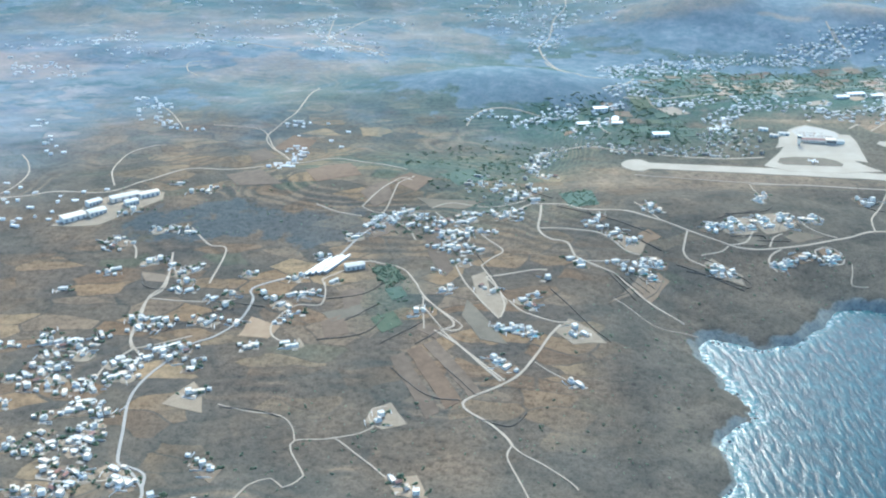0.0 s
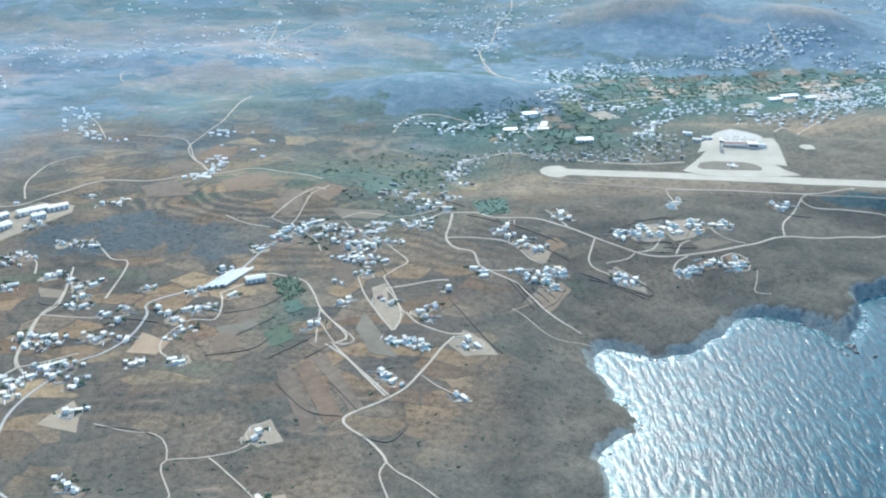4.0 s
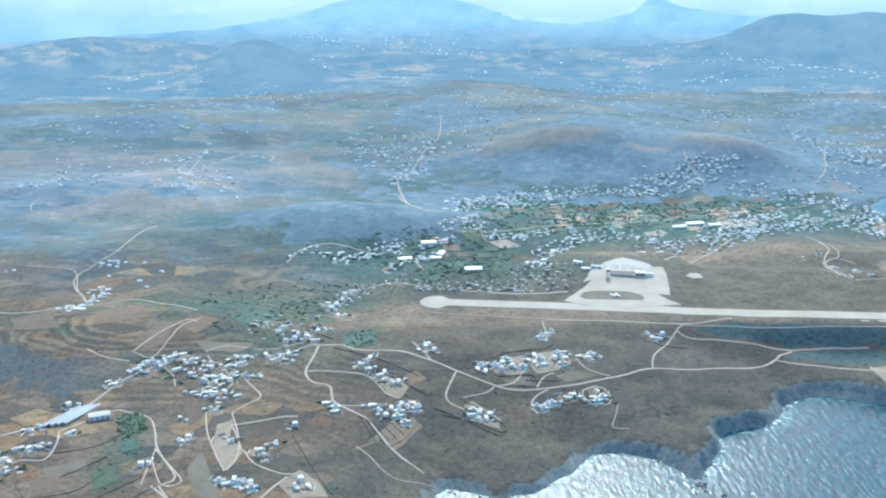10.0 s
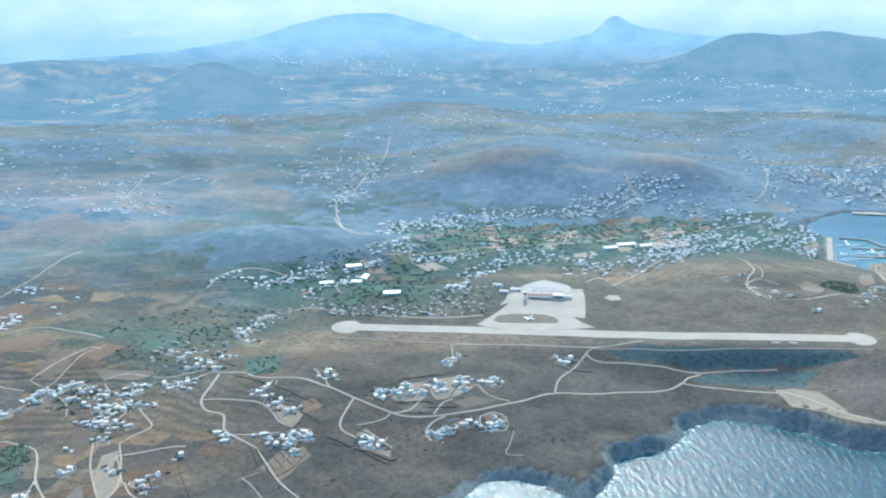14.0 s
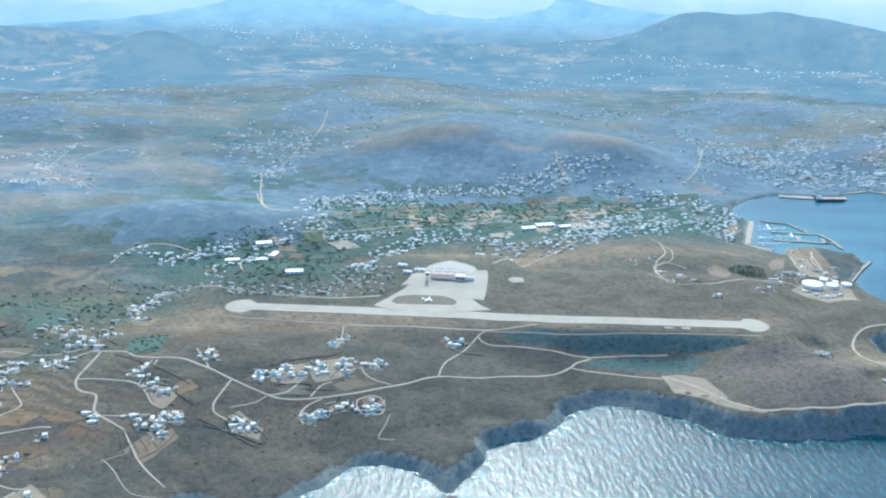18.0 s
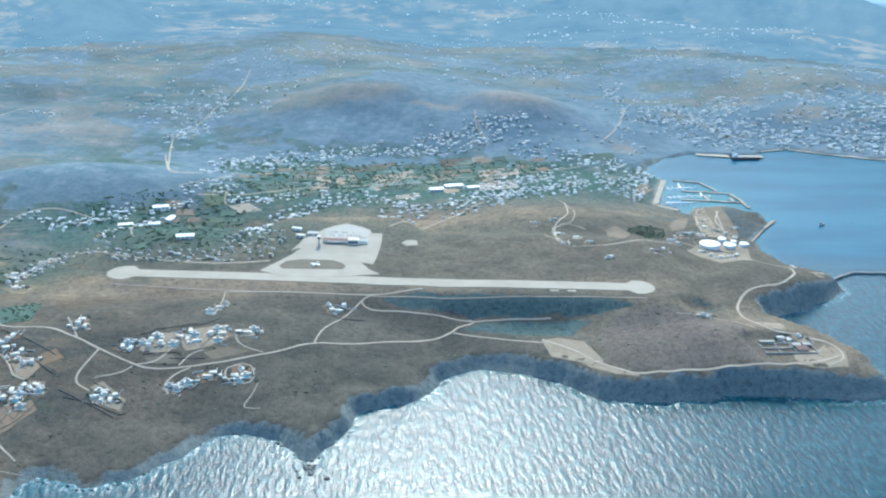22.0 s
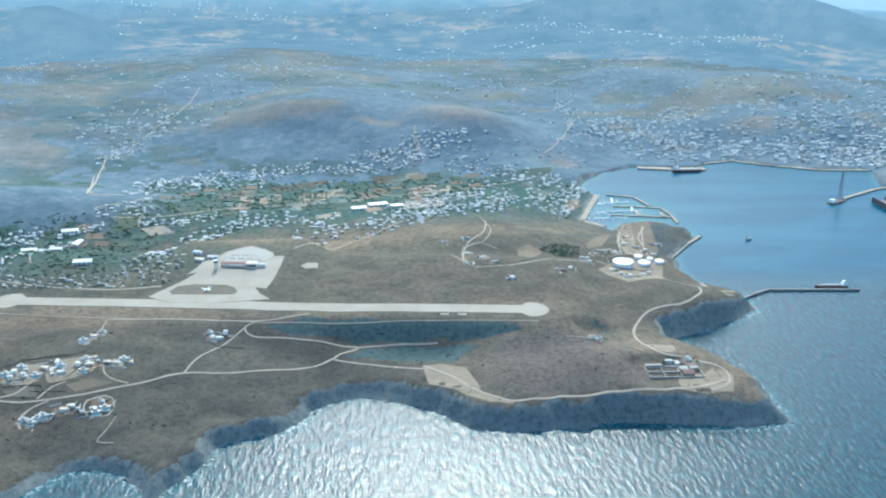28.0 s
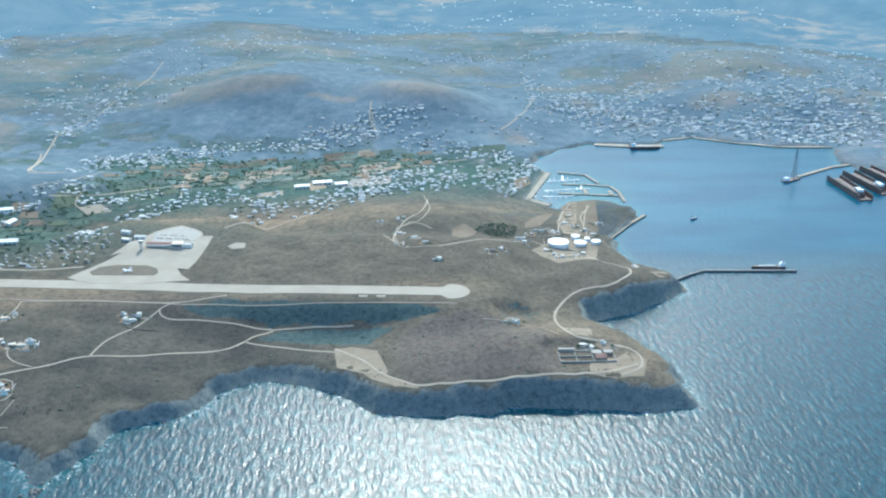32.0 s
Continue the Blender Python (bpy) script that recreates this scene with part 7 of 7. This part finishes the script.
def floating_dock(length, wide):
    d = new("floating_dock")
    part("pontoon", box(-length / 2, -wide / 2, -2, length / 2, wide / 2, 2.5, 0.2), RUST, d)
    for s in (-1, 1):
        part("side_wall", box(-length / 2 + 2, s * wide / 2 - (1.6 if s > 0 else -0.02), 2.5, length / 2 - 2, s * wide / 2 + (-0.02 if s > 0 else 1.6), 12, 0.1), RUST, d)
    part("ship_hull", box(-length * 0.38, -wide * 0.22, 3.2, length * 0.38, wide * 0.22, 9, 1.2), RUST, d, "hull lying in the dock")
    part("deckhouse", box(-length * 0.34, -wide * 0.18, 11, -length * 0.2, wide * 0.18, 16, 0.2), TANK, d)
    return tagged(d, "dark rusty floating dry dock holding a hull", "dry dock", "docks of the shipyard")


dock = floating_dock(150, 30)
dock.matrix_basis = pose(2013, 2050, 0, 0, 0, 91)
for x, y, a in ((2070, 2085, 96), (2128, 2120, 98)):
    copy_thing(dock, pose(x, y, 0, 0, 0, a))


def crane():
    c = new("crane_barge")
    part("barge", box(-34, -8, -2, 14, 8, 2.6, 0.3), RUST, c)
    bm = bmesh.new()
    for i in range(12):
        w0, w1, z0, z1 = 4 - i * 0.28, 4 - (i + 1) * 0.28, 2.6 + i * 5.6, 2.6 + (i + 1) * 5.6
        for sx_, sy_ in ((-1, -1), (1, -1), (1, 1), (-1, 1)):
            a_, b_ = Vector((sx_ * w0, sy_ * w0, z0)), Vector((sx_ * w1, sy_ * w1, z1))
            box(min(a_.x, b_.x) - 0.25, min(a_.y, b_.y) - 0.25, z0, max(a_.x, b_.x) + 0.25, max(a_.y, b_.y) + 0.25, z1, bm=bm)
        box(-w1, -w1, z1 - 0.3, w1, -w1 + 0.5, z1, bm=bm)
        box(-w1, w1 - 0.5, z1 - 0.3, w1, w1, z1, bm=bm)
        box(-w1, -w1, z1 - 0.3, -w1 + 0.5, w1, z1, bm=bm)
    part("lattice_mast", bm, METAL, c)
    part("cabin", box(-30, -5, 2.6, -20, 5, 9, 0.2), TANK, c)
    return tagged(c, "tall dark lattice crane on a harbour barge", "crane")


ob = crane()
ob.matrix_basis = pose(1925, 2130, 0, 0, 0, 30)
deck("breakwater", [(1945, 2150), (2049, 2215), (2120, 2240)], 10, 2.0, STONE, "low breakwater reaching to the crane", "breakwater")


# ---------------------------------------------------------------- cape compound
def compound():
    c = new("walled_compound")
    for x0, y0, x1, y1 in ((-36, -17, 38, -16), (-36, 13, 38, 14), (-36, -16, -35, 13), (-14, -16, -13, 13), (8, -16, 9, 13), (37, -16, 38, 13), (-35, -2, 8, -1)):
        part("wall", box(x0, y0, -6, x1, y1, 1.7, 0.1), PAVING, c)
    for x0, y0, x1, y1, h in ((-34, 14.1, -12, 20, 3), (9.5, 2, 22, 12.5, 3), (24, 3, 36, 12, 3.5)):
        part("building", box(x0, y0, -6, x1, y1, h, 0.1), STONE, c)
        part("roof", tray(x0, y0, h, x1, y1), PAVING, c)
    part("hall", box(11, -12, -6, 26, 0, 3.4, 0.1), STONE, c)
    part("hall_roof", gable(11, -12, 3.4, 26, 0, 2.0), TILE, c, "red tiled hall roof")
    return tagged(c, "ruined walled compound with roofless cells and a red-roofed hall", "compound")


stand(compound(), 1276, 1268, -2, 0.3)

# ---------------------------------------------------------------- sheds, greenhouses, yard
def greenhouse(long_, wide):
    g = new("greenhouse")
    bm = bmesh.new()
    arc = [(wide / 2 * math.cos(math.pi * i / 8), 0.4 + 2.6 * math.sin(math.pi * i / 8)) for i in range(9)]
    rows = [[bm.verts.new((x, y, z)) for y, z in arc] for x in (-long_ / 2, long_ / 2)]
    for i in range(8):
        bm.faces.new((rows[0][i], rows[0][i + 1], rows[1][i + 1], rows[1][i]))
    for r in rows:
        bm.faces.new(r)
    bmesh.ops.recalc_face_normals(bm, faces=bm.faces[:])
    part("film", bm, POLY, g)
    part("base", box(-long_ / 2, -wide / 2, -2, long_ / 2, wide / 2, 0.42), STONE, g)
    for x in (-long_ / 2 - 0.06, long_ / 2 + 0.06):
        part("door", box(x - 0.05, -0.9, 0.42, x + 0.05, 0.9, 2.3), METAL, g)
    return tagged(g, "long white film-covered greenhouse tunnel", "greenhouse", "greenhouses by the road")


gh = greenhouse(62, 7)
stand(gh, -160, 1196, 62, 0.2)
for i in range(1, 4):
    x, y = -160 + i * 8.0, 1196 - i * 1.5 + 4 * i
    copy_thing(gh, pose(x, y, lie(x, y) + 0.2, 0, 0, 62))
stand(shed(26, 12, 5, ROOFING, "large white farm hall by the greenhouses"), -112, 1196, 20, 0.2)
for x, y, a, l_, w_ in ((318, 1925, 12, 30, 15), (272, 1826, 8, 26, 14), (342, 1880, 75, 26, 12), (395, 1712, 5, 30, 15), (330, 1790, 0, 20, 10), (860, 2080, 10, 30, 14), (900, 2110, 12, 40, 16), (940, 2095, 12, 26, 14)):
    stand(shed(l_, w_, 5, TANK, "large shed with a bright white sheet roof"), x, y, a, 0.2)
plate("works_yard", [(-560, 1318), (-530, 1395), (-480, 1450), (-425, 1440), (-420, 1410), (-490, 1318)], SOIL_DUST, 0.35, "pale dusty works yard", "yard", "structure", 16)
for x, y, a, l_, w_ in ((-535, 1345, 40, 34, 18), (-505, 1360, 40, 26, 16), (-520, 1395, 45, 22, 12), (-478, 1412, 35, 44, 14), (-445, 1425, 35, 30, 12), (-462, 1390, 35, 20, 12)):
    stand(shed(l_, w_, 6, ROOFING, "large pale works hall in the dusty yard"), x, y, a, 0.3)


# ---------------------------------------------------------------- dry-stone walls
def stone_wall(points):
    strip("stone_wall", points, 0.8, STONE_DARK, 0.9, 5.0, "dark dry-stone field wall", "wall", "structure")


stone_wall([(-27, 994), (5, 1029)])
stone_wall([(7, 947), (40, 897)])
stone_wall([(46, 854), (74, 843), (92, 866)])
stone_wall([(235, 1130), (269, 1186)])
stone_wall([(219, 1114), (242, 1130)])
stone_wall([(-68, 994), (-19, 1046)])
stone_wall([(-53, 950), (-13, 896), (23, 886)])
stone_wall([(-140, 1105), (-93, 1121), (-61, 1170)])
stone_wall([(-113, 1048), (-76, 1089)])
stone_wall([(-390, 1180), (-372, 1132), (-337, 1133), (-348, 1180)])
stone_wall([(-272, 1069), (-278, 1094), (-213, 1083)])
stone_wall([(-223, 874), (-187, 869), (-162, 858)])
stone_wall([(325, 1182), (365, 1167), (400, 1150), (402, 1167), (374, 1196), (355, 1210)])
stone_wall([(260, 1118), (281, 1140), (298, 1183)])
stone_wall([(395, 1311), (441, 1338), (464, 1347)])
stone_wall([(404, 1269), (451, 1272), (451, 1250)])
stone_wall([(476, 1286), (507, 1340), (511, 1283)])
stone_wall([(268, 1152), (263, 1131)])
stone_wall([(282, 1163), (277, 1141)])
stone_wall([(658, 1478), (649, 1402), (694, 1391)])
stone_wall([(-141, 1007), (-89, 1018), (-65, 1058)])
stone_wall([(220, 1182), (247, 1115)])
stone_wall([(229, 1176), (253, 1122)])
stone_wall([(237, 1169), (259, 1128)])
stone_wall([(249, 1166), (268, 1133)])
stone_wall([(259, 1170), (276, 1143)])
stone_wall([(269, 1176), (283, 1155)])
stone_wall([(316, 1197), (392, 1144)])
stone_wall([(392, 1144), (396, 1172), (374, 1188)])
stone_wall([(173, 1365), (256, 1303), (295, 1268)])
stone_wall([(249, 1281), (302, 1229)])
stone_wall([(215, 1345), (237, 1290), (264, 1279)])
stone_wall([(410, 1327), (472, 1345), (492, 1368)])
stone_wall([(439, 1261), (485, 1261)])
stone_wall([(129, 1438), (171, 1397)])
stone_wall([(27, 1297), (57, 1212), (82, 1121)])
stone_wall([(142, 1132), (177, 1050), (200, 1006)])
